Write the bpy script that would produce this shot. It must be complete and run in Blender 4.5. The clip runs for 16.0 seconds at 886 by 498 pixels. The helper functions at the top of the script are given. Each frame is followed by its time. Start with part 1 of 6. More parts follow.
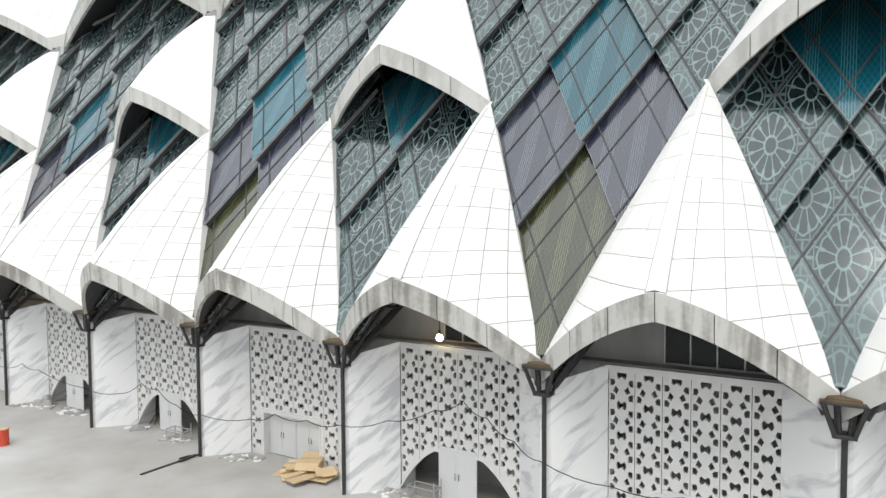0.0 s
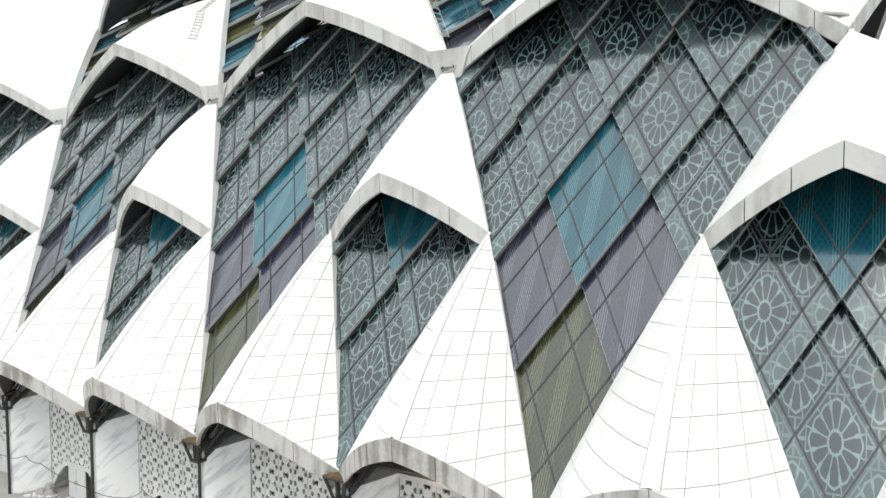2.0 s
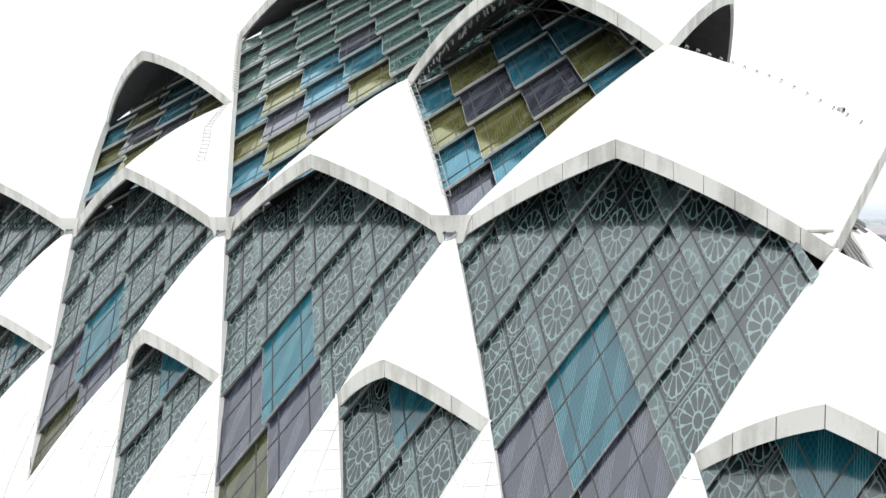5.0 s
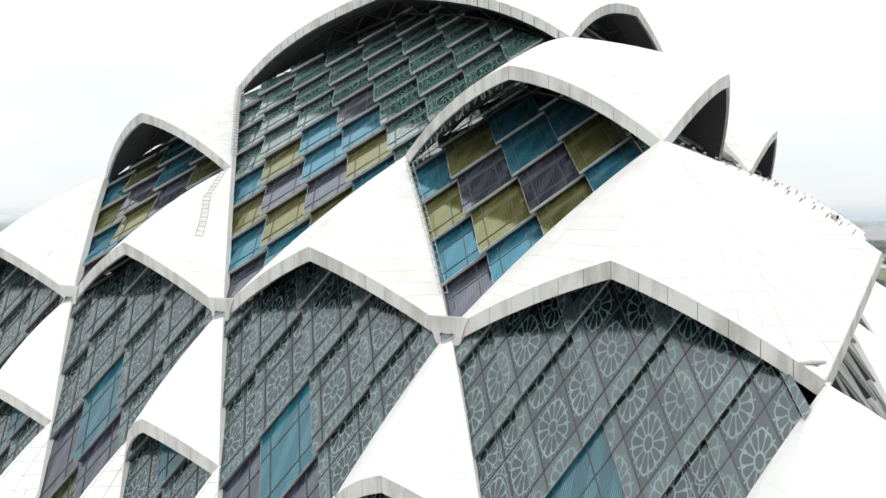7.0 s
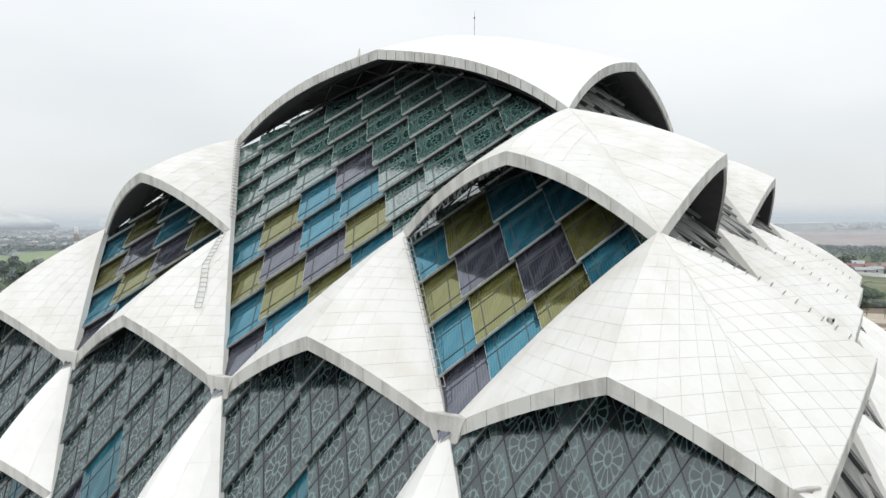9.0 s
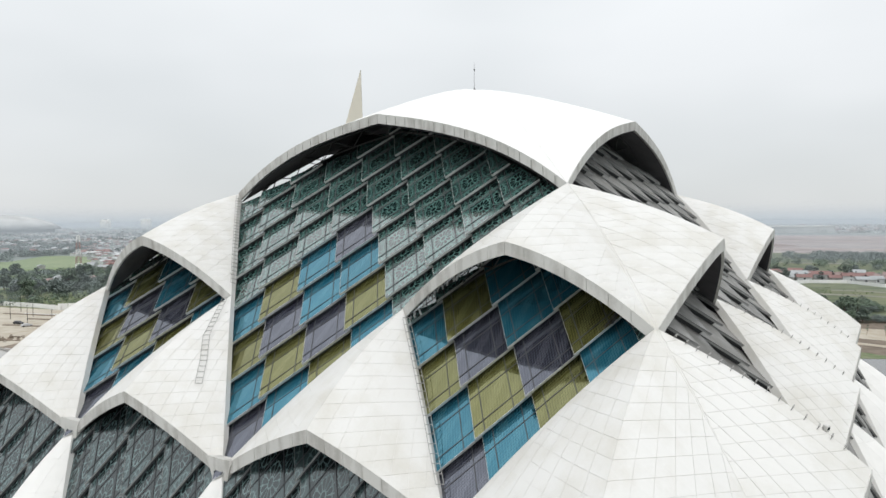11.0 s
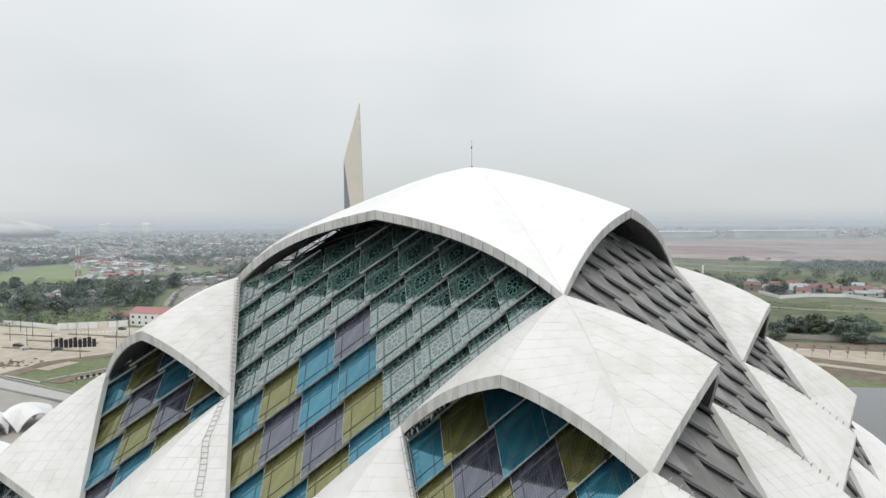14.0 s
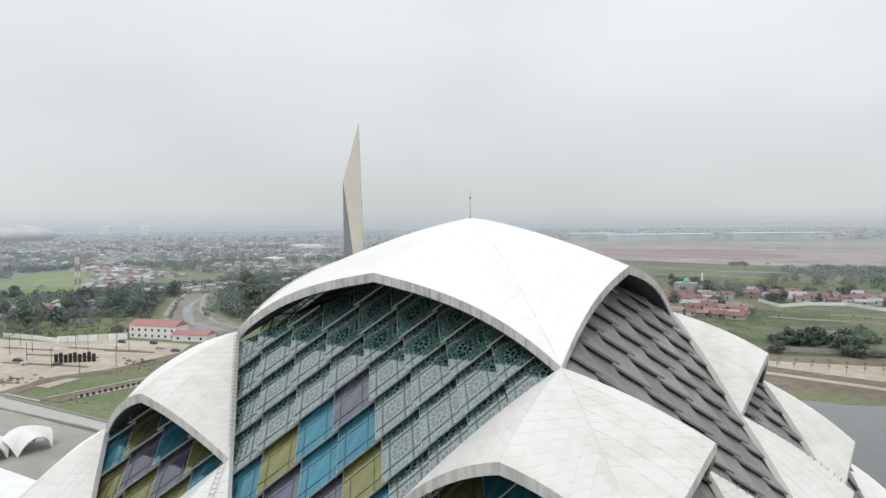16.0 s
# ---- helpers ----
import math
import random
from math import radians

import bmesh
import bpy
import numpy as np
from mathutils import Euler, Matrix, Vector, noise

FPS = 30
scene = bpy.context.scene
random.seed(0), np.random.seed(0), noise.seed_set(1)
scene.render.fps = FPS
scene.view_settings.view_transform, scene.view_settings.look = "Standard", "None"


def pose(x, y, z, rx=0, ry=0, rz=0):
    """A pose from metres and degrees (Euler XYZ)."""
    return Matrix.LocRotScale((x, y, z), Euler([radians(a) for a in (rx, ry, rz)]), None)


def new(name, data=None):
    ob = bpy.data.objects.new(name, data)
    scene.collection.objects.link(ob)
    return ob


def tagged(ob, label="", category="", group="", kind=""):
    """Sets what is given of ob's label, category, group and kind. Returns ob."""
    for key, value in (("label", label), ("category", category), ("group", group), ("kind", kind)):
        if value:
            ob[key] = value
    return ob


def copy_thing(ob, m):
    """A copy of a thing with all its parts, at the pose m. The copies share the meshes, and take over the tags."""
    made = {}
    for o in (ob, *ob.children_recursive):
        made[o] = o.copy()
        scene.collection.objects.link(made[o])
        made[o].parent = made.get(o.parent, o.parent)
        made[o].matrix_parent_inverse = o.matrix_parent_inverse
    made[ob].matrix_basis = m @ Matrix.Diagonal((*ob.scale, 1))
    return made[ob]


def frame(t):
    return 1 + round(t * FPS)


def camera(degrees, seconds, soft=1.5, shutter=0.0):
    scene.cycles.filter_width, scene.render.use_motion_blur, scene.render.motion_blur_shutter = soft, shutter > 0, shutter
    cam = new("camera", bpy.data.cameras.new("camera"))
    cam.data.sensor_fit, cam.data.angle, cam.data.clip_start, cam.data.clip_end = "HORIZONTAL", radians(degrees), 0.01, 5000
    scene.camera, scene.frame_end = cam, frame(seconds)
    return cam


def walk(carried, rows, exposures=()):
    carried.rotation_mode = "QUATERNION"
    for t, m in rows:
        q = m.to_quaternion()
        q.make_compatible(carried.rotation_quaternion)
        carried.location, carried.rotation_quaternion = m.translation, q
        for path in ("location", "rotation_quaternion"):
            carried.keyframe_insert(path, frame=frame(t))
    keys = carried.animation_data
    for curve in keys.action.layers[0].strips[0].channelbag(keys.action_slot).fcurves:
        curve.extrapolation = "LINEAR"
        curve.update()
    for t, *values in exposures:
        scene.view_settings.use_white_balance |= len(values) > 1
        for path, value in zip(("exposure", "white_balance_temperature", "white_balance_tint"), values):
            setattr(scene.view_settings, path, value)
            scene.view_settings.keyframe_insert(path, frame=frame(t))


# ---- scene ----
cam = camera(65.75, 16.0)
# seconds, eye, yaw, pitch, roll
PATH = [
    (0.0, 40.03, -74.06, 13.37, 31.37, -2.78, -0.35),
    (0.5, 40.02, -74.04, 14.93, 31.38, -2.80, -0.35),
    (1.0, 40.04, -74.03, 16.51, 31.39, -2.81, -0.34),
    (1.5, 40.08, -74.03, 18.07, 31.40, -2.79, -0.33),
    (2.0, 40.17, -74.07, 19.60, 31.41, -2.76, -0.32),
    (2.5, 40.28, -74.14, 21.11, 31.44, -2.74, -0.30),
    (3.0, 40.36, -74.21, 22.64, 31.46, -2.73, -0.28),
    (3.5, 40.44, -74.32, 24.20, 31.48, -2.73, -0.30),
    (4.0, 40.50, -74.46, 25.82, 31.47, -2.73, -0.32),
    (4.5, 40.57, -74.68, 27.46, 31.48, -2.72, -0.35),
    (5.0, 40.64, -74.89, 29.05, 31.48, -2.70, -0.38),
    (7.5, 40.81, -74.73, 36.59, 31.41, -2.71, -0.35),
    (8.0, 40.83, -74.66, 38.05, 31.41, -2.71, -0.34),
    (8.5, 40.87, -74.60, 39.50, 31.42, -2.71, -0.34),
    (9.0, 40.91, -74.57, 40.99, 31.45, -2.70, -0.34),
    (11.5, 41.15, -74.47, 48.77, 31.57, -2.63, -0.32),
    (12.0, 41.20, -74.46, 50.32, 31.58, -2.60, -0.33),
    (12.5, 41.24, -74.46, 51.86, 31.57, -2.59, -0.34),
    (13.0, 41.28, -74.44, 53.40, 31.54, -2.56, -0.36),
    (13.5, 41.32, -74.41, 54.96, 31.53, -2.55, -0.38),
    (14.0, 41.37, -74.40, 56.50, 31.52, -2.54, -0.43),
    (14.5, 41.40, -74.39, 58.03, 31.51, -2.53, -0.48),
    (15.0, 41.42, -74.37, 59.58, 31.50, -2.51, -0.52),
    (15.5, 41.45, -74.33, 61.10, 31.48, -2.49, -0.54),
    (16.0, 41.48, -74.25, 62.67, 31.49, -2.49, -0.54),
]
walk(cam, [(t, pose(x, y, z, 0, 0, yaw) @ pose(0, 0, 0, 90 + pitch) @ pose(0, 0, 0, 0, 0, roll)) for t, x, y, z, yaw, pitch, roll in PATH],
     exposures=[(0.0, 0.5), (3.0, 0.6), (5.0, 0.70), (7.5, 0.36), (9.0, 0.20), (12.0, 0.05), (16.0, 0.0)])

# ---- world and sun ----
SUN_TURN, SUN_HEIGHT = radians(152), radians(56)
world = bpy.data.worlds.new("overcast_sky")
scene.world = world
world.use_nodes = True
wn, wl = world.node_tree.nodes, world.node_tree.links
wn.clear()
sky = wn.new("ShaderNodeTexSky")
sky.sky_type, sky.sun_disc, sky.sun_elevation, sky.sun_rotation = "NISHITA", False, SUN_HEIGHT, SUN_TURN
dim = wn.new("ShaderNodeMixRGB")
dim.blend_type, dim.inputs[0].default_value = "MULTIPLY", 1.0
dim.inputs[2].default_value = (0.1, 0.1, 0.1, 1)
wl.new(sky.outputs[0], dim.inputs[1])
place = wn.new("ShaderNodeTexCoord")
stretch = wn.new("ShaderNodeMapping")
stretch.inputs["Scale"].default_value = (1.0, 1.0, 2.6)
wl.new(place.outputs["Generated"], stretch.inputs[0])
cloud = wn.new("ShaderNodeTexNoise")
cloud.inputs["Scale"].default_value, cloud.inputs["Detail"].default_value, cloud.inputs["Roughness"].default_value = 1.7, 3.0, 0.45
wl.new(stretch.outputs[0], cloud.inputs[0])
tone = wn.new("ShaderNodeValToRGB")
tone.color_ramp.elements[0].position, tone.color_ramp.elements[0].color = 0.3, (0.63, 0.66, 0.672, 1)
tone.color_ramp.elements[1].position, tone.color_ramp.elements[1].color = 0.7, (0.785, 0.805, 0.818, 1)
wl.new(cloud.outputs[0], tone.inputs[0])
cover = wn.new("ShaderNodeMixRGB")
cover.inputs[0].default_value = 0.93
wl.new(dim.outputs[0], cover.inputs[1])
wl.new(tone.outputs[0], cover.inputs[2])
# an overcast sky is brightest overhead
axis = wn.new("ShaderNodeSeparateXYZ")
wl.new(place.outputs["Generated"], axis.inputs[0])
rise = wn.new("ShaderNodeMapRange")
rise.inputs[1].default_value, rise.inputs[2].default_value = 0.0, 1.0
rise.inputs[3].default_value, rise.inputs[4].default_value = 0.92, 1.75
wl.new(axis.outputs[2], rise.inputs[0])
back = wn.new("ShaderNodeBackground")
wl.new(rise.outputs[0], back.inputs[1])
wl.new(cover.outputs[0], back.inputs[0])
wl.new(back.outputs[0], wn.new("ShaderNodeOutputWorld").inputs[0])
sun = new("sun", bpy.data.lights.new("sun", "SUN"))
sun.data.energy, sun.data.angle, sun.data.color = 1.0, radians(25), (1.0, 0.97, 0.92)
sun.matrix_world = pose(0, 0, 120, 34, 0, 28)


# ---- materials ----
def material(name, colour, rough=0.6, metal=0.0, vary=0.12, size=0.6, coarse=0.06, bump=0.15, piece=0.0, streak=None, spec=0.5):
    """A surface whose colour varies at two scales, with fine relief. size: pattern repeats per metre. piece: change from piece to piece."""
    m = bpy.data.materials.new(name)
    m.use_nodes = True
    n, l = m.node_tree.nodes, m.node_tree.links
    b = n["Principled BSDF"]
    b.inputs["Roughness"].default_value, b.inputs["Metallic"].default_value = rough, metal
    b.inputs["Specular IOR Level"].default_value = spec
    where = n.new("ShaderNodeNewGeometry")
    fine, broad = n.new("ShaderNodeTexNoise"), n.new("ShaderNodeTexNoise")
    fine.inputs["Scale"].default_value, fine.inputs["Detail"].default_value = size, 6
    broad.inputs["Scale"].default_value, broad.inputs["Detail"].default_value = coarse, 3
    l.new(where.outputs["Position"], broad.inputs[0])
    if streak:
        mp = n.new("ShaderNodeMapping")
        mp.inputs["Scale"].default_value = streak
        l.new(where.outputs["Position"], mp.inputs[0])
        l.new(mp.outputs[0], fine.inputs[0])
    else:
        l.new(where.outputs["Position"], fine.inputs[0])
    add = n.new("ShaderNodeMath")
    l.new(fine.outputs[0], add.inputs[0])
    l.new(broad.outputs[0], add.inputs[1])
    last = add.outputs[0]
    if piece:
        info = n.new("ShaderNodeObjectInfo")
        mul = n.new("ShaderNodeMath")
        mul.operation = "MULTIPLY_ADD"
        mul.inputs[1].default_value = piece
        l.new(info.outputs["Random"], mul.inputs[0])
        l.new(last, mul.inputs[2])
        last = mul.outputs[0]
    rng = n.new("ShaderNodeMapRange")
    rng.inputs[1].default_value, rng.inputs[2].default_value = 0.6, 1.4 + piece
    rng.inputs[3].default_value, rng.inputs[4].default_value = 1 - vary, 1 + vary
    l.new(last, rng.inputs[0])
    mix = n.new("ShaderNodeMixRGB")
    mix.blend_type, mix.inputs[0].default_value = "MULTIPLY", 1.0
    mix.inputs[1].default_value = (*colour, 1)
    l.new(rng.outputs[0], mix.inputs[2])
    l.new(mix.outputs[0], b.inputs["Base Color"])
    if bump:
        bp = n.new("ShaderNodeBump")
        bp.inputs["Strength"].default_value, bp.inputs["Distance"].default_value = bump, 0.02
        l.new(fine.outputs[0], bp.inputs["Height"])
        l.new(bp.outputs[0], b.inputs["Normal"])
    return m


def math_node(n, l, op, a, b=None, c=None):
    k = n.new("ShaderNodeMath")
    k.operation = op
    for i, v in enumerate((a, b, c)):
        if v is None:
            continue
        if isinstance(v, (int, float)):
            k.inputs[i].default_value = v
        else:
            l.new(v, k.inputs[i])
    return k.outputs[0]


def glass_material(name, ground, lines, cells, kind, rough=0.12, amount=1.0, edged=0.0, gloss=1.85, bold=1.0, weave=0.2, tint=(1, 1, 1)):
    """Back-printed glass: a dark coloured ground with a fine lattice of pale lines, in cells of the pane's own coordinates."""
    m = bpy.data.materials.new(name)
    m.use_nodes = True
    n, l = m.node_tree.nodes, m.node_tree.links
    b = n["Principled BSDF"]
    b.inputs["Roughness"].default_value = rough
    b.inputs["IOR"].default_value = gloss
    b.inputs["Specular Tint"].default_value = (*tint, 1)
    uv = n.new("ShaderNodeUVMap")
    sep = n.new("ShaderNodeSeparateXYZ")
    l.new(uv.outputs[0], sep.inputs[0])
    p, q = sep.outputs[0], sep.outputs[1]
    M = lambda op, a, b=None, c=None: math_node(n, l, op, a, b, c)
    if kind == "rosette":
        # cells one after another; a band of half cells runs along the lower edges
        px = M("MULTIPLY", M("SUBTRACT", M("FRACT", M("MULTIPLY", M("ADD", p, 0.14), cells)), 0.5), 2.0)
        qx = M("MULTIPLY", M("SUBTRACT", M("FRACT", M("MULTIPLY", M("ADD", q, 0.33), cells)), 0.5), 2.0)
        r = M("SQRT", M("ADD", M("MULTIPLY", px, px), M("MULTIPLY", qx, qx)))
        th = M("ARCTAN2", qx, px)
        # twelve petals between fine spokes, closed by a squarish rim that the spokes overrun
        e = M("SUBTRACT", 1.0, M("MULTIPLY", M("ABSOLUTE", M("SUBTRACT", M("FRACT", M("MULTIPLY", th, 6 / math.pi)), 0.5)), 2.0))
        square = M("POWER", M("ADD", M("POWER", M("ABSOLUTE", px), 3.0), M("POWER", M("ABSOLUTE", qx), 3.0)), 1 / 3)
        spokes = M("LESS_THAN", M("MULTIPLY", e, r), 0.12 * bold)
        spokes = M("MULTIPLY", spokes, M("MULTIPLY", M("GREATER_THAN", r, 0.20), M("LESS_THAN", square, 0.93)))
        rim = M("LESS_THAN", M("ABSOLUTE", M("SUBTRACT", square, M("MULTIPLY_ADD", e, 0.05, 0.76))), 0.045 * bold)
        cusp = M("MULTIPLY", M("LESS_THAN", e, M("MULTIPLY", M("SUBTRACT", square, 0.52), 2.2)), M("MULTIPLY", M("GREATER_THAN", square, 0.55), M("LESS_THAN", square, 0.78)))
        cusp = M("MULTIPLY", cusp, M("LESS_THAN", e, 0.42 * bold))
        hub = M("LESS_THAN", M("ABSOLUTE", M("SUBTRACT", r, 0.25)), 0.05 * bold)
        pat = M("MAXIMUM", M("MAXIMUM", spokes, rim), M("MAXIMUM", cusp, hub))
        band = M("MAXIMUM", M("LESS_THAN", q, 0.165), M("GREATER_THAN", p, 0.825))
        ax, ay = M("ABSOLUTE", px), M("ABSOLUTE", qx)
        slant = M("LESS_THAN", M("ABSOLUTE", M("SUBTRACT", M("ADD", ax, ay), 1.42)), 0.05 * bold)
        border = M("MULTIPLY", M("GREATER_THAN", M("MAXIMUM", ax, ay), 0.90), M("LESS_THAN", M("MAXIMUM", ax, ay), 0.95))
        ticks = M("MULTIPLY", M("GREATER_THAN", M("ADD", ax, ay), 1.45), M("LESS_THAN", M("ABSOLUTE", M("SUBTRACT", ax, ay)), 0.06))
        net = M("MULTIPLY", M("MAXIMUM", slant, M("MAXIMUM", border, ticks)), edged)
        pat = M("MAXIMUM", pat, M("MULTIPLY", net, 0.8))
        pat = M("MAXIMUM", M("MULTIPLY", pat, 0.95), M("MULTIPLY", band, 0.28))
    else:
        # a sheaf of upright lines in each small diamond, with slanting leaves
        across, along = M("MULTIPLY", M("ADD", p, q), cells), M("MULTIPLY", M("SUBTRACT", q, p), cells)
        off = M("ABSOLUTE", M("SUBTRACT", M("FRACT", M("ADD", across, 0.5)), 0.5))
        upright = M("MULTIPLY", M("LESS_THAN", off, 0.24), M("LESS_THAN", M("ABSOLUTE", M("SUBTRACT", M("FRACT", M("MULTIPLY", off, 13.0)), 0.5)), 0.13))
        leaf_ = M("LESS_THAN", M("ABSOLUTE", M("SUBTRACT", M("FRACT", M("ADD", M("MULTIPLY", along, 5.0), M("MULTIPLY", off, 6.0))), 0.5)), 0.10)
        other = M("LESS_THAN", M("ABSOLUTE", M("SUBTRACT", M("FRACT", M("SUBTRACT", M("MULTIPLY", along, 5.0), M("MULTIPLY", off, 6.0))), 0.5)), 0.10)
        leaf_ = M("MAXIMUM", leaf_, other)
        pat = M("MAXIMUM", upright, M("MULTIPLY", leaf_, weave))
    where = n.new("ShaderNodeNewGeometry")
    stain = n.new("ShaderNodeTexNoise")
    stain.inputs["Scale"].default_value, stain.inputs["Detail"].default_value = 0.5, 5
    l.new(where.outputs["Position"], stain.inputs[0])
    worn = n.new("ShaderNodeMapRange")
    worn.inputs[1].default_value, worn.inputs[2].default_value = 0.3, 0.7
    worn.inputs[3].default_value, worn.inputs[4].default_value = 0.55 * amount, 1.0 * amount
    l.new(stain.outputs[0], worn.inputs[0])
    fac = M("MULTIPLY", pat, worn.outputs[0])
    info = n.new("ShaderNodeObjectInfo")
    shift = n.new("ShaderNodeMapRange")
    shift.inputs[3].default_value, shift.inputs[4].default_value = 0.8, 1.2
    l.new(info.outputs["Random"], shift.inputs[0])
    base = n.new("ShaderNodeMixRGB")
    base.blend_type, base.inputs[0].default_value = "MULTIPLY", 1.0
    base.inputs[1].default_value = (*ground, 1)
    l.new(shift.outputs[0], base.inputs[2])
    mix = n.new("ShaderNodeMixRGB")
    mix.inputs[2].default_value = (*lines, 1)
    l.new(base.outputs[0], mix.inputs[1])
    l.new(fac, mix.inputs[0])
    l.new(mix.outputs[0], b.inputs["Base Color"])
    dust = n.new("ShaderNodeMapRange")
    dust.inputs[1].default_value, dust.inputs[2].default_value = 0.35, 0.7
    dust.inputs[3].default_value, dust.inputs[4].default_value = rough * 0.7, rough * 2.0
    l.new(stain.outputs[0], dust.inputs[0])
    l.new(dust.outputs[0], b.inputs["Roughness"])
    return m


M_TILE = material("white_panel", (0.80, 0.79, 0.77), 0.55, vary=0.07, size=0.8, coarse=0.09, bump=0.05, piece=0.35)
M_JOINT = material("joint_mortar", (0.42, 0.41, 0.39), 0.9, vary=0.2, size=3)
M_SEAM = material("pale_seam", (0.70, 0.685, 0.665), 0.9, vary=0.15, size=3)


def stained(name, clean, dirty, streak, patch, rough=0.75, low=0.54, high=0.78, piece=0.0):
    """Concrete with runs of dirt down its face and cloudy patches, the runs thick in some places and missing in others."""
    m = bpy.data.materials.new(name)
    m.use_nodes = True
    n, l = m.node_tree.nodes, m.node_tree.links
    b = n["Principled BSDF"]
    b.inputs["Roughness"].default_value = rough
    where = n.new("ShaderNodeNewGeometry")
    mp = n.new("ShaderNodeMapping")
    mp.inputs["Scale"].default_value = streak
    l.new(where.outputs["Position"], mp.inputs[0])
    runs, cloud_, grain = n.new("ShaderNodeTexNoise"), n.new("ShaderNodeTexNoise"), n.new("ShaderNodeTexNoise")
    runs.inputs["Scale"].default_value, runs.inputs["Detail"].default_value = 1.0, 5
    cloud_.inputs["Scale"].default_value, cloud_.inputs["Detail"].default_value = patch, 4
    grain.inputs["Scale"].default_value, grain.inputs["Detail"].default_value = 6.0, 5
    l.new(mp.outputs[0], runs.inputs[0])
    l.new(where.outputs["Position"], cloud_.inputs[0])
    l.new(where.outputs["Position"], grain.inputs[0])
    both = math_node(n, l, "MULTIPLY_ADD", runs.outputs[0], 0.6, math_node(n, l, "MULTIPLY_ADD", cloud_.outputs[0], 0.55, math_node(n, l, "MULTIPLY", grain.outputs[0], 0.12)))
    ramp = n.new("ShaderNodeValToRGB")
    e = ramp.color_ramp.elements
    e[0].position, e[0].color = low, (*clean, 1)
    e[1].position, e[1].color = high, (*dirty, 1)
    if piece:
        both = math_node(n, l, "MULTIPLY_ADD", n.new("ShaderNodeObjectInfo").outputs["Random"], piece, both)
    l.new(both, ramp.inputs[0])
    l.new(ramp.outputs[0], b.inputs["Base Color"])
    bp = n.new("ShaderNodeBump")
    bp.inputs["Strength"].default_value, bp.inputs["Distance"].default_value = 0.2, 0.02
    l.new(grain.outputs[0], bp.inputs["Height"])
    l.new(bp.outputs[0], b.inputs["Normal"])
    return m


M_FASCIA = stained("fascia_concrete", (0.58, 0.57, 0.545), (0.40, 0.385, 0.36), (1.6, 1.6, 0.25), 0.22, low=0.58, high=0.76)
M_STREAKED = stained("streaked_fascia_concrete", (0.52, 0.51, 0.485), (0.25, 0.235, 0.21), (2.6, 2.6, 0.3), 0.25, low=0.61, high=0.76)
M_AGED = stained("weathered_white_panel", (0.71, 0.70, 0.68), (0.61, 0.59, 0.545), (0.5, 0.5, 0.16), 0.16, rough=0.6, low=0.60, high=0.86, piece=0.07)
# the shade under the arches is put into this dark colour
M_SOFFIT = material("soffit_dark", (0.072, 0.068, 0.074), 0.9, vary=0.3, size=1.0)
# near-black of the added core, the interior's darkness put into colour
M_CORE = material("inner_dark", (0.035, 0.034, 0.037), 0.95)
M_FRAME = material("frame_aluminium", (0.58, 0.58, 0.565), 0.5, metal=0.2, vary=0.12, size=2)
M_RIM = material("rim_grey", (0.36, 0.365, 0.36), 0.55, vary=0.2, size=2)
M_MULLION = material("mullion_dark", (0.05, 0.052, 0.056), 0.6, vary=0.15, size=2)
def marble(name, ground, vein):
    """White stone with slanting grey veins."""
    m = bpy.data.materials.new(name)
    m.use_nodes = True
    n, l = m.node_tree.nodes, m.node_tree.links
    b = n["Principled BSDF"]
    b.inputs["Roughness"].default_value = 0.3
    where = n.new("ShaderNodeNewGeometry")
    mp = n.new("ShaderNodeMapping")
    mp.vector_type = "TEXTURE"
    mp.inputs["Rotation"].default_value = (0.25, -0.7, 0.0)
    mp.inputs["Scale"].default_value = (2.2, 2.2, 0.42)
    l.new(where.outputs["Position"], mp.inputs[0])
    t = n.new("ShaderNodeTexNoise")
    t.inputs["Scale"].default_value, t.inputs["Detail"].default_value, t.inputs["Distortion"].default_value = 1.1, 7, 0.6
    l.new(mp.outputs[0], t.inputs[0])
    r = n.new("ShaderNodeValToRGB")
    e = r.color_ramp.elements
    e[0].position, e[0].color = 0.37, (*vein, 1)
    e[1].position, e[1].color = 0.50, (*ground, 1)
    l.new(t.outputs[0], r.inputs[0])
    l.new(r.outputs[0], b.inputs["Base Color"])
    return m


M_MARBLE = marble("white_marble", (0.80, 0.80, 0.795), (0.56, 0.56, 0.58))
M_SCREEN = material("screen_white", (0.66, 0.655, 0.64), 0.6, vary=0.08, size=1.5)
M_STEEL = material("dark_steel", (0.04, 0.039, 0.038), 0.55, metal=0.3, vary=0.3, size=3)
M_CONC = material("grey_concrete", (0.30, 0.29, 0.275), 0.85, vary=0.2, size=0.8, coarse=0.15)
M_DOOR = material("door_grey", (0.62, 0.62, 0.615), 0.45, vary=0.06)
M_WINDOW = material("dark_glass", (0.012, 0.013, 0.015), 0.2, vary=0.3, spec=0.25)
G_TEAL = glass_material("glass_teal", (0.003, 0.074, 0.105), (0.14, 0.34, 0.38), 2.06, "lattice", amount=0.75, gloss=1.8)
G_NAVY = glass_material("glass_slate", (0.014, 0.017, 0.034), (0.19, 0.21, 0.26), 2.06, "lattice", amount=0.75, gloss=2.05)
G_OLIVE = glass_material("glass_olive", (0.026, 0.028, 0.009), (0.21, 0.225, 0.12), 2.06, "lattice", amount=0.75, gloss=1.95)
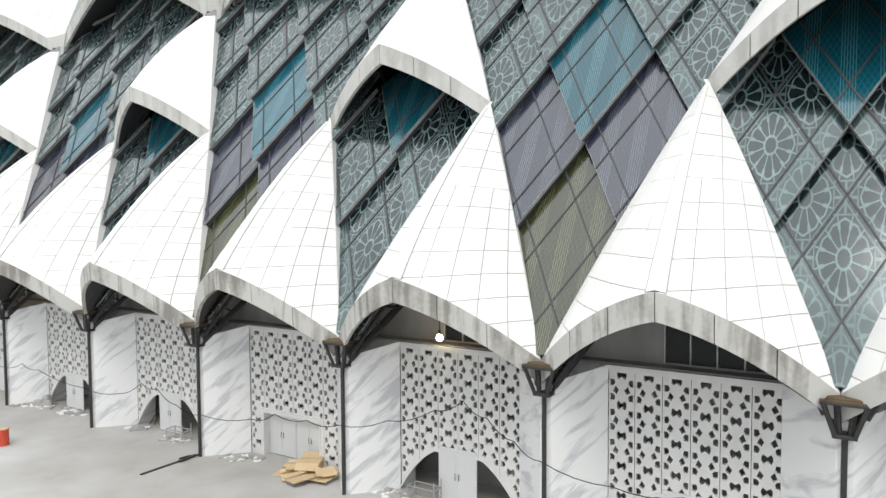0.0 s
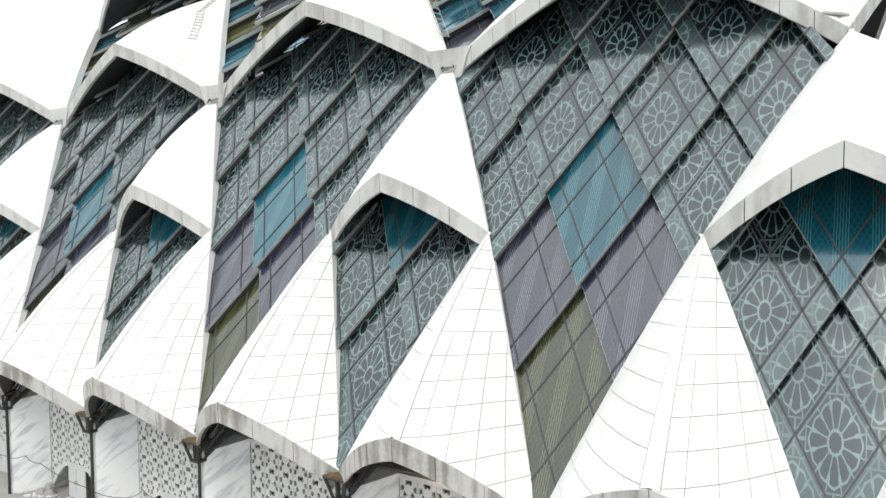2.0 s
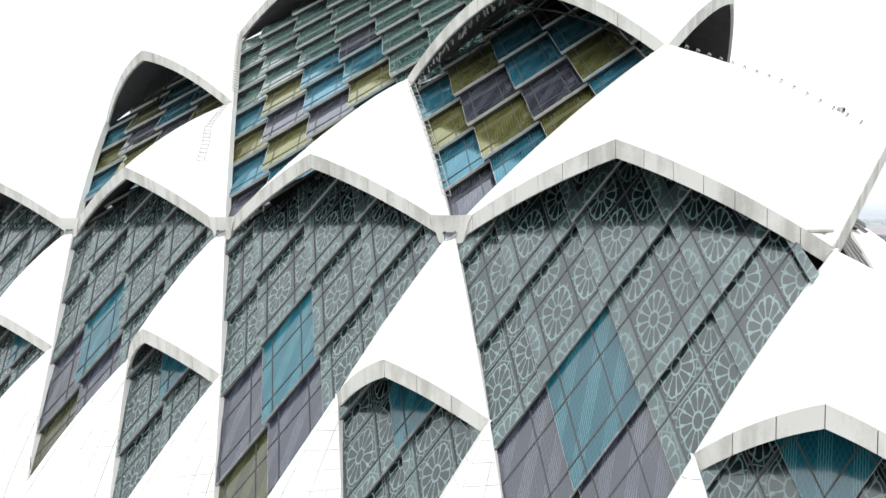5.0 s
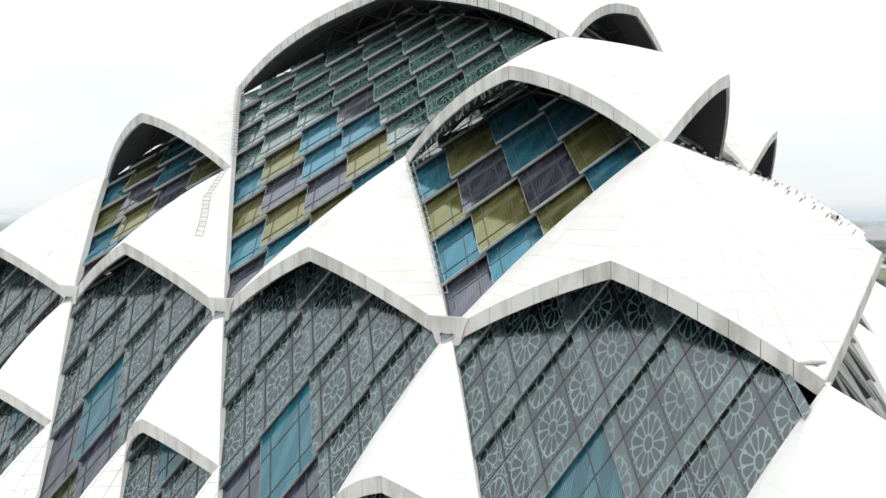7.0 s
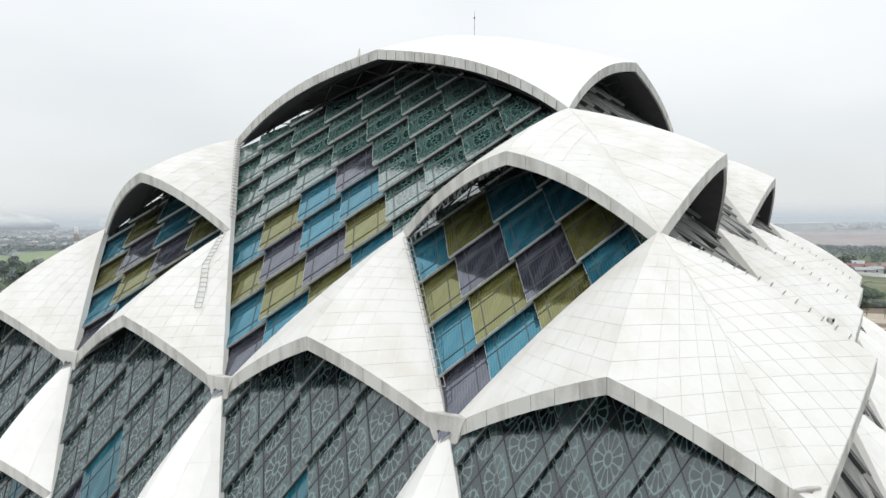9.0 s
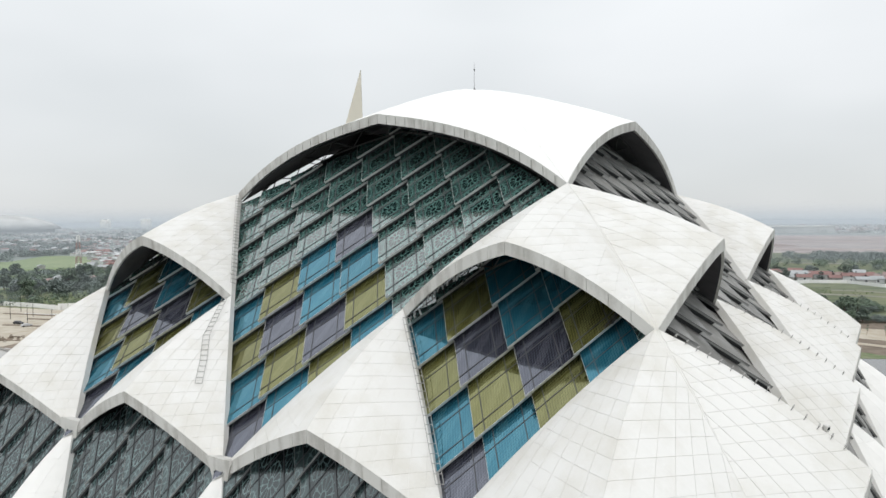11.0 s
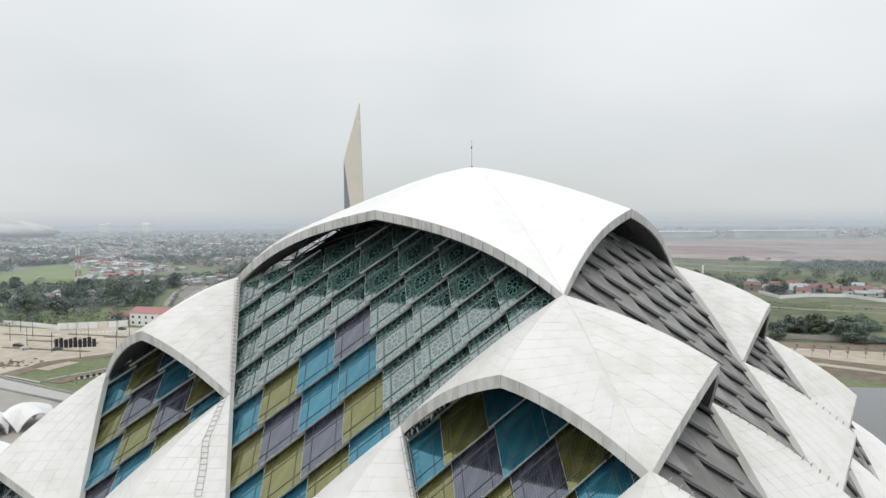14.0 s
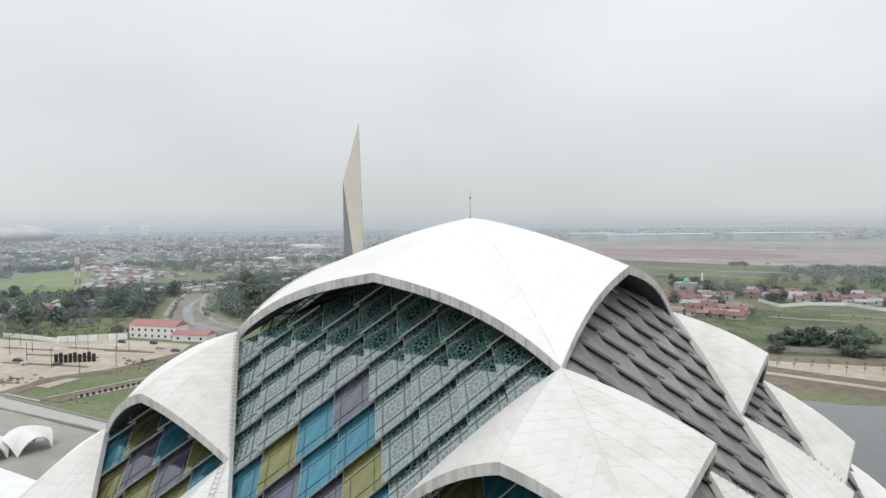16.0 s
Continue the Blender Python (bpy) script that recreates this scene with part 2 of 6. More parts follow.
U_TEAL = glass_material("mirror_glass_teal", (0.004, 0.064, 0.102), (0.085, 0.20, 0.235), 2.06, "lattice", rough=0.05, amount=1.0, gloss=2.6, weave=0.6, tint=(0.32, 0.74, 0.93))
U_NAVY = glass_material("mirror_glass_slate", (0.015, 0.016, 0.026), (0.135, 0.142, 0.17), 2.06, "lattice", rough=0.05, amount=1.0, gloss=2.45, weave=0.6, tint=(0.66, 0.69, 0.79))
U_OLIVE = glass_material("mirror_glass_olive", (0.050, 0.050, 0.012), (0.185, 0.185, 0.09), 2.06, "lattice", rough=0.05, amount=1.0, gloss=2.55, weave=0.6, tint=(0.82, 0.81, 0.44))
G_GREY = glass_material("glass_rosette_grey", (0.008, 0.014, 0.016), (0.145, 0.215, 0.215), 2.06, "rosette", edged=0.0, gloss=2.08, bold=0.78, tint=(0.86, 0.92, 0.925))
G_FINE = glass_material("glass_fine_rosette", (0.008, 0.014, 0.016), (0.185, 0.265, 0.265), 2.06, "rosette", edged=0.9, gloss=2.0, bold=0.62, tint=(0.90, 0.96, 0.955))
G_PLAIN = glass_material("glass_plain_grey", (0.215, 0.21, 0.20), (0.25, 0.245, 0.235), 5, "lattice", rough=0.45, amount=0.3, gloss=1.45)
G_GREEN = glass_material("glass_rosette_green", (0.002, 0.009, 0.010), (0.125, 0.245, 0.22), 2.06, "rosette", rough=0.05, edged=1.0, gloss=2.7, bold=1.15)

# ---- building helpers ----
S = 9.9  # module of the plan


def face(k):
    return Matrix.Rotation(k * math.pi / 2, 4, "Z")


def thing(name, at=(0, 0, 0), label="", category="", group="", kind=""):
    ob = new(name)
    ob.empty_display_size = 0.5
    ob.location = at
    return tagged(ob, label, category, group, kind)


def link(name, mesh, mat, parent=None, label="", at=None):
    """A mesh object under parent; at: its pose in the world."""
    ob = new(name, mesh)
    if mat is not None and not mesh.materials:
        mesh.materials.append(mat)
    if parent is not None:
        ob.parent = parent
        up, m = parent, Matrix()
        while up is not None:
            m = up.matrix_parent_inverse @ up.matrix_basis @ m
            up = up.parent
        ob.matrix_parent_inverse = m.inverted()
    if at is not None:
        ob.matrix_basis = at
    if label:
        ob["label"] = label
    return ob


def mesh_of(name, verts, faces, smooth=False):
    me = bpy.data.meshes.new(name)
    me.from_pydata([tuple(v) for v in verts], [], faces)
    me.validate()
    me.update()
    if smooth:
        me.shade_smooth()
    return me


class Build:
    """Gathers boxes, tubes and prisms into one mesh."""

    def __init__(self):
        self.v, self.f = [], []

    def add(self, verts, faces):
        o = len(self.v)
        self.v += [tuple(v) for v in verts]
        self.f += [tuple(i + o for i in f) for f in faces]
        return self

    def box(self, x0, y0, z0, x1, y1, z1, m=None, chamfer=0.0):
        c = chamfer
        if c:
            ring = [(x0 + c, y0), (x1 - c, y0), (x1, y0 + c), (x1, y1 - c), (x1 - c, y1), (x0 + c, y1), (x0, y1 - c), (x0, y0 + c)]
            inset = [(x0 + c, y0 + c), (x1 - c, y0 + c), (x1 - c, y0 + c), (x1 - c, y1 - c), (x1 - c, y1 - c), (x0 + c, y1 - c), (x0 + c, y1 - c), (x0 + c, y0 + c)]
            vs = [(x, y, z0) for x, y in ring] + [(x, y, z1 - c) for x, y in ring] + [(x, y, z1) for x, y in ((x0 + c, y0 + c), (x1 - c, y0 + c), (x1 - c, y1 - c), (x0 + c, y1 - c))]
            fs = [(i, (i + 1) % 8, 8 + (i + 1) % 8, 8 + i) for i in range(8)] + [tuple(range(7, -1, -1))]
            fs += [(8, 9, 17, 16), (10, 11, 18, 17), (12, 13, 19, 18), (14, 15, 16, 19), (9, 10, 17), (11, 12, 18), (13, 14, 19), (15, 8, 16), (16, 17, 18, 19)]
        else:
            vs = [(x, y, z) for z in (z0, z1) for x, y in ((x0, y0), (x1, y0), (x1, y1), (x0, y1))]
            fs = [(3, 2, 1, 0), (4, 5, 6, 7), (0, 1, 5, 4), (1, 2, 6, 5), (2, 3, 7, 6), (3, 0, 4, 7)]
        if m is not None:
            vs = [m @ Vector(v) for v in vs]
        return self.add(vs, fs)

    def tube(self, a, b, r, sides=6, r2=None):
        a, b = Vector(a), Vector(b)
        r2 = r if r2 is None else r2
        q = (b - a).to_track_quat("Z", "Y")
        vs = []
        for end, rad in ((a, r), (b, r2)):
            for i in range(sides):
                w = 2 * math.pi * i / sides
                vs.append(end + q @ Vector((rad * math.cos(w), rad * math.sin(w), 0)))
        fs = [(i, (i + 1) % sides, sides + (i + 1) % sides, sides + i) for i in range(sides)]
        fs += [tuple(range(sides - 1, -1, -1)), tuple(range(sides, 2 * sides))]
        return self.add(vs, fs)

    def prism(self, ring, z0, z1):
        k = len(ring)
        vs = [(x, y, z0) for x, y in ring] + [(x, y, z1) for x, y in ring]
        return self.add(vs, [(i, (i + 1) % k, k + (i + 1) % k, k + i) for i in range(k)] + [tuple(range(k - 1, -1, -1)), tuple(range(k, 2 * k))])

    def mesh(self, name, smooth=False):
        return mesh_of(name, self.v, self.f, smooth)


def clip(poly, f):
    """The part of a convex polygon where f >= 0, f linear."""
    out = []
    for i, a in enumerate(poly):
        b = poly[(i + 1) % len(poly)]
        fa, fb = f(a), f(b)
        if fa >= 0:
            out.append(a)
        if (fa >= 0) != (fb >= 0):
            w = fa / (fa - fb)
            out.append((a[0] + (b[0] - a[0]) * w, a[1] + (b[1] - a[1]) * w))
    return out


# ---- roof shells: each hangs from a point C of the tier above and ends in a pointed arch ----
# half span, C, apex and joint as (out, up) in modules; panels across half an arch, their length down the slope and half their joint in metres
TIERS = {
    2: dict(h=1.0, C=(2.0, 5.05), A=(3.19, 4.593), J=(3.016, 4.03), at=(2,), tip=0.4, fan=9.0, edge=0.06, cols=8, down=1.35, gap=0.008),
    3: dict(h=1.0, C=(3.016, 4.03), A=(4.149, 3.352), J=(4.009, 2.861), at=(1, 3), tip=0.7, fan=4.5, edge=0.06, cols=8, down=1.35, gap=0.008),
    4: dict(h=0.5, C=(4.009, 2.861), A=(4.717, 2.195), J=(4.505, 1.899), at=(0, 2, 4), tip=0.6, fan=3.0, edge=0.03, cols=3, down=3.3, gap=0.004),
    5: dict(h=0.5, C=(4.505, 1.899), A=(5.324, 1.108), J=(5.049, 0.789), at=(0.5, 1.5, 2.5, 3.5, 4.5), tip=0.4, fan=2.2, edge=0.03, cols=5, down=1.25, gap=0.014),
}
# the corner shells of two tiers: their outer joint sits lower and the apex stands nearer the corner
LOW_JOINT = (3.99, 2.778)
CORNERS = {
    (3, 1): dict(TIERS[3], A=(4.141, 3.317), right=LOW_JOINT, skew=0.035),
    (3, -1): dict(TIERS[3], A=(4.215, 3.335), left=LOW_JOINT, skew=-0.035),
    (2, -1): dict(TIERS[2], A=(3.25, 4.595), skew=-0.01),
    (2, 1): TIERS[2],
    (4, 1): dict(TIERS[4], C=LOW_JOINT, A=(4.70, 2.234)),
    (4, -1): dict(TIERS[4], C=LOW_JOINT, A=(4.70, 2.234)),
}
DEEP = 0.092  # height of the arch fascia in modules


def arch_drop(t, a, power=2):
    """How far a pointed arch has come down, 0 to 1, at t of its half span from the apex."""
    return a * t + (1 - a) * t**power


def joint(T, t):
    return T.get("right" if t > 0 else "left", T["J"])


def arch_at(T, t):
    J, g = joint(T, t), 1 - arch_drop(abs(t), T["tip"])
    return J[0] + (T["A"][0] - J[0]) * g, J[1] + (T["A"][1] - J[1]) * g


def edge_at(T, t):
    C, J = T["C"], joint(T, t)
    t = abs(t)
    lift = T["edge"] * 4 * t * (1 - t)
    return C[0] + (J[0] - C[0]) * t, C[1] + (J[1] - C[1]) * t + lift


def shell_at(T, t, w):
    """A point of the shell in metres in its own face's axes (across, -out, up); t: 0 ridge to 1 edge; w: 0 edge to 1 arch."""
    ve, ze = edge_at(T, t)
    va, za = arch_at(T, t)
    swell = 0.10 * (1 - abs(t)) * 4 * w * (1 - w) * T["h"] ** 0.5
    v, z = ve + (va - ve) * w + swell * 0.55, ze + (za - ze) * w + swell * 0.3
    return Vector(((t * T["h"] + T.get("skew", 0.0) * (1 - abs(t)) * w) * S, -v * S, z * S))


def shell_normal(T, t, w):
    e = 0.01
    t0, t1 = max(-1, t - e), min(1, t + e)
    w0, w1 = max(0, w - e), min(1, w + e)
    if abs(t) > 0.97:
        t0, t1 = (0.93, 0.97) if t > 0 else (-0.97, -0.93)
        t = 0.95 if t > 0 else -0.95
    if t0 < 0 < t1:
        t0, t1 = -0.02, 0.02
    n = (shell_at(T, t1, w) - shell_at(T, t0, w)).cross(shell_at(T, t, w1) - shell_at(T, t, w0))
    n.normalize()
    return n if n.z > 0 else -n


def panel_meshes(T, name):
    """The cladding panels of both halves of an arch shell: level courses, cut by joints that fan out from the top, trimmed to the outline."""
    width, gap = T["h"] * S, T["gap"]
    zC, zA = T["C"][1] * S, T["A"][1] * S
    slope = math.hypot((T["A"][0] - T["C"][0]) * S, zC - zA)
    dz = T["down"] * (zC - zA) / slope
    low = joint(T, 1)[1] * S if joint(T, 1)[1] < joint(T, -1)[1] else joint(T, -1)[1] * S
    rows_n = math.ceil((zC + 0.8 - low) / dz)
    out = []
    for side in (1, -1):
        top = lambda u: edge_at(T, side * u / width)[1] * S
        bot = lambda u: arch_at(T, side * u / width)[1] * S
        lean = lambda f: f * width / (zC + T["fan"] - bot(f * width))  # metres across for a metre down from the top
        fans = [lean(i / T["cols"]) for i in range(T["cols"])] + [40 * lean(1)]
        tangents = []
        for i in range(10):
            ua, ub = width * i / 10, width * (i + 1) / 10
            tangents.append((ua, top(ua), (top(ub) - top(ua)) / (ub - ua)))
        for j in range(-3, rows_n):
            slit = 1.5 * gap * dz / T["down"]
            za, zb = zC - j * dz - slit, zC - (j + 1) * dz + slit
            mid = zC + T["fan"] - (za + zb) / 2
            if mid <= 0.05:
                continue
            piece = fans[1] * mid
            step = 1 if piece > 0.62 else 2 if piece > 0.3 else 4
            lines = fans[:-1][::step] + fans[-1:]
            for fa, fb in zip(lines, lines[1:]):
                da, db = max(zC + T["fan"] - za, 0.01), zC + T["fan"] - zb
                poly = [(fa * da + gap, za), (fb * da - gap, za), (fb * db - gap, zb), (fa * db + gap, zb)]
                poly = clip(poly, lambda p: width - p[0])
                for ua, zt, sl in tangents:
                    if len(poly) > 2:
                        poly = clip(poly, lambda p: zt + sl * (p[0] - ua) - 0.012 - p[1])
                if len(poly) < 3:
                    continue
                u0, u1 = min(p[0] for p in poly), max(p[0] for p in poly)
                if u1 - u0 < 0.05:
                    continue
                b0, b1 = bot(u0), bot(u1)
                poly = clip(poly, lambda p: p[1] - (b0 + (b1 - b0) * (p[0] - u0) / (u1 - u0)) - 0.01)
                if len(poly) < 3:
                    continue
                area = abs(sum(a[0] * b[1] - b[0] * a[1] for a, b in zip(poly, poly[1:] + poly[:1]))) / 2
                if area < 0.012:
                    continue
                fine = []
                for a, b in zip(poly, poly[1:] + poly[:1]):
                    cut = max(1, round(math.hypot(a[0] - b[0], a[1] - b[1]) / 1.3))
                    fine += [(a[0] + (b[0] - a[0]) * q / cut, a[1] + (b[1] - a[1]) * q / cut) for q in range(cut)]
                cu, cz = sum(p[0] for p in fine) / len(fine), sum(p[1] for p in fine) / len(fine)
                hi, lo = [], []
                for u, z in fine + [(cu, cz)]:
                    t = u / width * side
                    zt, zb2 = top(u), bot(u)
                    w = min(1, max(0, (zt - z) / max(zt - zb2, 1e-3)))
                    p, n = shell_at(T, t, w), shell_normal(T, t, w)
                    hi.append(p + 0.012 * n)
                    lo.append(p - 0.07 * n)
                k = len(fine)
                vs = hi + lo[:-1]
                fs = [(i, (i + 1) % k, k) for i in range(k)] + [(i, k + 1 + i, k + 1 + (i + 1) % k, (i + 1) % k) for i in range(k)]
                if (hi[1] - hi[0]).cross(hi[k] - hi[0]).z < 0:
                    fs = [tuple(reversed(f)) for f in fs]
                out.append(mesh_of(name, vs, fs))
    return out


def body_mesh(T):
    """The rib under the panels, with its edge walls against the glazing."""
    nt, nw = 24, 20
    vs, fs = [], []
    for i in range(-nt, nt + 1):
        t = i / nt
        for j in range(nw + 1):
            vs.append(shell_at(T, t, j / nw) - (0.075 if T["gap"] > 0.015 else 0.02 if T["gap"] == 0.008 else 0.045) * shell_normal(T, t, j / nw))
    at = lambda i, j: (i + nt) * (nw + 1) + j
    for i in range(-nt, nt):
        for j in range(nw):
            fs.append((at(i, j), at(i, j + 1), at(i + 1, j + 1), at(i + 1, j)))
    return mesh_of("shell_base", vs, fs, False)


def edge_meshes(T, deep=0.6):
    """White side walls along both edges that meet the glazing."""
    out = []
    for side in (1, -1):
        top, low = [], []
        for i in range(13):
            t = i / 12
            p = shell_at(T, side * t, 0)
            top.append(p + Vector((0, 0, 0.01)))
            low.append(p + Vector((0, 0.75 * deep, -0.75 * deep)))
        k = len(top)
        inner = [p + Vector((-side * 0.16, 0, 0)) for p in top]
        vs = top + low + inner
        fs = [(i, i + 1, k + i + 1, k + i) for i in range(k - 1)] + [(i, i + 1, 2 * k + i + 1, 2 * k + i) for i in range(k - 1)]
        out.append(mesh_of("edge_wall", vs, fs))
    return out


def soffit_mesh(T):
    nt, nw = 8, 6
    vs, fs = [], []
    for i in range(-nt, nt + 1):
        t = i / nt
        for j in range(nw + 1):
            vs.append(shell_at(T, t * 0.99, j / nw) + Vector((0, 0.16, -DEEP * S * 0.98)))
    at = lambda i, j: (i + nt) * (nw + 1) + j
    for i in range(-nt, nt):
        for j in range(nw):
            fs.append((at(i, j), at(i + 1, j), at(i + 1, j + 1), at(i, j + 1)))
    return mesh_of("soffit", vs, fs)


def fascia_meshes(curve, count, deep, slots=1.5):
    """Precast pieces along an arch; curve(x) for x in 0..1 gives points in metres."""
    out = []
    for i in range(count):
        a, b = (i + 0.006 / slots) / count, (i + 1 - 0.006 / slots) / count
        pts = [curve(a + (b - a) * q / 6) for q in range(7)]
        vs = []
        for p in pts:
            vs += [p + Vector((0, -0.05, 0.03)), p + Vector((0, 0.0, -deep)), p + Vector((0, 0.22, -deep)), p + Vector((0, 0.17, -0.04))]
        fs = []
        for k in range(0, 24, 4):
            fs += [(k + j, k + (j + 1) % 4, k + 4 + (j + 1) % 4, k + 4 + j) for j in range(4)]
        fs += [(3, 2, 1, 0), (24, 25, 26, 27)]
        out.append(mesh_of("fascia_panel", vs, fs))
    return out


def hip_mesh(T):
    """The capping strip between the two arches of a corner shell, in the axes of the first face."""
    vs, u0 = [], T["at"][-1]
    for i in range(13):
        t = i / 12
        p = shell_at(T, t, 0)
        a = Vector((p.x + u0 * S - 0.05, p.y + 0.0, p.z + 0.03))
        c = Vector((-p.y, -(p.x + u0 * S) + 0.05, p.z + 0.03))
        mid = (a + c) / 2 + Vector((0, 0, 0.03))
        vs += [a + Vector((-0.06, 0, -0.02)), mid, c + Vector((0, 0.06, -0.02)), a - Vector((0, 0, 0.3)), c - Vector((0, 0, 0.3))]
    fs = []
    for i in range(12):
        o = i * 5
        fs += [(o, o + 5, o + 6, o + 1), (o + 1, o + 6, o + 7, o + 2), (o + 3, o + 8, o + 5, o), (o + 2, o + 7, o + 9, o + 4)]
    return mesh_of("hip_cap", vs, fs)


def rim_mesh(curve):
    """One continuous fascia along an arch."""
    vs, n = [], 24
    for i in range(n + 1):
        p = curve(i / n)
        vs += [p + Vector((0, -0.05, 0.03)), p + Vector((0, 0.0, -DEEP * S)), p + Vector((0, 0.22, -DEEP * S)), p + Vector((0, 0.17, -0.04))]
    fs = [(4 * k + j, 4 * k + (j + 1) % 4, 4 * k + 4 + (j + 1) % 4, 4 * k + 4 + j) for k in range(n) for j in range(4)]
    return mesh_of("fascia", vs, fs + [(3, 2, 1, 0), (4 * n, 4 * n + 1, 4 * n + 2, 4 * n + 3)])


LABELS = {
    2: "large white-panelled roof shell below the crown with two arches",
    3: "white-panelled roof shell with a pointed concrete-edged arch",
    4: "small white roof shell with a pointed arch over patterned glazing",
    5: "lowest white-tiled roof shell with a pointed arch over the entrance bay",
}
DATA = {}
for n, T in list(TIERS.items()) + list(CORNERS.items()):
    h = T["h"]
    curve = lambda x, T=T: shell_at(T, 2 * x - 1, 1)
    DATA[n] = dict(panels=panel_meshes(T, "cladding_panel"), body=body_mesh(T), edges=edge_meshes(T), soffit=soffit_mesh(T),
                   fascia=fascia_meshes(curve, 14 if h == 1.0 else 6, DEEP * S, 0.6), plain=body_mesh(T), hip=hip_mesh(T), rim=rim_mesh(curve))


def ridge_mesh(T, half=0.30, up=0.035):
    """A smooth strip laid over the joints along the ridge of a shell."""
    vs, n = [], 12
    for i in range(n + 1):
        w = 0.03 + 0.965 * i / n
        vs += [shell_at(T, q * half * (0.25 + 0.75 * i / n) / (T["h"] * S), w) + Vector((0, -up, up)) for q in (-1, 0, 1)]
    fs = [(3 * i + j, 3 * i + 3 + j, 3 * i + 4 + j, 3 * i + 1 + j) for i in range(n) for j in (0, 1)]
    return mesh_of("ridge_cap", vs, fs)


RIDGE = ridge_mesh(TIERS[5])
RIDGE_BED = ridge_mesh(TIERS[5], 0.345, 0.022)


def arch_unit(root, n, k, u0, full):
    corner = abs(u0) == TIERS[n]["at"][-1]
    D, m = DATA[(n, 1 if u0 > 0 else -1) if corner and n < 5 else n], face(k) @ Matrix.Translation((u0 * S, 0, 0))
    link("shell_base", D["body"] if full and n != 4 else D["plain"], (M_JOINT if n == 5 else M_SEAM) if full and n != 4 else M_TILE, root, "grey joint mortar under the panels" if full and n != 4 else "", m)
    link("soffit", D["soffit"], M_SOFFIT, root, "underside with shade put into its dark colour", m)
    for side, e in zip((1, -1), D["edges"]):
        if not (corner and side == (1 if u0 > 0 else -1)):
            link("edge_wall", e, M_AGED if n < 4 else M_TILE, root, "", m)
    if not full:
        link("fascia", D["rim"], M_FASCIA, root, "", m)
    if full and n == 5:
        link("ridge_cap", RIDGE, M_TILE, root, "", m)
        link("ridge_bed", RIDGE_BED, M_JOINT, root, "grey sealing bed of the ridge", m)
    if full:
        for e in D["fascia"]:
            link("fascia_panel", e, M_STREAKED if n == 5 else M_FASCIA, root, "", m)
        for e in D["panels"]:
            link("cladding_panel", e, M_AGED if n < 4 else M_TILE, root, "", m)


for n, T in TIERS.items():
    for k in range(4):
        for u0 in T["at"]:
            corner = u0 == T["at"][-1]
            for sign in ((1,) if corner or u0 == 0 else (1, -1)):
                u = u0 * sign
                C = face(k) @ Vector((u * S, -T["C"][0] * S, T["J"][1] * S))
                root = thing("arched_shell", C, LABELS[n], "roof shell", "tier of roof shells")
                front = k in (0, 1)
                arch_unit(root, n, k, u, front)
                if corner:
                    link("hip_cap", DATA[(n, 1) if n < 5 else n]["hip"], M_AGED if n < 4 else M_TILE, root, "", face(k))
                    arch_unit(root, n, (k + 1) % 4, -u, (k + 1) % 4 in (0, 1))

# plain precast pieces close the gap where two arches meet
def saddle_mesh(T):
    out, up = -T["J"][0] * S, T["J"][1] * S
    ring = [(-1.5, 0.84), (0.0, 0.80), (1.5, 0.84), (1.2, 0.3), (0.66, -1.3), (-0.66, -1.3), (-1.2, 0.3)]
    k = len(ring)
    vs = [(x, out - 0.34 + 0.1 * (z < 0), up + z) for x, z in ring] + [(x, out + 0.4, up + z - 0.05) for x, z in ring]
    return mesh_of("arch_joint", vs, [tuple(range(k - 1, -1, -1)), tuple(range(k, 2 * k))] + [(i, (i + 1) % k, k + (i + 1) % k, k + i) for i in range(k)])


for n, spots_ in ((3, (-2, 0, 2)),):
    made = saddle_mesh(TIERS[n])
    for k in (0, 1):
        for u in spots_:
            at_joint = face(k) @ Matrix.Translation((u * S, 0, 0))
            tagged(link("arch_joint", made, M_FASCIA, None, "", at_joint), "pale concrete joint piece between two roof arches", "joint piece", "arch joint pieces")

# ---- the crown: four arches under one white vault ----
CAP = dict(top=6.346, J=(2.0, 5.05), A=(2.0, 5.797))


def crown_at(u, v):
    """Height in modules over a point of the front quarter, |u| <= v."""
    if v < 1e-6:
        return CAP["top"]
    g = 1 - arch_drop(min(1, abs(u / v)), 0.45, 3)
    rim = CAP["J"][1] + (CAP["A"][1] - CAP["J"][1]) * g
    return CAP["top"] - (CAP["top"] - rim) * (v / 2.0) ** 1.35


crown = thing("crown_shell", (0, 0, CAP["top"] * S), "smooth white vaulted crown roof with four pointed arches", "roof shell", "tier of roof shells")
vs, fs = [], []
N = 24
for j in range(N + 1):
    for i in range(-N, N + 1):
        v = 2.0 * j / N
        u = v * i / N
        vs.append((u * S, -v * S, crown_at(u, v) * S - 0.15))
at = lambda i, j: j * (2 * N + 1) + i + N
for j in range(N):
    for i in range(-N, N):
        fs.append((at(i, j), at(i, j + 1), at(i + 1, j + 1), at(i + 1, j)))
crown_base = mesh_of("shell_base", vs, fs)
crown_soffit = mesh_of("soffit", [(x * 0.993, y * 0.993, z - DEEP * S) for x, y, z in vs], [tuple(reversed(f)) for f in fs])
crown_fascia = fascia_meshes(lambda x: Vector(((4 * x - 2) * S, -2.0 * S, crown_at(4 * x - 2, 2.0) * S)), 36, DEEP * S, 0.2)
crown_panels = []
CW = 2.2
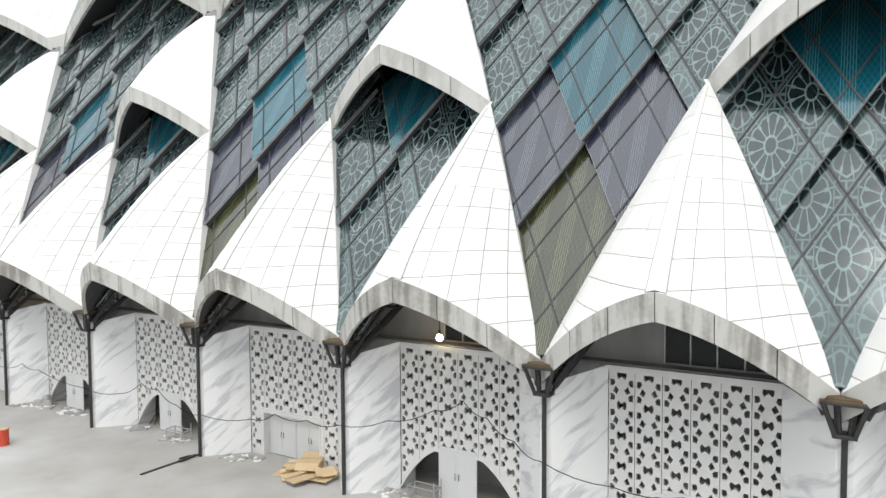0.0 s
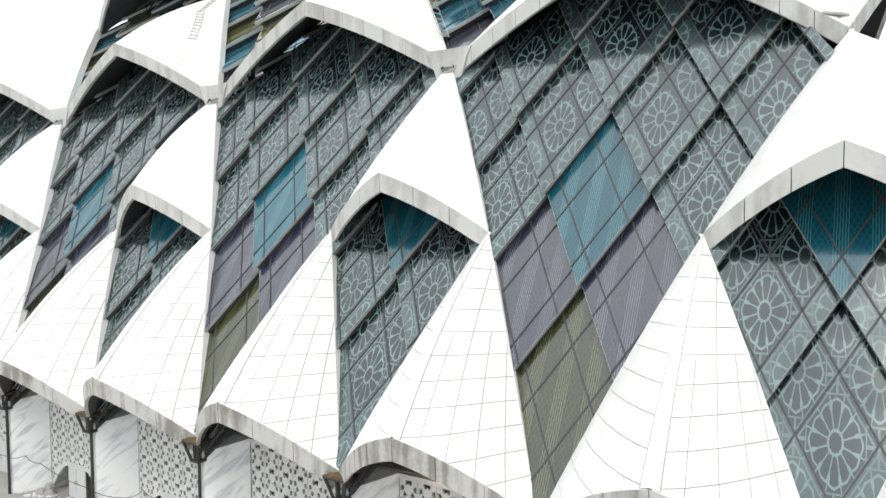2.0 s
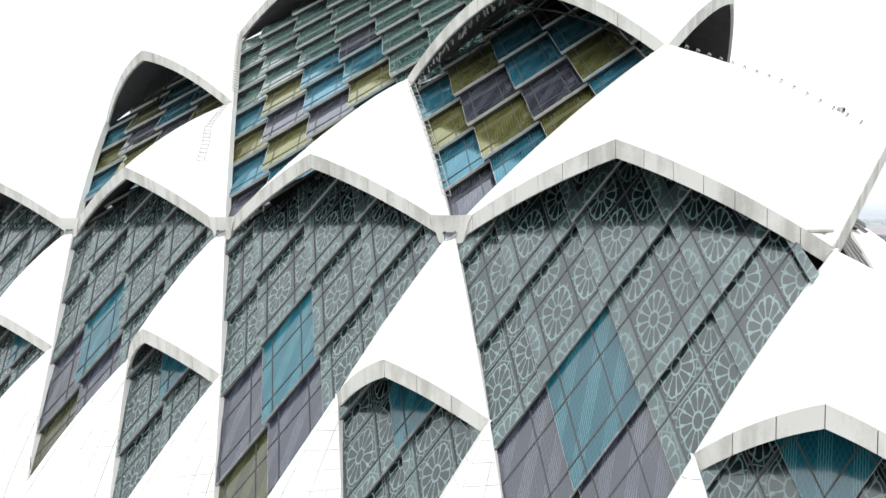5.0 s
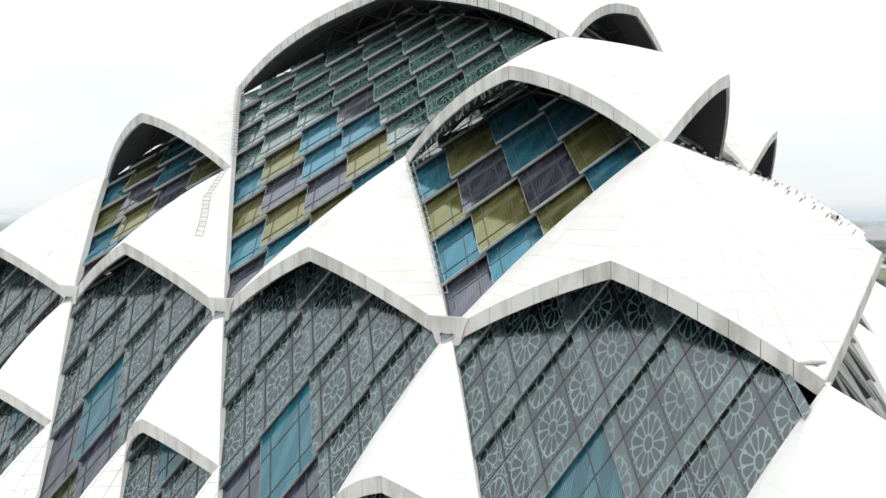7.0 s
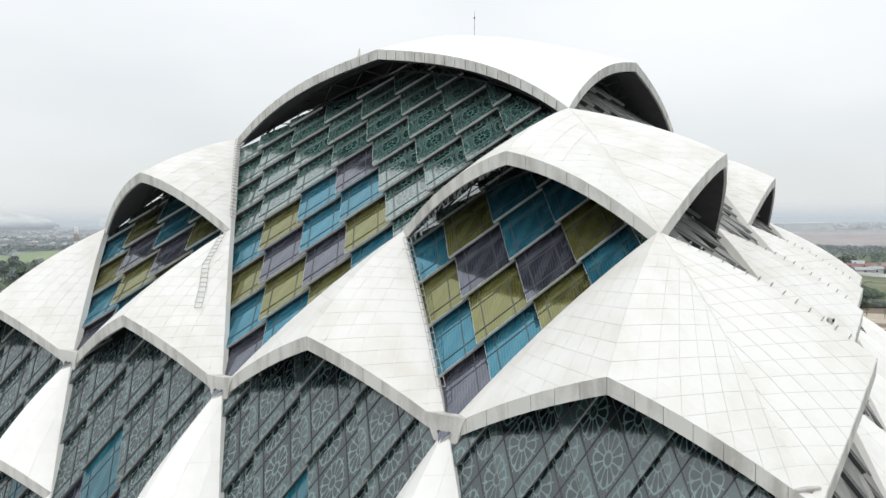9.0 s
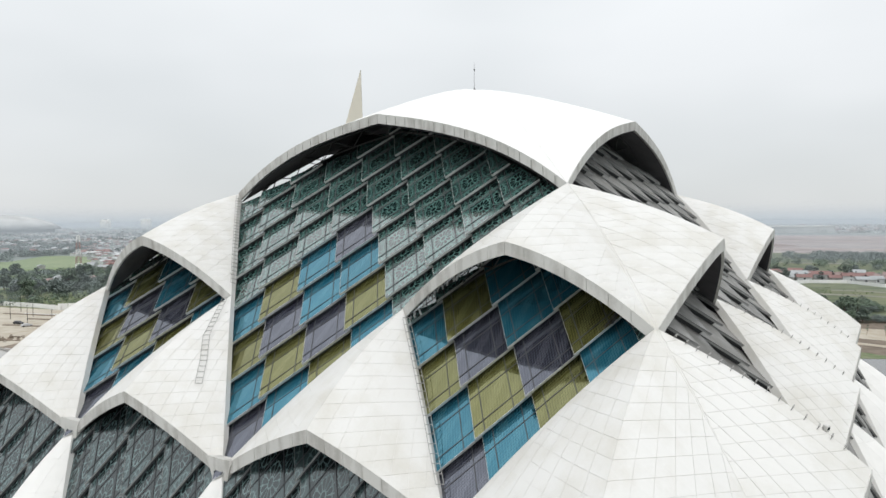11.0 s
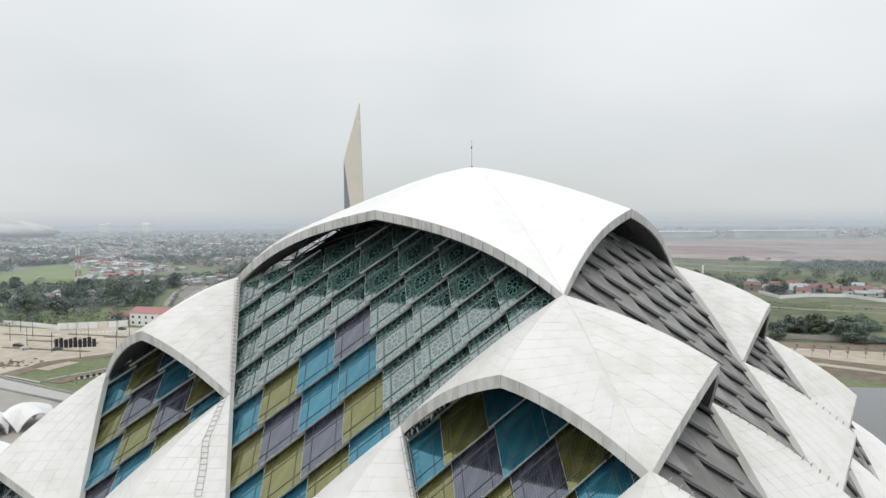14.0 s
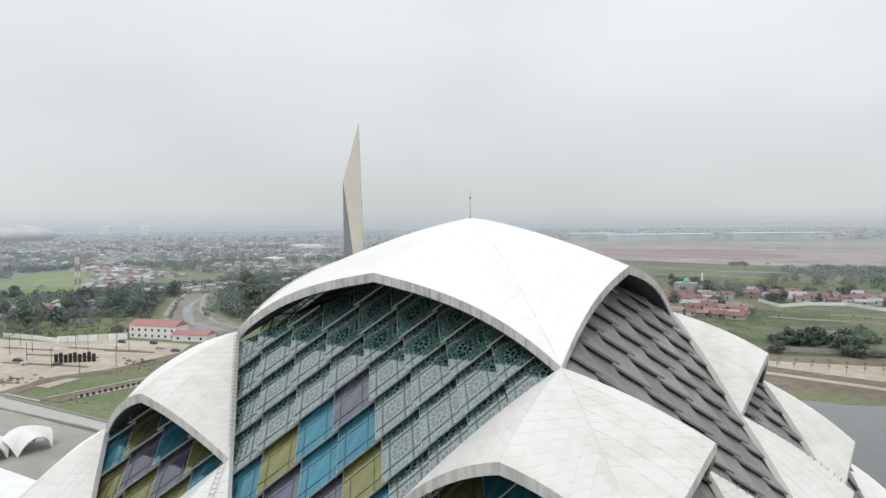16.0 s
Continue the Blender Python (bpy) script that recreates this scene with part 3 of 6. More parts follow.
for i in range(-9, 9):
    for j in range(9):
        ua, ub, va, vb = i * CW + 0.008, (i + 1) * CW - 0.008, j * CW + 0.008, (j + 1) * CW - 0.008
        poly = [(ua, va), (ub, va), (ub, vb), (ua, vb)]
        poly = clip(clip(poly, lambda p: p[1] - p[0] - 0.02), lambda p: p[1] + p[0] - 0.02)
        if len(poly) > 2:
            poly = clip(poly, lambda p: 2.0 * S - p[1])
        if len(poly) < 3:
            continue
        hi = [Vector((u, -v, crown_at(u / S, v / S) * S + 0.012)) for u, v in poly]
        lo = [p - Vector((0, 0, 0.12)) for p in hi]
        k = len(hi)
        crown_panels.append(mesh_of("cladding_panel", hi + lo, [tuple(reversed(range(k))), tuple(range(k, 2 * k))] + [((a + 1) % k, k + (a + 1) % k, k + a, a) for a in range(k)]))
for k in range(4):
    link("shell_base", crown_base, M_TILE, crown, "", face(k))
    link("soffit", crown_soffit, M_SOFFIT, crown, "underside with shade put into its dark colour", face(k))
    for e in crown_fascia:
        link("fascia_panel", e, M_FASCIA, crown, "", face(k))
    if k < 2:
        for e in crown_panels:
            link("cladding_panel", e, M_TILE, crown, "", face(k))
rod = Build().tube((0, 0, CAP["top"] * S - 0.1), (0, 0, CAP["top"] * S + 2.6), 0.03, 6, 0.02).tube((0, 0, CAP["top"] * S + 2.6), (0, 0, CAP["top"] * S + 3.3), 0.02, 5, 0.01)
rod.box(-0.06, -0.06, CAP["top"] * S + 2.3, 0.06, 0.06, CAP["top"] * S + 2.5).tube((0, 0, CAP["top"] * S - 0.05), (0, 0, CAP["top"] * S + 0.12), 0.22, 8, 0.1)
tagged(link("lightning_rod", rod.mesh("lightning_rod"), M_STEEL), "thin grey lightning rod on the crown's peak", "lightning rod")

# ---- glazing: diamond panes laid like scales on the sloping faces ----
UPPER = dict(a=(4.009, 2.861), b=(2.0, 5.05), base=3.845, hz=0.2625, low=0.065, tilt=0.205, inset=0.03)
LOWER = dict(a=(5.049, 0.789), b=(4.009, 2.861), base=1.69, hz=0.41, low=0.045, tilt=0.11, inset=0.025)


def slope_out(P, z):
    (va, za), (vb, zb) = P["a"], P["b"]
    return va + (vb - va) * (z - za) / (zb - za) - P["inset"]


def upper_colour(u, k):
    d = abs((u + 1) % 2 - 1)
    if k == 2 and d < 0.1:
        return "navy"
    if k == 1 and d < 0.3:
        return "teal"
    if k == 0 and d < 0.6:
        return "teal" if d < 0.1 else "olive"
    if k == -1:
        return "navy" if d < 0.3 else "teal"
    if k == -2:
        return "olive"
    if k == -3:
        return "teal"
    if k <= -4:
        return "navy"
    return "green"


def lower_colour(u, k):
    d = abs((u + 1) % 2 - 1)  # 0 at even, 1 at odd modules
    if k == 0 and (d < 0.1 or d > 0.9):
        return "teal"
    if k == -1 and d > 0.7:
        return "navy"
    if k <= -2 and d > 0.7:
        return "olive"
    return "grey" if k > 0 else "fine"


PANE = dict(teal=G_TEAL, navy=G_NAVY, olive=G_OLIVE, grey=G_GREY, fine=G_FINE, green=G_GREEN, plain=G_PLAIN)
PANE_UP = dict(PANE, teal=U_TEAL, navy=U_NAVY, olive=U_OLIVE)
# name, lattice, middle, and for du the lowest and highest z
KITES = [("crown", UPPER, 0.0), ("second", UPPER, 2.0), ("second", UPPER, -2.0)]
KITES += [("third", LOWER, c) for c in (-3.0, -1.0, 1.0, 3.0)] + [("fourth", LOWER, c) for c in (-4.0, -2.0, 0.0, 2.0, 4.0)]


def kite_span(kind, d):
    """Lowest and highest glass at d modules from the middle of the field."""
    if kind == "crown":
        return (2.86 + 1.18 * d if d < 1 else 4.04 + 1.01 * (d - 1)), 5.91 - 0.475 * d, 2.0
    if kind == "second":
        return 2.84 + 1.2 * d, 4.80 - 0.64 * d, 1.0
    if kind == "third":
        return (0.78 + 2.23 * d if d < 0.5 else 1.895 + 1.89 * (d - 0.5)), 3.42 - 0.655 * d, 1.0
    return 0.78 + 2.23 * d, 2.27 - 0.8 * d, 0.5


def pane_point(P, u, z, uc, zb, lift=0.0):
    share = max(0.0, (z - zb) / (2 * P["hz"]))
    return Vector((u * S, -(slope_out(P, z) + P["low"] - P["tilt"] * share) * S - lift * 0.8, z * S + lift * 0.6))


def pane_meshes(kind, P, du, k, colour, end=0):
    """Pane and frame of one diamond, in axes that stand at the middle of its field."""
    zb, hz = P["base"] + k * P["hz"], P["hz"]
    grow = 1.04
    tail = P is LOWER and k == -2 and abs(du) < 0.01  # the lowest pane of a lower field runs down to the joint
    to_uz = lambda p, q: (du + 0.25 * grow * (p + q - 1), zb + hz * (1 + grow * (q - p)))

    def cut(poly):
        for sg in (1, -1):
            if len(poly) > 2:
                a0, a1 = kite_span(kind, 0)[1], kite_span(kind, 0.4)[1]
                if kind == "crown" and sg == -1 and colour != "plain":  # panes are missing along one side of the crown's arch
                    a0, a1 = 5.88, 5.88 - 0.49 * 0.4
                poly = clip(poly, lambda c: a0 + (a1 - a0) / 0.4 * (sg * c[0]) - c[1])
            if len(poly) > 2 and kind == "third" and sg == end:  # beside the corner of the plan the arch comes down lower
                poly = clip(poly, lambda c: 2.59 + 1.45 * (1 - sg * c[0]) - c[1])
            if len(poly) > 2 and kind == "second":  # the arch falls more steeply towards its foot
                poly = clip(poly, lambda c: 4.0 + 1.15 * (1 - sg * c[0]) - c[1])
            if len(poly) > 2:
                b0, b1 = kite_span(kind, 0)[0], kite_span(kind, 0.4)[0]
                poly = clip(poly, lambda c: c[1] - (b0 - (0.28 if P is UPPER else 0.21) + (b1 - b0) / 0.4 * (sg * c[0])))
        if len(poly) > 2 and P is LOWER:
            poly = clip(poly, lambda c: c[1] - (0.815 if tail else 0.765))
        return poly

    def solid(polys, lift, thick):
        vs, fs, uvs = [], [], []
        for poly in polys:
            o, n = len(vs), len(poly)
            vs += [pane_point(P, u, z, du, zb, lift) for u, z in poly] + [pane_point(P, u, z, du, zb, lift - thick) for u, z in poly]
            for u, z in poly * 2:
                a, b = (u - du) / (0.25 * grow), ((z - zb) / hz - 1) / grow
                uvs.append(((1 + a - b) / 2, (1 + a + b) / 2))
            ring = list(range(n))
            area = sum(poly[i][0] * poly[(i + 1) % n][1] - poly[(i + 1) % n][0] * poly[i][1] for i in ring)
            if area < 0:
                fs += [tuple(o + i for i in reversed(ring))] + [(o + (i + 1) % n, o + i, o + n + i, o + n + (i + 1) % n)[::-1] for i in ring]
            else:
                fs += [tuple(o + i for i in ring)] + [(o + i, o + n + i, o + n + (i + 1) % n, o + (i + 1) % n) for i in ring]
            fs += [tuple(o + n + i for i in (reversed(ring) if area > 0 else ring))]
        return vs, fs, uvs

    poly = cut([(-0.27, zb + hz), (-0.27, 0.6), (0.27, 0.6), (0.27, zb + hz), (0, zb + 2.04 * hz)] if tail else [to_uz(0, 0), to_uz(1, 0), to_uz(1, 1), to_uz(0, 1)])
    if len(poly) < 3:
        return None
    vs, fs, uvs = solid([poly], 0.0, 0.08)
    pane = mesh_of("glass_pane", vs, fs)
    layer = pane.uv_layers.new(name="pane")
    for loop in pane.loops:
        layer.data[loop.index].uv = uvs[loop.vertex_index]
    pane.materials.append((PANE_UP if P is UPPER else PANE)[colour])
    w = 0.0065 if P is UPPER else 0.0075
    cuts = ((0.34, 0.82), (0.17, 0.66))
    if colour == "plain":
        cuts = ((), ())
    bars = []
    more = (1.3, 1.78) if tail and colour != "plain" else ()
    for c in cuts[0] + more:
        bars.append([to_uz(c - w, -0.9 if tail else 0), to_uz(c + w, -0.9 if tail else 0), to_uz(c + w, 1), to_uz(c - w, 1)])
    for c in cuts[1] + tuple(1 - v for v in more):
        bars.append([to_uz(0, c - w), to_uz(1.9 if tail else 1, c - w), to_uz(1.9 if tail else 1, c + w), to_uz(0, c + w)])
    bars = [b for b in (cut(b) for b in bars) if len(b) > 2]
    vs, fs, _ = solid(bars, 0.03, 0.05)
    # risers under the lower edges, their dark colour standing in for the shadow there
    g = 0.065 if P is UPPER else 0.028
    e = g + 0.012
    skirt = [[to_uz(0.0, g), to_uz(1 - g, g), to_uz(1 - g, e), to_uz(0.0, e)], [to_uz(1 - e, e), to_uz(1 - g, e), to_uz(1 - g, 1), to_uz(1 - e, 1)]]
    skirt = [] if tail else [b for b in (cut(b) for b in skirt) if len(b) > 2]
    v2, f2, _ = solid(skirt, -0.1, 1.15 if P is UPPER else 0.9)
    fs = fs + [tuple(i + len(vs) for i in f) for f in f2]
    vs = vs + v2
    mull = mesh_of("mullion", vs, fs)
    t = 0.004 if P is UPPER else 0.003
    rims = [[to_uz(0, 0), to_uz(1, 0), to_uz(1, t), to_uz(0, t)], [to_uz(1 - t, t), to_uz(1, t), to_uz(1, 1), to_uz(1 - t, 1)]]
    rims = [] if tail else [b for b in (cut(b) for b in rims) if len(b) > 2]
    vs, fs, _ = solid(rims, 0.03, 0.25 if P is UPPER else 0.17)
    # a pale plate under the overhang
    under = [[to_uz(0, 0.001), to_uz(0.999, 0.001), to_uz(0.999, g), to_uz(0, g)], [to_uz(1 - g, g), to_uz(0.999, g), to_uz(0.999, 1), to_uz(1 - g, 1)]]
    under = [] if tail else [b for b in (cut(b) for b in under) if len(b) > 2]
    v2, f2, _ = solid(under, -0.10, 0.05)
    fs = fs + [tuple(i + len(vs) for i in f) for f in f2]
    vs = vs + v2
    return pane, mull, mesh_of("drip_edge", vs, fs) if rims else None


PANES = {}
for k in range(2):
    for kind, P, mid in KITES:
        root = thing("glazed_field", face(k) @ Vector((mid * S, -slope_out(P, P["a"][1]) * S, P["a"][1] * S)),
                     "diamond panes of patterned grey, teal, slate and olive glass laid like scales" if k == 0 else "plain grey diamond panes laid like scales", "glazing", "glazed fields between the shells")
        for row in range(-8 if P is UPPER else -2, 9):
            shift = 0.0 if row % 2 == 0 else 0.25
            for col in range(-4, 5):
                du = col * 0.5 + shift
                zb = P["base"] + row * P["hz"]
                seen = False
                for a, b in ((0, 0), (1, 0), (-1, 0), (0, 1), (0, -1), (0.5, 0.5), (-0.5, 0.5), (0.5, -0.5), (-0.5, -0.5)):
                    uu, zz = du + a * 0.25, zb + P["hz"] * (1 + b)
                    lo, hi, wide = kite_span(kind, abs(uu))
                    if abs(uu) <= wide and lo + 0.01 < zz < hi + (0.12 if kind == "second" and k == 0 else -0.02):
                        seen = True
                if not seen:
                    continue
                colour = (upper_colour if P is UPPER else lower_colour)(mid + du, row)
                if kind == "fourth" and colour == "grey":
                    colour = "fine"
                if k == 1:
                    colour = "plain"
                end = 0 if abs(mid) < {"crown": 9, "second": 2, "third": 3, "fourth": 4}[kind] else 1 if mid > 0 else -1
                key = (kind, round(du, 2), row, colour, end)
                if key not in PANES:
                    PANES[key] = pane_meshes(kind, P, du, row, colour, end)
                if PANES[key] is None:
                    continue
                pane, mull, rim = PANES[key]
                m = face(k) @ Matrix.Translation((mid * S, -0.25, 0.25) if k == 1 and P is UPPER else (mid * S, 0, 0))
                ob = link("glass_pane", pane, None, root, "", m)
                if len(mull.vertices):
                    link("mullion", mull, M_MULLION, ob, "", m)
                if rim:
                    link("drip_edge", rim, M_FRAME if P is UPPER and k == 0 else M_RIM, ob, "", m)
    # an added core blocks light behind the glass and closes the building
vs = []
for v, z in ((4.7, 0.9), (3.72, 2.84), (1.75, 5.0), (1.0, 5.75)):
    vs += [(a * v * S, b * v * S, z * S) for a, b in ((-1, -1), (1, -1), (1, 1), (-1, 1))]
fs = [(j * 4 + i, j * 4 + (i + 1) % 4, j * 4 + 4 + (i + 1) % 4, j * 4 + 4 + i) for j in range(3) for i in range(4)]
tagged(link("wall_inner", mesh_of("wall_inner", vs, fs), M_CORE), "added dark core that blocks light behind the glazing", "wall", kind="structure")

# ---- ground ----
def sheet(name, ring, z, mat, label, category, kind="structure"):
    me = mesh_of(name, [(x, y, z) for x, y in ring], [tuple(range(len(ring)))])
    if me.polygons[0].normal.z < 0:
        me.flip_normals()
    return tagged(link(name, me, mat), label, category, kind=kind)


def two_tone(name, a, c, size, rough=0.95, sharp=0.08, coarse=0.004):
    """Ground of two colours in patches."""
    m = bpy.data.materials.new(name)
    m.use_nodes = True
    n, l = m.node_tree.nodes, m.node_tree.links
    b = n["Principled BSDF"]
    b.inputs["Roughness"].default_value = rough
    where = n.new("ShaderNodeNewGeometry")
    big, small = n.new("ShaderNodeTexNoise"), n.new("ShaderNodeTexNoise")
    big.inputs["Scale"].default_value, big.inputs["Detail"].default_value = coarse, 8
    small.inputs["Scale"].default_value, small.inputs["Detail"].default_value = size, 6
    l.new(where.outputs["Position"], big.inputs[0])
    l.new(where.outputs["Position"], small.inputs[0])
    tot = math_node(n, l, "MULTIPLY_ADD", small.outputs[0], 0.5, math_node(n, l, "MULTIPLY", big.outputs[0], 0.5))
    ramp = n.new("ShaderNodeValToRGB")
    ramp.color_ramp.elements[0].position, ramp.color_ramp.elements[0].color = 0.5 - sharp, (*a, 1)
    ramp.color_ramp.elements[1].position, ramp.color_ramp.elements[1].color = 0.5 + sharp, (*c, 1)
    l.new(tot, ramp.inputs[0])
    l.new(ramp.outputs[0], b.inputs["Base Color"])
    return m


M_PAVE = two_tone("plaza_concrete", (0.335, 0.315, 0.285), (0.49, 0.485, 0.48), 0.35, rough=0.8, sharp=0.16, coarse=0.06)
M_MUD = two_tone("muddy_bank", (0.17, 0.165, 0.135), (0.27, 0.25, 0.22), 0.12, sharp=0.12, coarse=0.04)
M_YARD = two_tone("yard_concrete", (0.28, 0.265, 0.24), (0.37, 0.35, 0.32), 0.1, sharp=0.12, coarse=0.02)
M_PLAIN = two_tone("plain_far", (0.125, 0.16, 0.135), (0.22, 0.245, 0.23), 0.03, sharp=0.10)
M_GRASS = two_tone("meadow", (0.10, 0.15, 0.06), (0.20, 0.20, 0.125), 0.45, sharp=0.11, coarse=0.03)
M_PASTURE = two_tone("pasture_grass", (0.070, 0.094, 0.050), (0.155, 0.168, 0.092), 0.09, sharp=0.085, coarse=0.014)
M_RICE = two_tone("rice_field", (0.165, 0.222, 0.095), (0.21, 0.255, 0.12), 0.03, coarse=0.006)
M_SAND = two_tone("sandy_lot", (0.38, 0.33, 0.26), (0.475, 0.435, 0.365), 0.2, coarse=0.03)
M_SOIL = two_tone("bare_soil", (0.145, 0.115, 0.088), (0.225, 0.18, 0.138), 0.25, coarse=0.03)
M_RED = two_tone("red_earth", (0.225, 0.175, 0.17), (0.36, 0.325, 0.315), 0.02, sharp=0.12, coarse=0.004)
M_ROAD = material("concrete_road", (0.42, 0.41, 0.40), 0.85, vary=0.12, size=0.4, coarse=0.03)
M_WATER = material("pond_water", (0.10, 0.105, 0.105), 0.12, vary=0.1, size=0.2, bump=0.03)
# leaf greens lifted towards blue-grey, with haze put into the colour
M_LEAF = [material("foliage", c, 0.85, vary=0.45, size=0.8, coarse=0.1, bump=0) for c in ((0.135, 0.172, 0.145), (0.14, 0.185, 0.135), (0.165, 0.20, 0.185))]
M_BARK = material("bark", (0.12, 0.09, 0.065), 0.9, vary=0.3, size=3)
M_WALLS = [material("house_wall", c, 0.85, vary=0.15, size=0.6) for c in ((0.37, 0.365, 0.36), (0.25, 0.225, 0.21), (0.52, 0.53, 0.535))]
M_ROOFS = [material("roof_tile", c, 0.85, vary=0.25, size=0.9) for c in ((0.23, 0.128, 0.115), (0.27, 0.20, 0.185), (0.35, 0.365, 0.375))]
M_PINK = material("pink_metal_roof", (0.40, 0.185, 0.185), 0.6, vary=0.12, size=0.5, streak=(2.0, 2.0, 2.0))
M_CREAM = material("cream_cladding", (0.66, 0.62, 0.53), 0.6, vary=0.06, size=0.3, coarse=0.05)
M_SLATE = material("grey_cladding", (0.24, 0.26, 0.28), 0.5, vary=0.08, size=0.3)
M_WHITE = material("white_paint", (0.76, 0.76, 0.75), 0.6, vary=0.08, size=0.4)
# pale grey that puts haze into the colour of the far halls and stadium
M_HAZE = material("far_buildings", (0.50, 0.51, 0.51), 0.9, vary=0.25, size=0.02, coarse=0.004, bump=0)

ring = lambda r: [(r * math.cos(i * math.pi / 32), r * math.sin(i * math.pi / 32)) for i in range(64)]
sheet("ground", ring(4900), -0.6, M_PLAIN, "flat built-up and wooded plain reaching the hazy horizon", "ground")
plaza = Build().box(-62, -110, -0.56, 72, 66, 0.57)
tagged(link("pavement", plaza.mesh("pavement"), M_PAVE), "stained light grey concrete forecourt", "pavement", kind="structure")
GROUNDS = [
    ("field", M_RICE, -0.5, "flat bright green rice field", [(-779, 325), (-865, 412), (-773, 484), (-632, 395), (-522, 275), (-519, 226), (-640, 200), (-900, 230)]),
    ("meadow", M_GRASS, -0.55, "rough green grass and shrubs", [(-470, 60), (-470, 250), (-360, 330), (-220, 330), (-150, 120), (-150, 56), (-230, 40)]),
    ("parking_lot", M_SAND, -0.45, "sandy paved parking lot with low kerbs", [(-420, 60), (-400, 112), (-355, 117), (-316, 127), (-303, 146), (-253, 157), (-239, 140), (-234, 103), (-242, 75), (-230, 56)]),
    ("dirt_strip", M_SOIL, -0.42, "bare brown soil beside the lot", [(-232, 52), (-241, 76), (-233, 104), (-236, 130), (-229, 128), (-227, 100), (-235, 78), (-224, 55)]),
    ("lane", M_ROAD, -0.40, "pale concrete access road", [(-330, 66), (-222, 52), (-164, 52), (-120, 52), (-120, 44), (-159, 46), (-209, 44), (-330, 54)]),
    ("slab", M_SAND, -0.38, "pale sandy slab in the grass", [(-230.8, 67), (-223.3, 68), (-227.7, 83), (-233.4, 81.7)]),
    ("yard", M_YARD, -0.36, "concrete yard beside the canopies", [(-209, 44), (-120, 44), (-62, 40), (-62, -60), (-160, -60), (-215, 20)]),
    ("pond", M_WATER, -0.44, "calm dark grey pond", [(20, 187), (48, 193), (160, 200), (160, 60), (72, 66), (20, 66), (10, 140)]),
    ("bank", M_GRASS, -0.40, "grassy bank of the pond", [(12, 203), (26, 200), (38, 204), (49, 199), (62, 203), (160, 206), (160, 194), (56, 193), (50, 196), (46, 192), (38, 189), (24, 190), (10, 196)]),
    ("site", M_SOIL, -0.46, "bare brown building ground", [(-20, 188), (160, 190), (160, 285), (49, 283), (5, 266), (-20, 255)]),
    ("sand_path", M_SAND, -0.37, "pale sandy track along the pond", [(-12, 228), (18, 223), (49, 216), (160, 212), (160, 217), (49, 221), (18, 228), (-12, 233)]),
    ("sand_square", M_SAND, -0.39, "sandy square with young trees", [(4, 242), (30, 235), (49, 232), (160, 230), (160, 262), (49, 262), (5, 252)]),
    ("pasture", M_PASTURE, -0.52, "green pasture with shrubs", [(-330, 960), (250, 846), (250, 270), (49, 266), (5, 258), (-60, 290), (-130, 470), (-200, 640)]),
    ("earthworks", M_RED, -0.50, "bare reddish earth of a large building site", [(-480, 1100), (-640, 1640), (300, 1915), (300, 850), (-188, 907)]),
    ("scrub", M_GRASS, -0.56, "rough scrub between the town and the canal", [(-470, 250), (-519, 226), (-560, 300), (-632, 395), (-773, 484), (-720, 660), (-420, 560), (-280, 340), (-360, 330)]),
    ("canal_bank", M_MUD, -0.47, "muddy banks of a canal", [(-470, 335), (-425, 320), (-350, 250), (-262, 205), (-262, 185), (-300, 180), (-345, 205), (-430, 280)]),
    ("canal", M_WATER, -0.41, "narrow grey canal", [(-428, 304), (-420, 298), (-378, 256), (-356, 239), (-316, 210), (-262, 195), (-290, 191), (-321, 206), (-362, 236), (-384, 254)]),
]
for name, mat, z, label, pts in GROUNDS:
    sheet(name, pts, z, mat, label, "ground")


def ribbon(name, pts, wide, z, mat, label):
    vs, fs = [], []
    for i, p in enumerate(pts):
        a, b = Vector(pts[max(0, i - 1)]), Vector(pts[min(len(pts) - 1, i + 1)])
        d = (b - a).normalized()
        vs += [(p[0] - d.y * wide / 2, p[1] + d.x * wide / 2, z), (p[0] + d.y * wide / 2, p[1] - d.x * wide / 2, z)]
    for i in range(len(pts) - 1):
        fs.append((2 * i, 2 * i + 1, 2 * i + 3, 2 * i + 2))
    return tagged(link(name, mesh_of(name, vs, fs), mat), label, "road", kind="structure")


ribbon("road", [(-500, 350), (-464, 319), (-422, 276), (-371, 230), (-332, 201), (-297, 183)], 3.5, -0.36, M_CONC, "curved concrete road along the canal")
ribbon("road", [(-450, 330), (-420, 301), (-352, 244), (-302, 214), (-255, 203)], 3.5, -0.36, M_CONC, "curved concrete road along the canal")
ribbon("drain", [(-229, 55.2), (-206.2, 55.9), (-208.5, 60.5), (-207.5, 78), (-206.3, 95), (-200, 120)], 1.2, -0.34, M_ROAD, "pale concrete drain through the grass")
ribbon("track", [(-202, 58), (-203, 70), (-201, 90), (-196, 112)], 7, -0.38, M_SOIL, "muddy track beside the drain")
ribbon("drain", [(-199.5, 65.5), (-198, 76), (-196.9, 86.1), (-193, 104)], 2.2, -0.35, M_ROAD, "pale concrete drain through the grass")
stakes = Build()
for i in range(16):
    stakes.box(-198.6 + 0.16 * i - 0.2, 66 + 2.2 * i, -0.5, -198.6 + 0.16 * i + 0.2, 66.9 + 2.2 * i, 0.7)
tagged(link("drain_blocks", stakes.mesh("drain_blocks"), M_STEEL), "row of dark blocks along the drain", "blocks", kind="stuff")
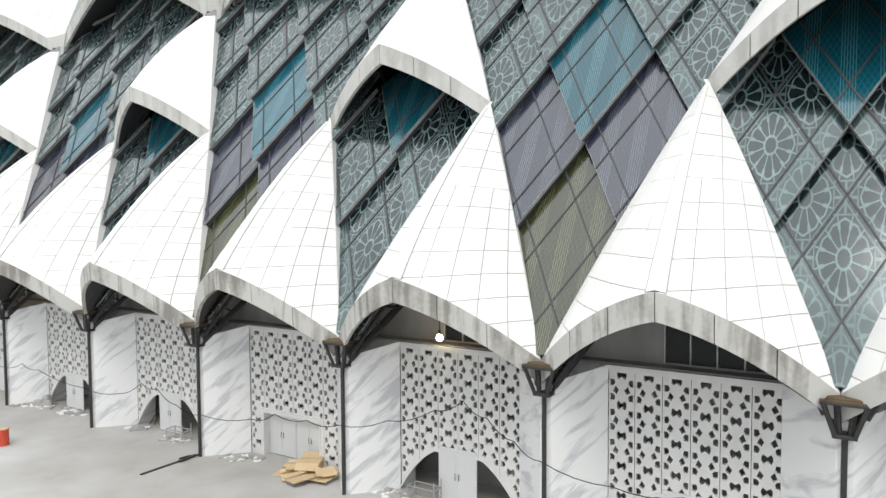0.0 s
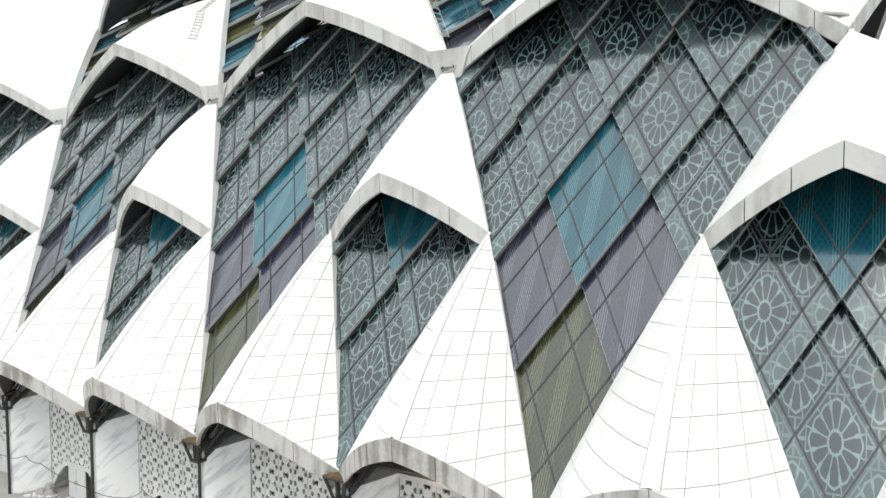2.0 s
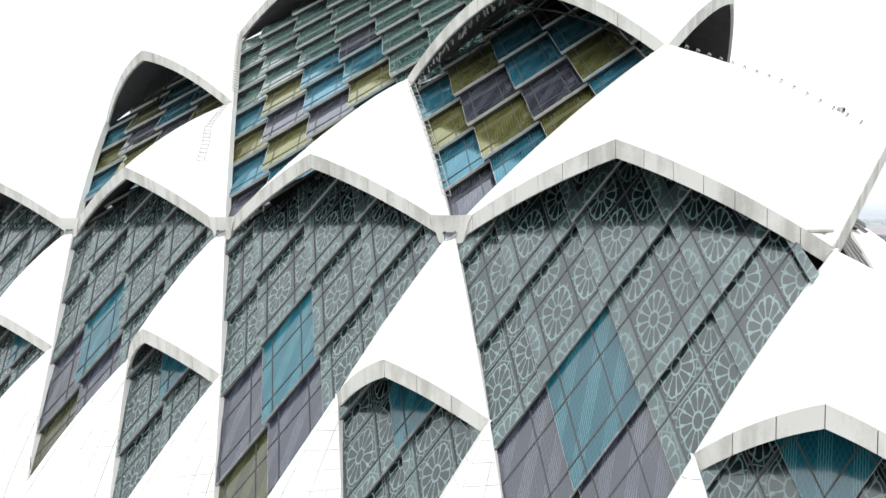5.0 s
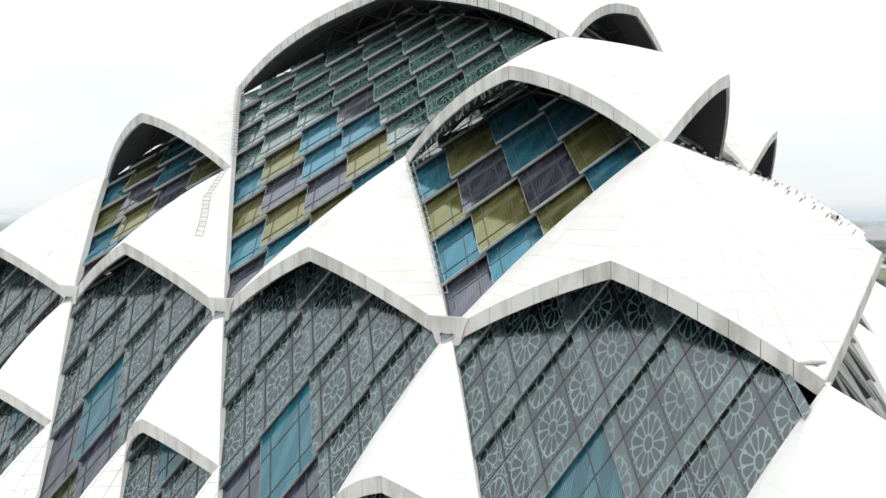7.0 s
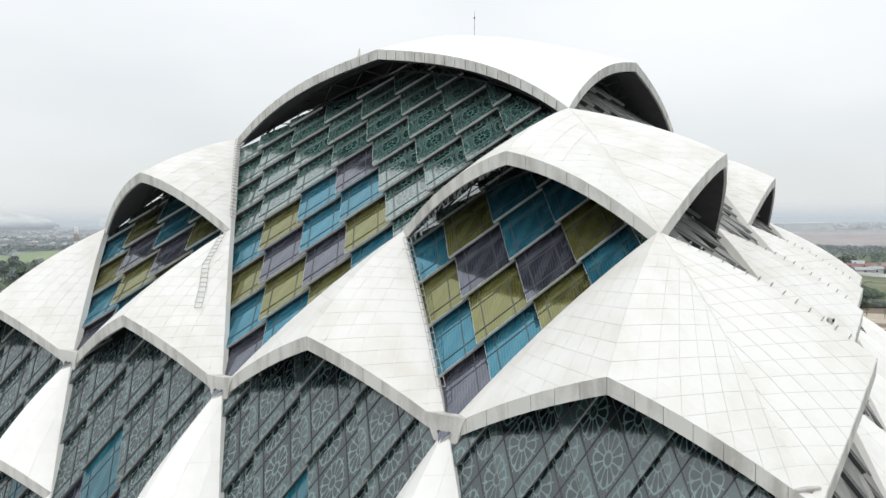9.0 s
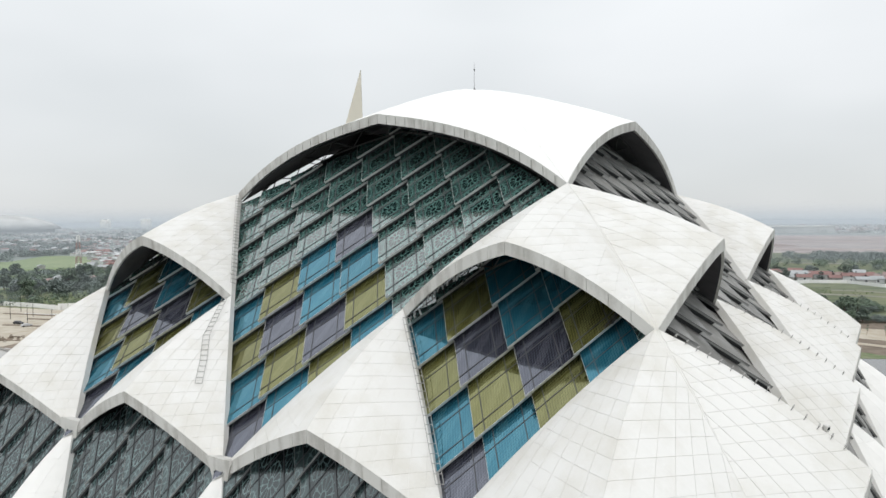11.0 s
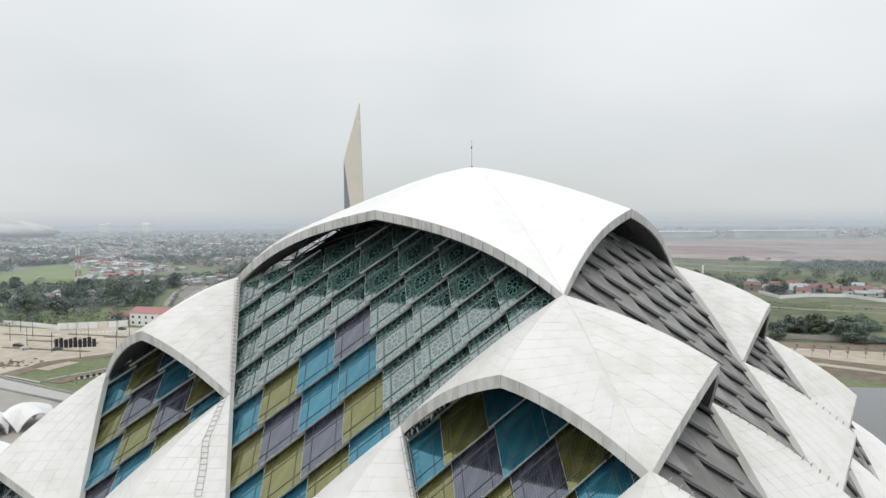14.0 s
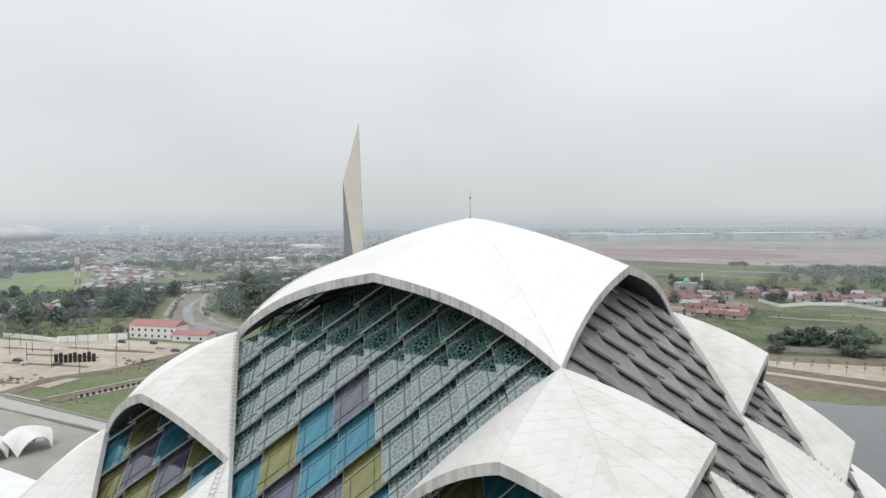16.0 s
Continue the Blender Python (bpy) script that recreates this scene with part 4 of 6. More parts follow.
for pts in ([(-330, 66.4), (-222, 52.4), (-164, 52.4), (-120, 52.4)], [(-330, 53.6), (-209, 43.6), (-159, 45.6), (-120, 43.6)]):
    wallb = Build()
    for (xa, ya), (xb, yb) in zip(pts, pts[1:]):
        wallb.box(0, -0.3, 0, math.hypot(xb - xa, yb - ya), 0.3, 0.75, pose(xa, ya, -0.6, 0, 0, math.degrees(math.atan2(yb - ya, xb - xa))))
    tagged(link("kerb", wallb.mesh("kerb"), M_CONC), "stained concrete kerb along the access road", "kerb", kind="structure")
ribbon("track", [(-60, 290), (9, 282), (49, 288), (140, 290)], 9, -0.36, M_SOIL, "narrow lane at the edge of the pasture")
ribbon("track", [(-120, 640), (-60, 600), (10, 560), (90, 545)], 3, -0.40, M_SOIL, "trodden path across the pasture")
for pts, wide in (([(-8, 400), (12, 396), (40, 400), (70, 392)], 7), ([(14, 350), (34, 352), (58, 346)], 5), ([(24, 425), (40, 428), (66, 420)], 6), ([(-100, 700), (-40, 690), (30, 700)], 12), ([(-170, 790), (-80, 770), (10, 775)], 16)):
    ribbon("track", pts, wide, -0.47, M_MUD, "worn bare patch in the pasture")
sheet("earthworks", [(-330, 1060), (-420, 1290), (-150, 1330), (-40, 1120), (-120, 1010)], -0.46, two_tone("fresh_red_earth", (0.20, 0.125, 0.11), (0.27, 0.19, 0.175), 0.03, coarse=0.01), "fresh dark red earth of the building site", "ground")
ribbon("road", [(-560, 1250), (-330, 1210), (-60, 1200), (250, 1140)], 8, -0.42, M_SAND, "pale dirt road across the earthworks")
ribbon("road", [(-340, 960), (-200, 925), (0, 890), (250, 862)], 7, -0.41, M_SAND, "pale dirt road across the earthworks")
ribbon("road", [(-620, 1380), (-300, 1330), (0, 1360), (250, 1330)], 14, -0.44, M_SAND, "pale dirt road across the earthworks")
ribbon("road", [(-420, 1180), (-180, 1060), (60, 1040), (250, 1000)], 9, -0.43, M_SAND, "pale dirt road across the earthworks")

# far tree line, and glowing see-through sheets that imitate haze and fade into the sky
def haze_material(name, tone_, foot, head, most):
    """Haze imitated by a pale glow, thickest at the foot, gone at the head (heights in metres)."""
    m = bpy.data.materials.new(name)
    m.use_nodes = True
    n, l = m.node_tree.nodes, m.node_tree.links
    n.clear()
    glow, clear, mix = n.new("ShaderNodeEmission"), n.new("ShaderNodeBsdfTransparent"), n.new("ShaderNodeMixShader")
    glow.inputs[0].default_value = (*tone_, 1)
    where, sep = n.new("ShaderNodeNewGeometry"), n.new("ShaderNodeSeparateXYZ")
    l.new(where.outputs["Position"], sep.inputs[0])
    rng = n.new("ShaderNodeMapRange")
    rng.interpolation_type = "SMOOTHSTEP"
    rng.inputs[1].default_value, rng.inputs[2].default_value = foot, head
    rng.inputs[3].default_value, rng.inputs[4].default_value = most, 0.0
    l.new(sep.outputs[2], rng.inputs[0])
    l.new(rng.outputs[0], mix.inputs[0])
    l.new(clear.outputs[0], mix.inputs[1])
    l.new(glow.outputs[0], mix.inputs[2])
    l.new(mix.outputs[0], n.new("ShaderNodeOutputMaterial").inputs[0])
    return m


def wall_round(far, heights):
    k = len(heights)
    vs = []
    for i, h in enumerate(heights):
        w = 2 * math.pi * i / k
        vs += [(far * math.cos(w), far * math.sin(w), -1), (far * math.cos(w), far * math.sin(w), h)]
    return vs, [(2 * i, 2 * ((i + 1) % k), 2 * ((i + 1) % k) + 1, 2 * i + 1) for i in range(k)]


# the tree line's pale blue-grey is haze put into its colour
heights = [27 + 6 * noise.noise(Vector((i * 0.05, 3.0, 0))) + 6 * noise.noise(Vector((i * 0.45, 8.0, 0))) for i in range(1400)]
tagged(link("backdrop", mesh_of("backdrop", *wall_round(4300, heights)), material("far_trees", (0.40, 0.43, 0.44), 1.0, vary=0.2, size=0.02, coarse=0.003, bump=0)), "far tree line with haze put into its pale colour", "backdrop", kind="structure")
# rings of glowing sheet stand in for haze, thicker further out
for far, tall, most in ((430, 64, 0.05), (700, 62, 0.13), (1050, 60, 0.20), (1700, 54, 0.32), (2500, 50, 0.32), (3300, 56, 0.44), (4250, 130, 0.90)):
    tagged(link("backdrop", mesh_of("backdrop", *wall_round(far, [tall + 2.0] * 96)), haze_material("distance", (0.492, 0.548, 0.598), 4.0, tall, most)), "glowing see-through sheet added to imitate haze over the plain", "backdrop", kind="structure")

# ---- the minaret ----
mina = thing("minaret", (-89, 88, -0.5), "tall cream blade-shaped minaret with a slanted tip", "minaret")
turn = Matrix.Translation((-89.5, 88, 0)) @ Matrix.Rotation(radians(31.5), 4, "Z")


def slab(pts, y0, y1):
    k = len(pts)
    vs = [turn @ Vector((x, y0 if len(p) == 2 else p[2], z)) for p in pts for x, z in (p[:2],)] + [turn @ Vector((p[0], y1, p[1])) for p in pts]
    return vs, [tuple(range(k)), tuple(range(2 * k - 1, k - 1, -1))] + [(i, k + i, k + (i + 1) % k, (i + 1) % k) for i in range(k)]


link("blade", mesh_of("blade", *slab([(-2.9, 74.4, -0.4), (3.6, 22.0, -0.4), (1.9, 91.4, 0.2)], 0, 1.6)), M_CREAM, mina)
link("blade", mesh_of("blade", *slab([(-2.95, 74.0, -0.35), (-3.2, -0.5, 1.6), (3.9, -0.5, 0.4), (3.6, 22.0, -0.35)], 0, 2.6)), M_SLATE, mina, "grey side facet")

# ---- the entrance bays at ground level ----
GROUND = 0.33
before = set(bpy.data.objects)
# strongly uneven grey imitates a dim interior with patches of light
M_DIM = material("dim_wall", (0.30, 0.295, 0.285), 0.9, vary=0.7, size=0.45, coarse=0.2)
M_RAW = material("raw_concrete", (0.36, 0.35, 0.335), 0.85, vary=0.25, size=0.7, coarse=0.25, streak=(1.5, 1.5, 0.4))
WALL_Y, POST_Y = -48.1, -50.0
PITCH = S


def pier_slabs():
    """Facing slabs of a pier, one for each side and a capping slab, with fine open joints."""
    half = [(0.24, -49.85), (1.9, -48.15), (1.9, -46.9)]
    ring_ = [(-x, y) for x, y in reversed(half)] + half
    tops = [7.3, 7.3, 6.75, 6.75, 7.3, 7.3]
    k, out = len(ring_), []
    for i in range(k - 1):
        (xa, ya), (xb, yb) = ring_[i], ring_[i + 1]
        d = Vector((xb - xa, yb - ya)).normalized()
        inn = Vector((-d.y, d.x)) * 0.06
        e = d * 0.004
        ring4 = [(xa + e.x, ya + e.y), (xb - e.x, yb - e.y), (xb - e.x + inn.x, yb - e.y + inn.y), (xa + e.x + inn.x, ya + e.y + inn.y)]
        hs = [tops[i], tops[i + 1], tops[i + 1], tops[i]]
        vs = [(x, y, 0) for x, y in ring4] + [(x, y, h) for (x, y), h in zip(ring4, hs)]
        out.append(mesh_of("facing_slab", vs, [(a, (a + 1) % 4, 4 + (a + 1) % 4, 4 + a) for a in range(4)] + [(4, 5, 6, 7)]))
    cap = [(x * 0.99, y + 0.02, z - 0.01) for (x, y), z in zip(ring_, tops)]
    out.append(mesh_of("capping_slab", cap + [(x, y, z - 0.05) for x, y, z in cap], [(0, 1, 4, 5), (1, 2, 3, 4), (11, 10, 7, 6), (10, 9, 8, 7)] + [(a, (a + 1) % 6, 6 + (a + 1) % 6, 6 + a) for a in range(6)]))
    return out


BOW = [(-0.19, 0.07), (-0.13, 0.175), (0, 0.07), (0.13, 0.175), (0.19, 0.07), (0.19, -0.07), (0.13, -0.175), (0, -0.07), (-0.13, -0.175), (-0.19, -0.07)]
KITE = [(-0.115, 0.0), (0.025, 0.16), (0.13, -0.075), (-0.025, -0.165)]
SIDE = [(0.06, -0.115), (0.06, 0.135), (0.18, 0.135), (0.255, 0.035), (0.215, -0.12)]


def screen_columns(door_top):
    """Six star-cut panels from the pier to the next; door_top(x): the height of the doorway."""
    out, wide, tall = [], 1.03, 1.19
    for col in range(6):
        x0 = 1.9 + col * wide
        xa, xb = x0 + 0.012, x0 + wide - 0.012
        low = [(x, max(GROUND, door_top(x))) for x in (xa, xa + wide * 0.25, xa + wide * 0.5, xa + wide * 0.75, xb)]
        steps = [(2.8, 6.8)] if door_top(2.9) == door_top(6.7) and door_top(2.0) < 0.4 else []
        for s0 in [s for pair in steps for s in pair]:
            if xa < s0 < xb:
                low = [(xa, door_top(xa) or GROUND), (s0 - 0.001, max(GROUND, door_top(s0 - 0.02))), (s0 + 0.001, max(GROUND, door_top(s0 + 0.02))), (xb, max(GROUND, door_top(xb)))]
                low[0] = (xa, max(GROUND, door_top(xa)))
        loops = [low + [(xb, 7.06), (xa, 7.06)]]
        for i in range(7):
            zc = 6.94 - i * tall
            mid = (xa + xb) / 2
            holes = [[(mid + x, zc + z) for x, z in BOW]]
            for sg in (1, -1):
                holes.append([(mid + sg * (0.215 + x), zc - tall / 2 + z) for x, z in KITE])
                for up in (1, -1):
                    holes.append([((xa if sg > 0 else xb) + sg * x, zc + up * (0.30 + z)) for x, z in SIDE])
            for h in holes:
                h = clip(h, lambda p: 7.02 - p[1])
                if len(h) > 2 and all(z > max(GROUND, door_top(x - 0.06), door_top(x + 0.06)) + 0.06 for x, z in h):
                    loops.append(h)
        bm = bmesh.new()
        rings = []
        for lp in loops:
            vs = [bm.verts.new((x, WALL_Y, z)) for x, z in lp]
            rings.append(vs)
            for a, d in zip(vs, vs[1:] + vs[:1]):
                bm.edges.new((a, d))
        bmesh.ops.triangle_fill(bm, edges=bm.edges[:], use_beauty=True, use_dissolve=False, normal=(0, -1, 0))
        back = bmesh.ops.duplicate(bm, geom=bm.faces[:])
        twin = back["vert_map"]
        for vs in rings:
            for a, d in zip(vs, vs[1:] + vs[:1]):
                bm.faces.new((a, d, twin[d], twin[a]))
        for vs in rings:
            for v in vs:
                twin[v].co.y += 0.13
        bmesh.ops.recalc_face_normals(bm, faces=bm.faces[:])
        me = bpy.data.meshes.new("screen_panel")
        bm.to_mesh(me)
        bm.free()
        out.append(me)
    return out


def arch_door(x):
    d = abs(x - 4.95)
    return 2.5 if d < 1.2 else 2.5 - (d - 1.2) * 0.5 - (d - 1.2) ** 2 * 0.32


def square_door(x):
    return 2.76 if 2.8 < x < 6.8 else 0.0


def frame_mesh(opening_kind):
    b = Build()
    b.box(1.9, WALL_Y - 0.06, 7.06, 8.1, WALL_Y + 0.2, 7.30).box(1.7, WALL_Y - 0.05, 0, 1.9, WALL_Y + 0.2, 7.30).box(8.1, WALL_Y - 0.05, 0, 8.3, WALL_Y + 0.2, 7.30)
    if opening_kind == "square":
        b.box(2.75, WALL_Y - 0.03, 2.66, 6.85, WALL_Y + 0.45, 2.86).box(2.75, WALL_Y - 0.03, 0, 2.85, WALL_Y + 0.45, 2.66).box(6.75, WALL_Y - 0.03, 0, 6.85, WALL_Y + 0.45, 2.66)
    else:
        line = [(1.9 + 6.18 * i / 20, arch_door(1.9 + 6.18 * i / 20)) for i in range(21)]
        for (xa, za), (xb, zb) in zip(line, line[1:]):
            vs = [(xa, y, za + q) for y in (WALL_Y - 0.03, WALL_Y + 0.14) for q in (-0.06, 0.07)] + [(xb, y, zb + q) for y in (WALL_Y - 0.03, WALL_Y + 0.14) for q in (-0.06, 0.07)]
            b.add(vs, [(0, 4, 5, 1), (2, 3, 7, 6), (0, 2, 6, 4), (1, 5, 7, 3), (0, 1, 3, 2), (4, 6, 7, 5)])
    return b.mesh("screen_frame")


SCREENS = {"arch": (screen_columns(arch_door), frame_mesh("arch")), "square": (screen_columns(square_door), frame_mesh("square"))}
PIER = pier_slabs()
leaf = Build().box(0, 0, 0.04, 0.98, 0.06, 2.42, chamfer=0.012).box(0.08, -0.012, 0.2, 0.90, 0.0, 2.28).mesh("door_leaf")
knob = Build().box(0.87, -0.06, 1.0, 0.89, -0.045, 1.3).box(0.87, -0.05, 1.02, 0.89, 0.0, 1.04).box(0.87, -0.05, 1.26, 0.89, 0.0, 1.28).mesh("handle")
POST = Build().tube((0, POST_Y, 0), (0, POST_Y, 6.45), 0.09, 10).tube((0, POST_Y, 0), (0, POST_Y, 0.12), 0.22, 8, 0.2).mesh("post")
CUP = Build()
for sx in (-1, 1):
    for sy in (-0.55, 0.35):
        CUP.tube((sx * 0.26, POST_Y + sy * 0.5, 6.35), (sx * 0.60, POST_Y + sy, 7.45), 0.08, 6)
CUP.box(-0.34, POST_Y - 0.32, 6.28, 0.34, POST_Y + 0.25, 6.4, chamfer=0.03).box(-0.68, POST_Y - 0.6, 7.36, 0.68, POST_Y + 0.4, 7.46, chamfer=0.03)
for w in (-0.16, 0.16):
    CUP.tube((w, POST_Y - 0.1, 6.4), (w * 1.6, POST_Y - 0.1, 7.4), 0.1, 8)
CUP = CUP.mesh("bracket")
CAP_PLATE = Build().box(-0.5, POST_Y - 0.5, 7.47, 0.5, POST_Y + 0.3, 7.58, None, 0.03).box(-0.68, POST_Y - 0.58, 7.46, 0.68, POST_Y + 0.36, 7.5).mesh("cap_plate")
M_RUSTY = material("stained_brown_plate", (0.11, 0.075, 0.04), 0.8, vary=0.6, size=2.5, coarse=0.5)
BRACE = Build()
for sx in (-1, 1):
    BRACE.tube((sx * 0.3, POST_Y + 0.2, 6.6), (sx * 2.5, POST_Y + 3.6, 10.4), 0.16, 6)
    BRACE.tube((sx * 0.55, POST_Y + 0.0, 6.9), (sx * 2.2, POST_Y + 1.4, 10.0), 0.11, 6)
    for i in range(4):
        f = 0.15 + 0.22 * i
        BRACE.tube((sx * (0.3 + 2.2 * f), POST_Y + 0.2 + 3.4 * f, 6.6 + 3.8 * f), (sx * (0.55 + 1.65 * (f + 0.1)), POST_Y + 1.4 * (f + 0.1), 6.9 + 3.1 * (f + 0.1)), 0.06, 5)
BRACE = BRACE.mesh("brace")

for k in range(-5, 6):
    m = Matrix.Translation((k * PITCH, 0, 0))
    pier = thing("marble_pier", (k * PITCH, -48.4, GROUND), "white grey-veined marble pier between entrance bays", "pier", "row of marble piers")
    for e in PIER:
        link(e.name.split(".")[0], e, M_MARBLE, pier, "", m)
    post = thing("roof_post", (k * PITCH, POST_Y, 0), "slim dark steel post carrying a roof joint", "post", "row of roof posts")
    link("post", POST, M_STEEL, post, "", m)
    link("bracket", CUP, M_STEEL, post, "rusty steel bracket", m)
    link("cap_plate", CAP_PLATE, M_RUSTY, post, "brown stained cap plate", m)
    link("brace", BRACE, M_STEEL, post, "", m)
    if k == 5:
        continue
    kind = "square" if k == 1 else "arch"
    cols, frm = SCREENS[kind]
    screen = thing("perforated_screen", (k * PITCH + 4.95, WALL_Y, 0), "white perforated screen of star-cut panels over " + ("a square doorway" if kind == "square" else "an arched doorway"), "screen", "row of entrance screens")
    for e in cols:
        link("screen_panel", e, M_SCREEN, screen, "", m)
    link("screen_frame", frm, M_SCREEN, screen, "", m)
    doors = [(3.97, 1), (5.93, -1)] if kind == "arch" else [(2.86, 1), (4.80, -1), (4.82, 1), (6.76, -1)]
    door = thing("double_door", (k * PITCH + 4.95, WALL_Y, 0), "closed pale grey double door", "door", "entrance doors")
    for x, sx in doors:
        dm = Matrix.Translation((k * PITCH + x, WALL_Y + (-0.02 if kind == "arch" else 0.40), GROUND)) @ Matrix.Diagonal((sx, 1, 1, 1))
        lf = link("door_leaf", leaf, M_DOOR, door, "", dm)
        link("handle", knob, M_STEEL, lf, "steel bar handle", dm)
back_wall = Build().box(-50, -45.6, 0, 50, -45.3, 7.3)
tagged(link("wall_entrance", back_wall.mesh("wall_entrance"), M_DIM), "wall behind the screens with patchy dim light put into its colour", "wall", kind="structure")
upper = Build().box(-50, -47.2, 7.34, 50, -46.9, 11.2).box(-50, -47.9, 7.30, 50, -45.3, 7.34)
tagged(link("wall_upper", upper.mesh("wall_upper"), M_RAW), "grey concrete wall above the screens", "wall", kind="structure")
for k in range(-5, 5):
    x0 = k * PITCH + 3.85
    win = thing("window_band", (x0 + 2, -47.3, 7.4), "dark glazed band above the screen", "window", "upper windows", "structure")
    for i in range(5):
        link("pane", Build().box(x0 + i * 0.95 + 0.04, -47.28, 7.44, x0 + i * 0.95 + 0.91, -47.22, 10.6).mesh("pane"), M_WINDOW, win)
    bars = Build()
    for i in range(6):
        bars.box(x0 + i * 0.95 - 0.02, -47.34, 7.41, x0 + i * 0.95 + 0.02, -47.22, 10.6)
    bars.box(x0, -47.34, 9.3, x0 + 4.75, -47.22, 9.36)
    link("window_frame", bars.mesh("window_frame"), M_FRAME, win)

# lamps that are lit
M_GLOW = bpy.data.materials.new("lit_bulb")
M_GLOW.use_nodes = True
M_GLOW.node_tree.nodes["Principled BSDF"].inputs["Emission Color"].default_value = (1.0, 0.76, 0.38, 1)
M_GLOW.node_tree.nodes["Principled BSDF"].inputs["Emission Strength"].default_value = 14.0


def ball(r, seg=12, rings=8):
    vs, fs = [(0, 0, r)], []
    for j in range(1, rings):
        for i in range(seg):
            a, w = math.pi * j / rings, 2 * math.pi * i / seg
            vs.append((r * math.sin(a) * math.cos(w), r * math.sin(a) * math.sin(w), r * math.cos(a)))
    vs.append((0, 0, -r))
    for i in range(seg):
        fs.append((0, 1 + i, 1 + (i + 1) % seg))
        fs.append((len(vs) - 1, 1 + (rings - 2) * seg + (i + 1) % seg, 1 + (rings - 2) * seg + i))
        for j in range(rings - 2):
            o = 1 + j * seg
            fs.append((o + i, o + seg + i, o + seg + (i + 1) % seg, o + (i + 1) % seg))
    return vs, fs


for x, y, z in ((24.1, -48.5, 7.75), (-11.3, -48.5, 9.0)):
    lamp = thing("hanging_lamp", (x, y, z), "lit warm white bulb hanging on a cord", "lamp", "lit bulbs")
    bv, bf = ball(0.15)
    link("bulb", mesh_of("bulb", [(a + x, b + y, c * 1.15 + z) for a, b, c in bv], bf, True), M_GLOW, lamp)
    link("cord", Build().tube((x, y, z + 0.17), (x, y, z + 2.4), 0.025, 5).tube((x, y, z + 0.16), (x, y, z + 0.34), 0.06, 8).mesh("cord"), M_STEEL, lamp)

def sweep(pts, r, sides=5):
    """One tube bent along points."""
    vs, fs = [], []
    for i, p in enumerate(pts):
        d = (pts[min(i + 1, len(pts) - 1)] - pts[max(i - 1, 0)]).normalized()
        q = d.to_track_quat("Z", "Y")
        vs += [p + q @ Vector((r * math.cos(2 * math.pi * k / sides), r * math.sin(2 * math.pi * k / sides), 0)) for k in range(sides)]
    for i in range(len(pts) - 1):
        fs += [(i * sides + k, i * sides + (k + 1) % sides, (i + 1) * sides + (k + 1) % sides, (i + 1) * sides + k) for k in range(sides)]
    return vs, fs


# ---- loose things on the forecourt ----
M_CARD = material("cardboard", (0.60, 0.45, 0.27), 0.9, vary=0.18, size=1.5, piece=0.6)
M_RUNG = material("galvanised_rung", (0.33, 0.32, 0.305), 0.55, metal=0.0, vary=0.2, size=3)
M_DRUM = material("red_drum", (0.50, 0.06, 0.03), 0.5, vary=0.3, size=4)
M_RUST = material("rusty_red", (0.28, 0.09, 0.06), 0.8, vary=0.3, size=4)
rnd = random.Random(7)
for i, (x, y, a, w, h) in enumerate(((15.9, -49.3, 15, 1.7, 1.0), (16.5, -49.6, 50, 1.5, 0.9), (17.6, -49.4, 5, 1.7, 0.9), (17.2, -50.1, 75, 1.2, 0.8), (16.2, -49.0, 35, 1.4, 0.9), (18.0, -49.0, 140, 1.0, 0.7))):
    m = pose(x, y, GROUND + 0.03 + 0.07 * i, rnd.uniform(-5, 5), rnd.uniform(-5, 5), a)
    sh = Build().box(-w / 2, -h / 2, 0, w / 2, h / 2, 0.035, m).box(-w / 2, h / 2, 0, w / 2, h / 2 + 0.3, 0.03, m @ pose(0, 0, 0, 12))
    tagged(link("cardboard_sheet", sh.mesh("cardboard_sheet"), M_CARD), "flattened brown cardboard sheet lying on the concrete", "cardboard", "pile of cardboard")
BX = pose(16.6, -48.75, GROUND, 0, 0, 25)
box_up = Build().box(-0.55, -0.4, 0, 0.55, 0.4, 0.6, BX, 0.02).box(-0.57, 0.0, 0, 0.57, 0.42, 0.025, BX @ pose(0, 0.38, 0.6, 24)).box(-0.57, -0.45, 0, 0.57, 0.0, 0.025, BX @ pose(0, -0.38, 0.6, 30))
tagged(link("cardboard_box", box_up.mesh("cardboard_box"), M_CARD), "open brown cardboard box beside the doorway", "box")
drum = thing("oil_drum", (-1.27, -54.43, GROUND), "dented red steel drum on the concrete", "drum")
DX, DY = -1.27, -54.43
d = Build().tube((DX, DY, GROUND), (DX, DY, GROUND + 0.92), 0.29, 20)
for z in (0.02, 0.31, 0.61, 0.88):
    d.tube((DX, DY, GROUND + z), (DX, DY, GROUND + z + 0.04), 0.312, 20)
link("barrel", d.mesh("barrel"), M_DRUM, drum)
link("lid", Build().tube((DX, DY, GROUND + 0.915), (DX, DY, GROUND + 0.935), 0.27, 20).tube((DX + 0.15, DY, GROUND + 0.93), (DX + 0.15, DY, GROUND + 0.97), 0.05, 8).mesh("lid"), M_CARD, drum, "pale scuffed lid")
plank = Build().box(-1.75, -0.07, 0, 1.75, 0.08, 0.05, pose(9.6, -51.55, GROUND + 0.004, 0, 0, 88)).box(-0.5, -0.16, 0.05, 0.6, 0.02, 0.11, pose(9.66, -50.7, GROUND + 0.004, 0, 0, 94)).box(-0.3, 0.1, 0, 0.35, 0.2, 0.06, pose(9.5, -50.6, GROUND + 0.004, 0, 0, 80))
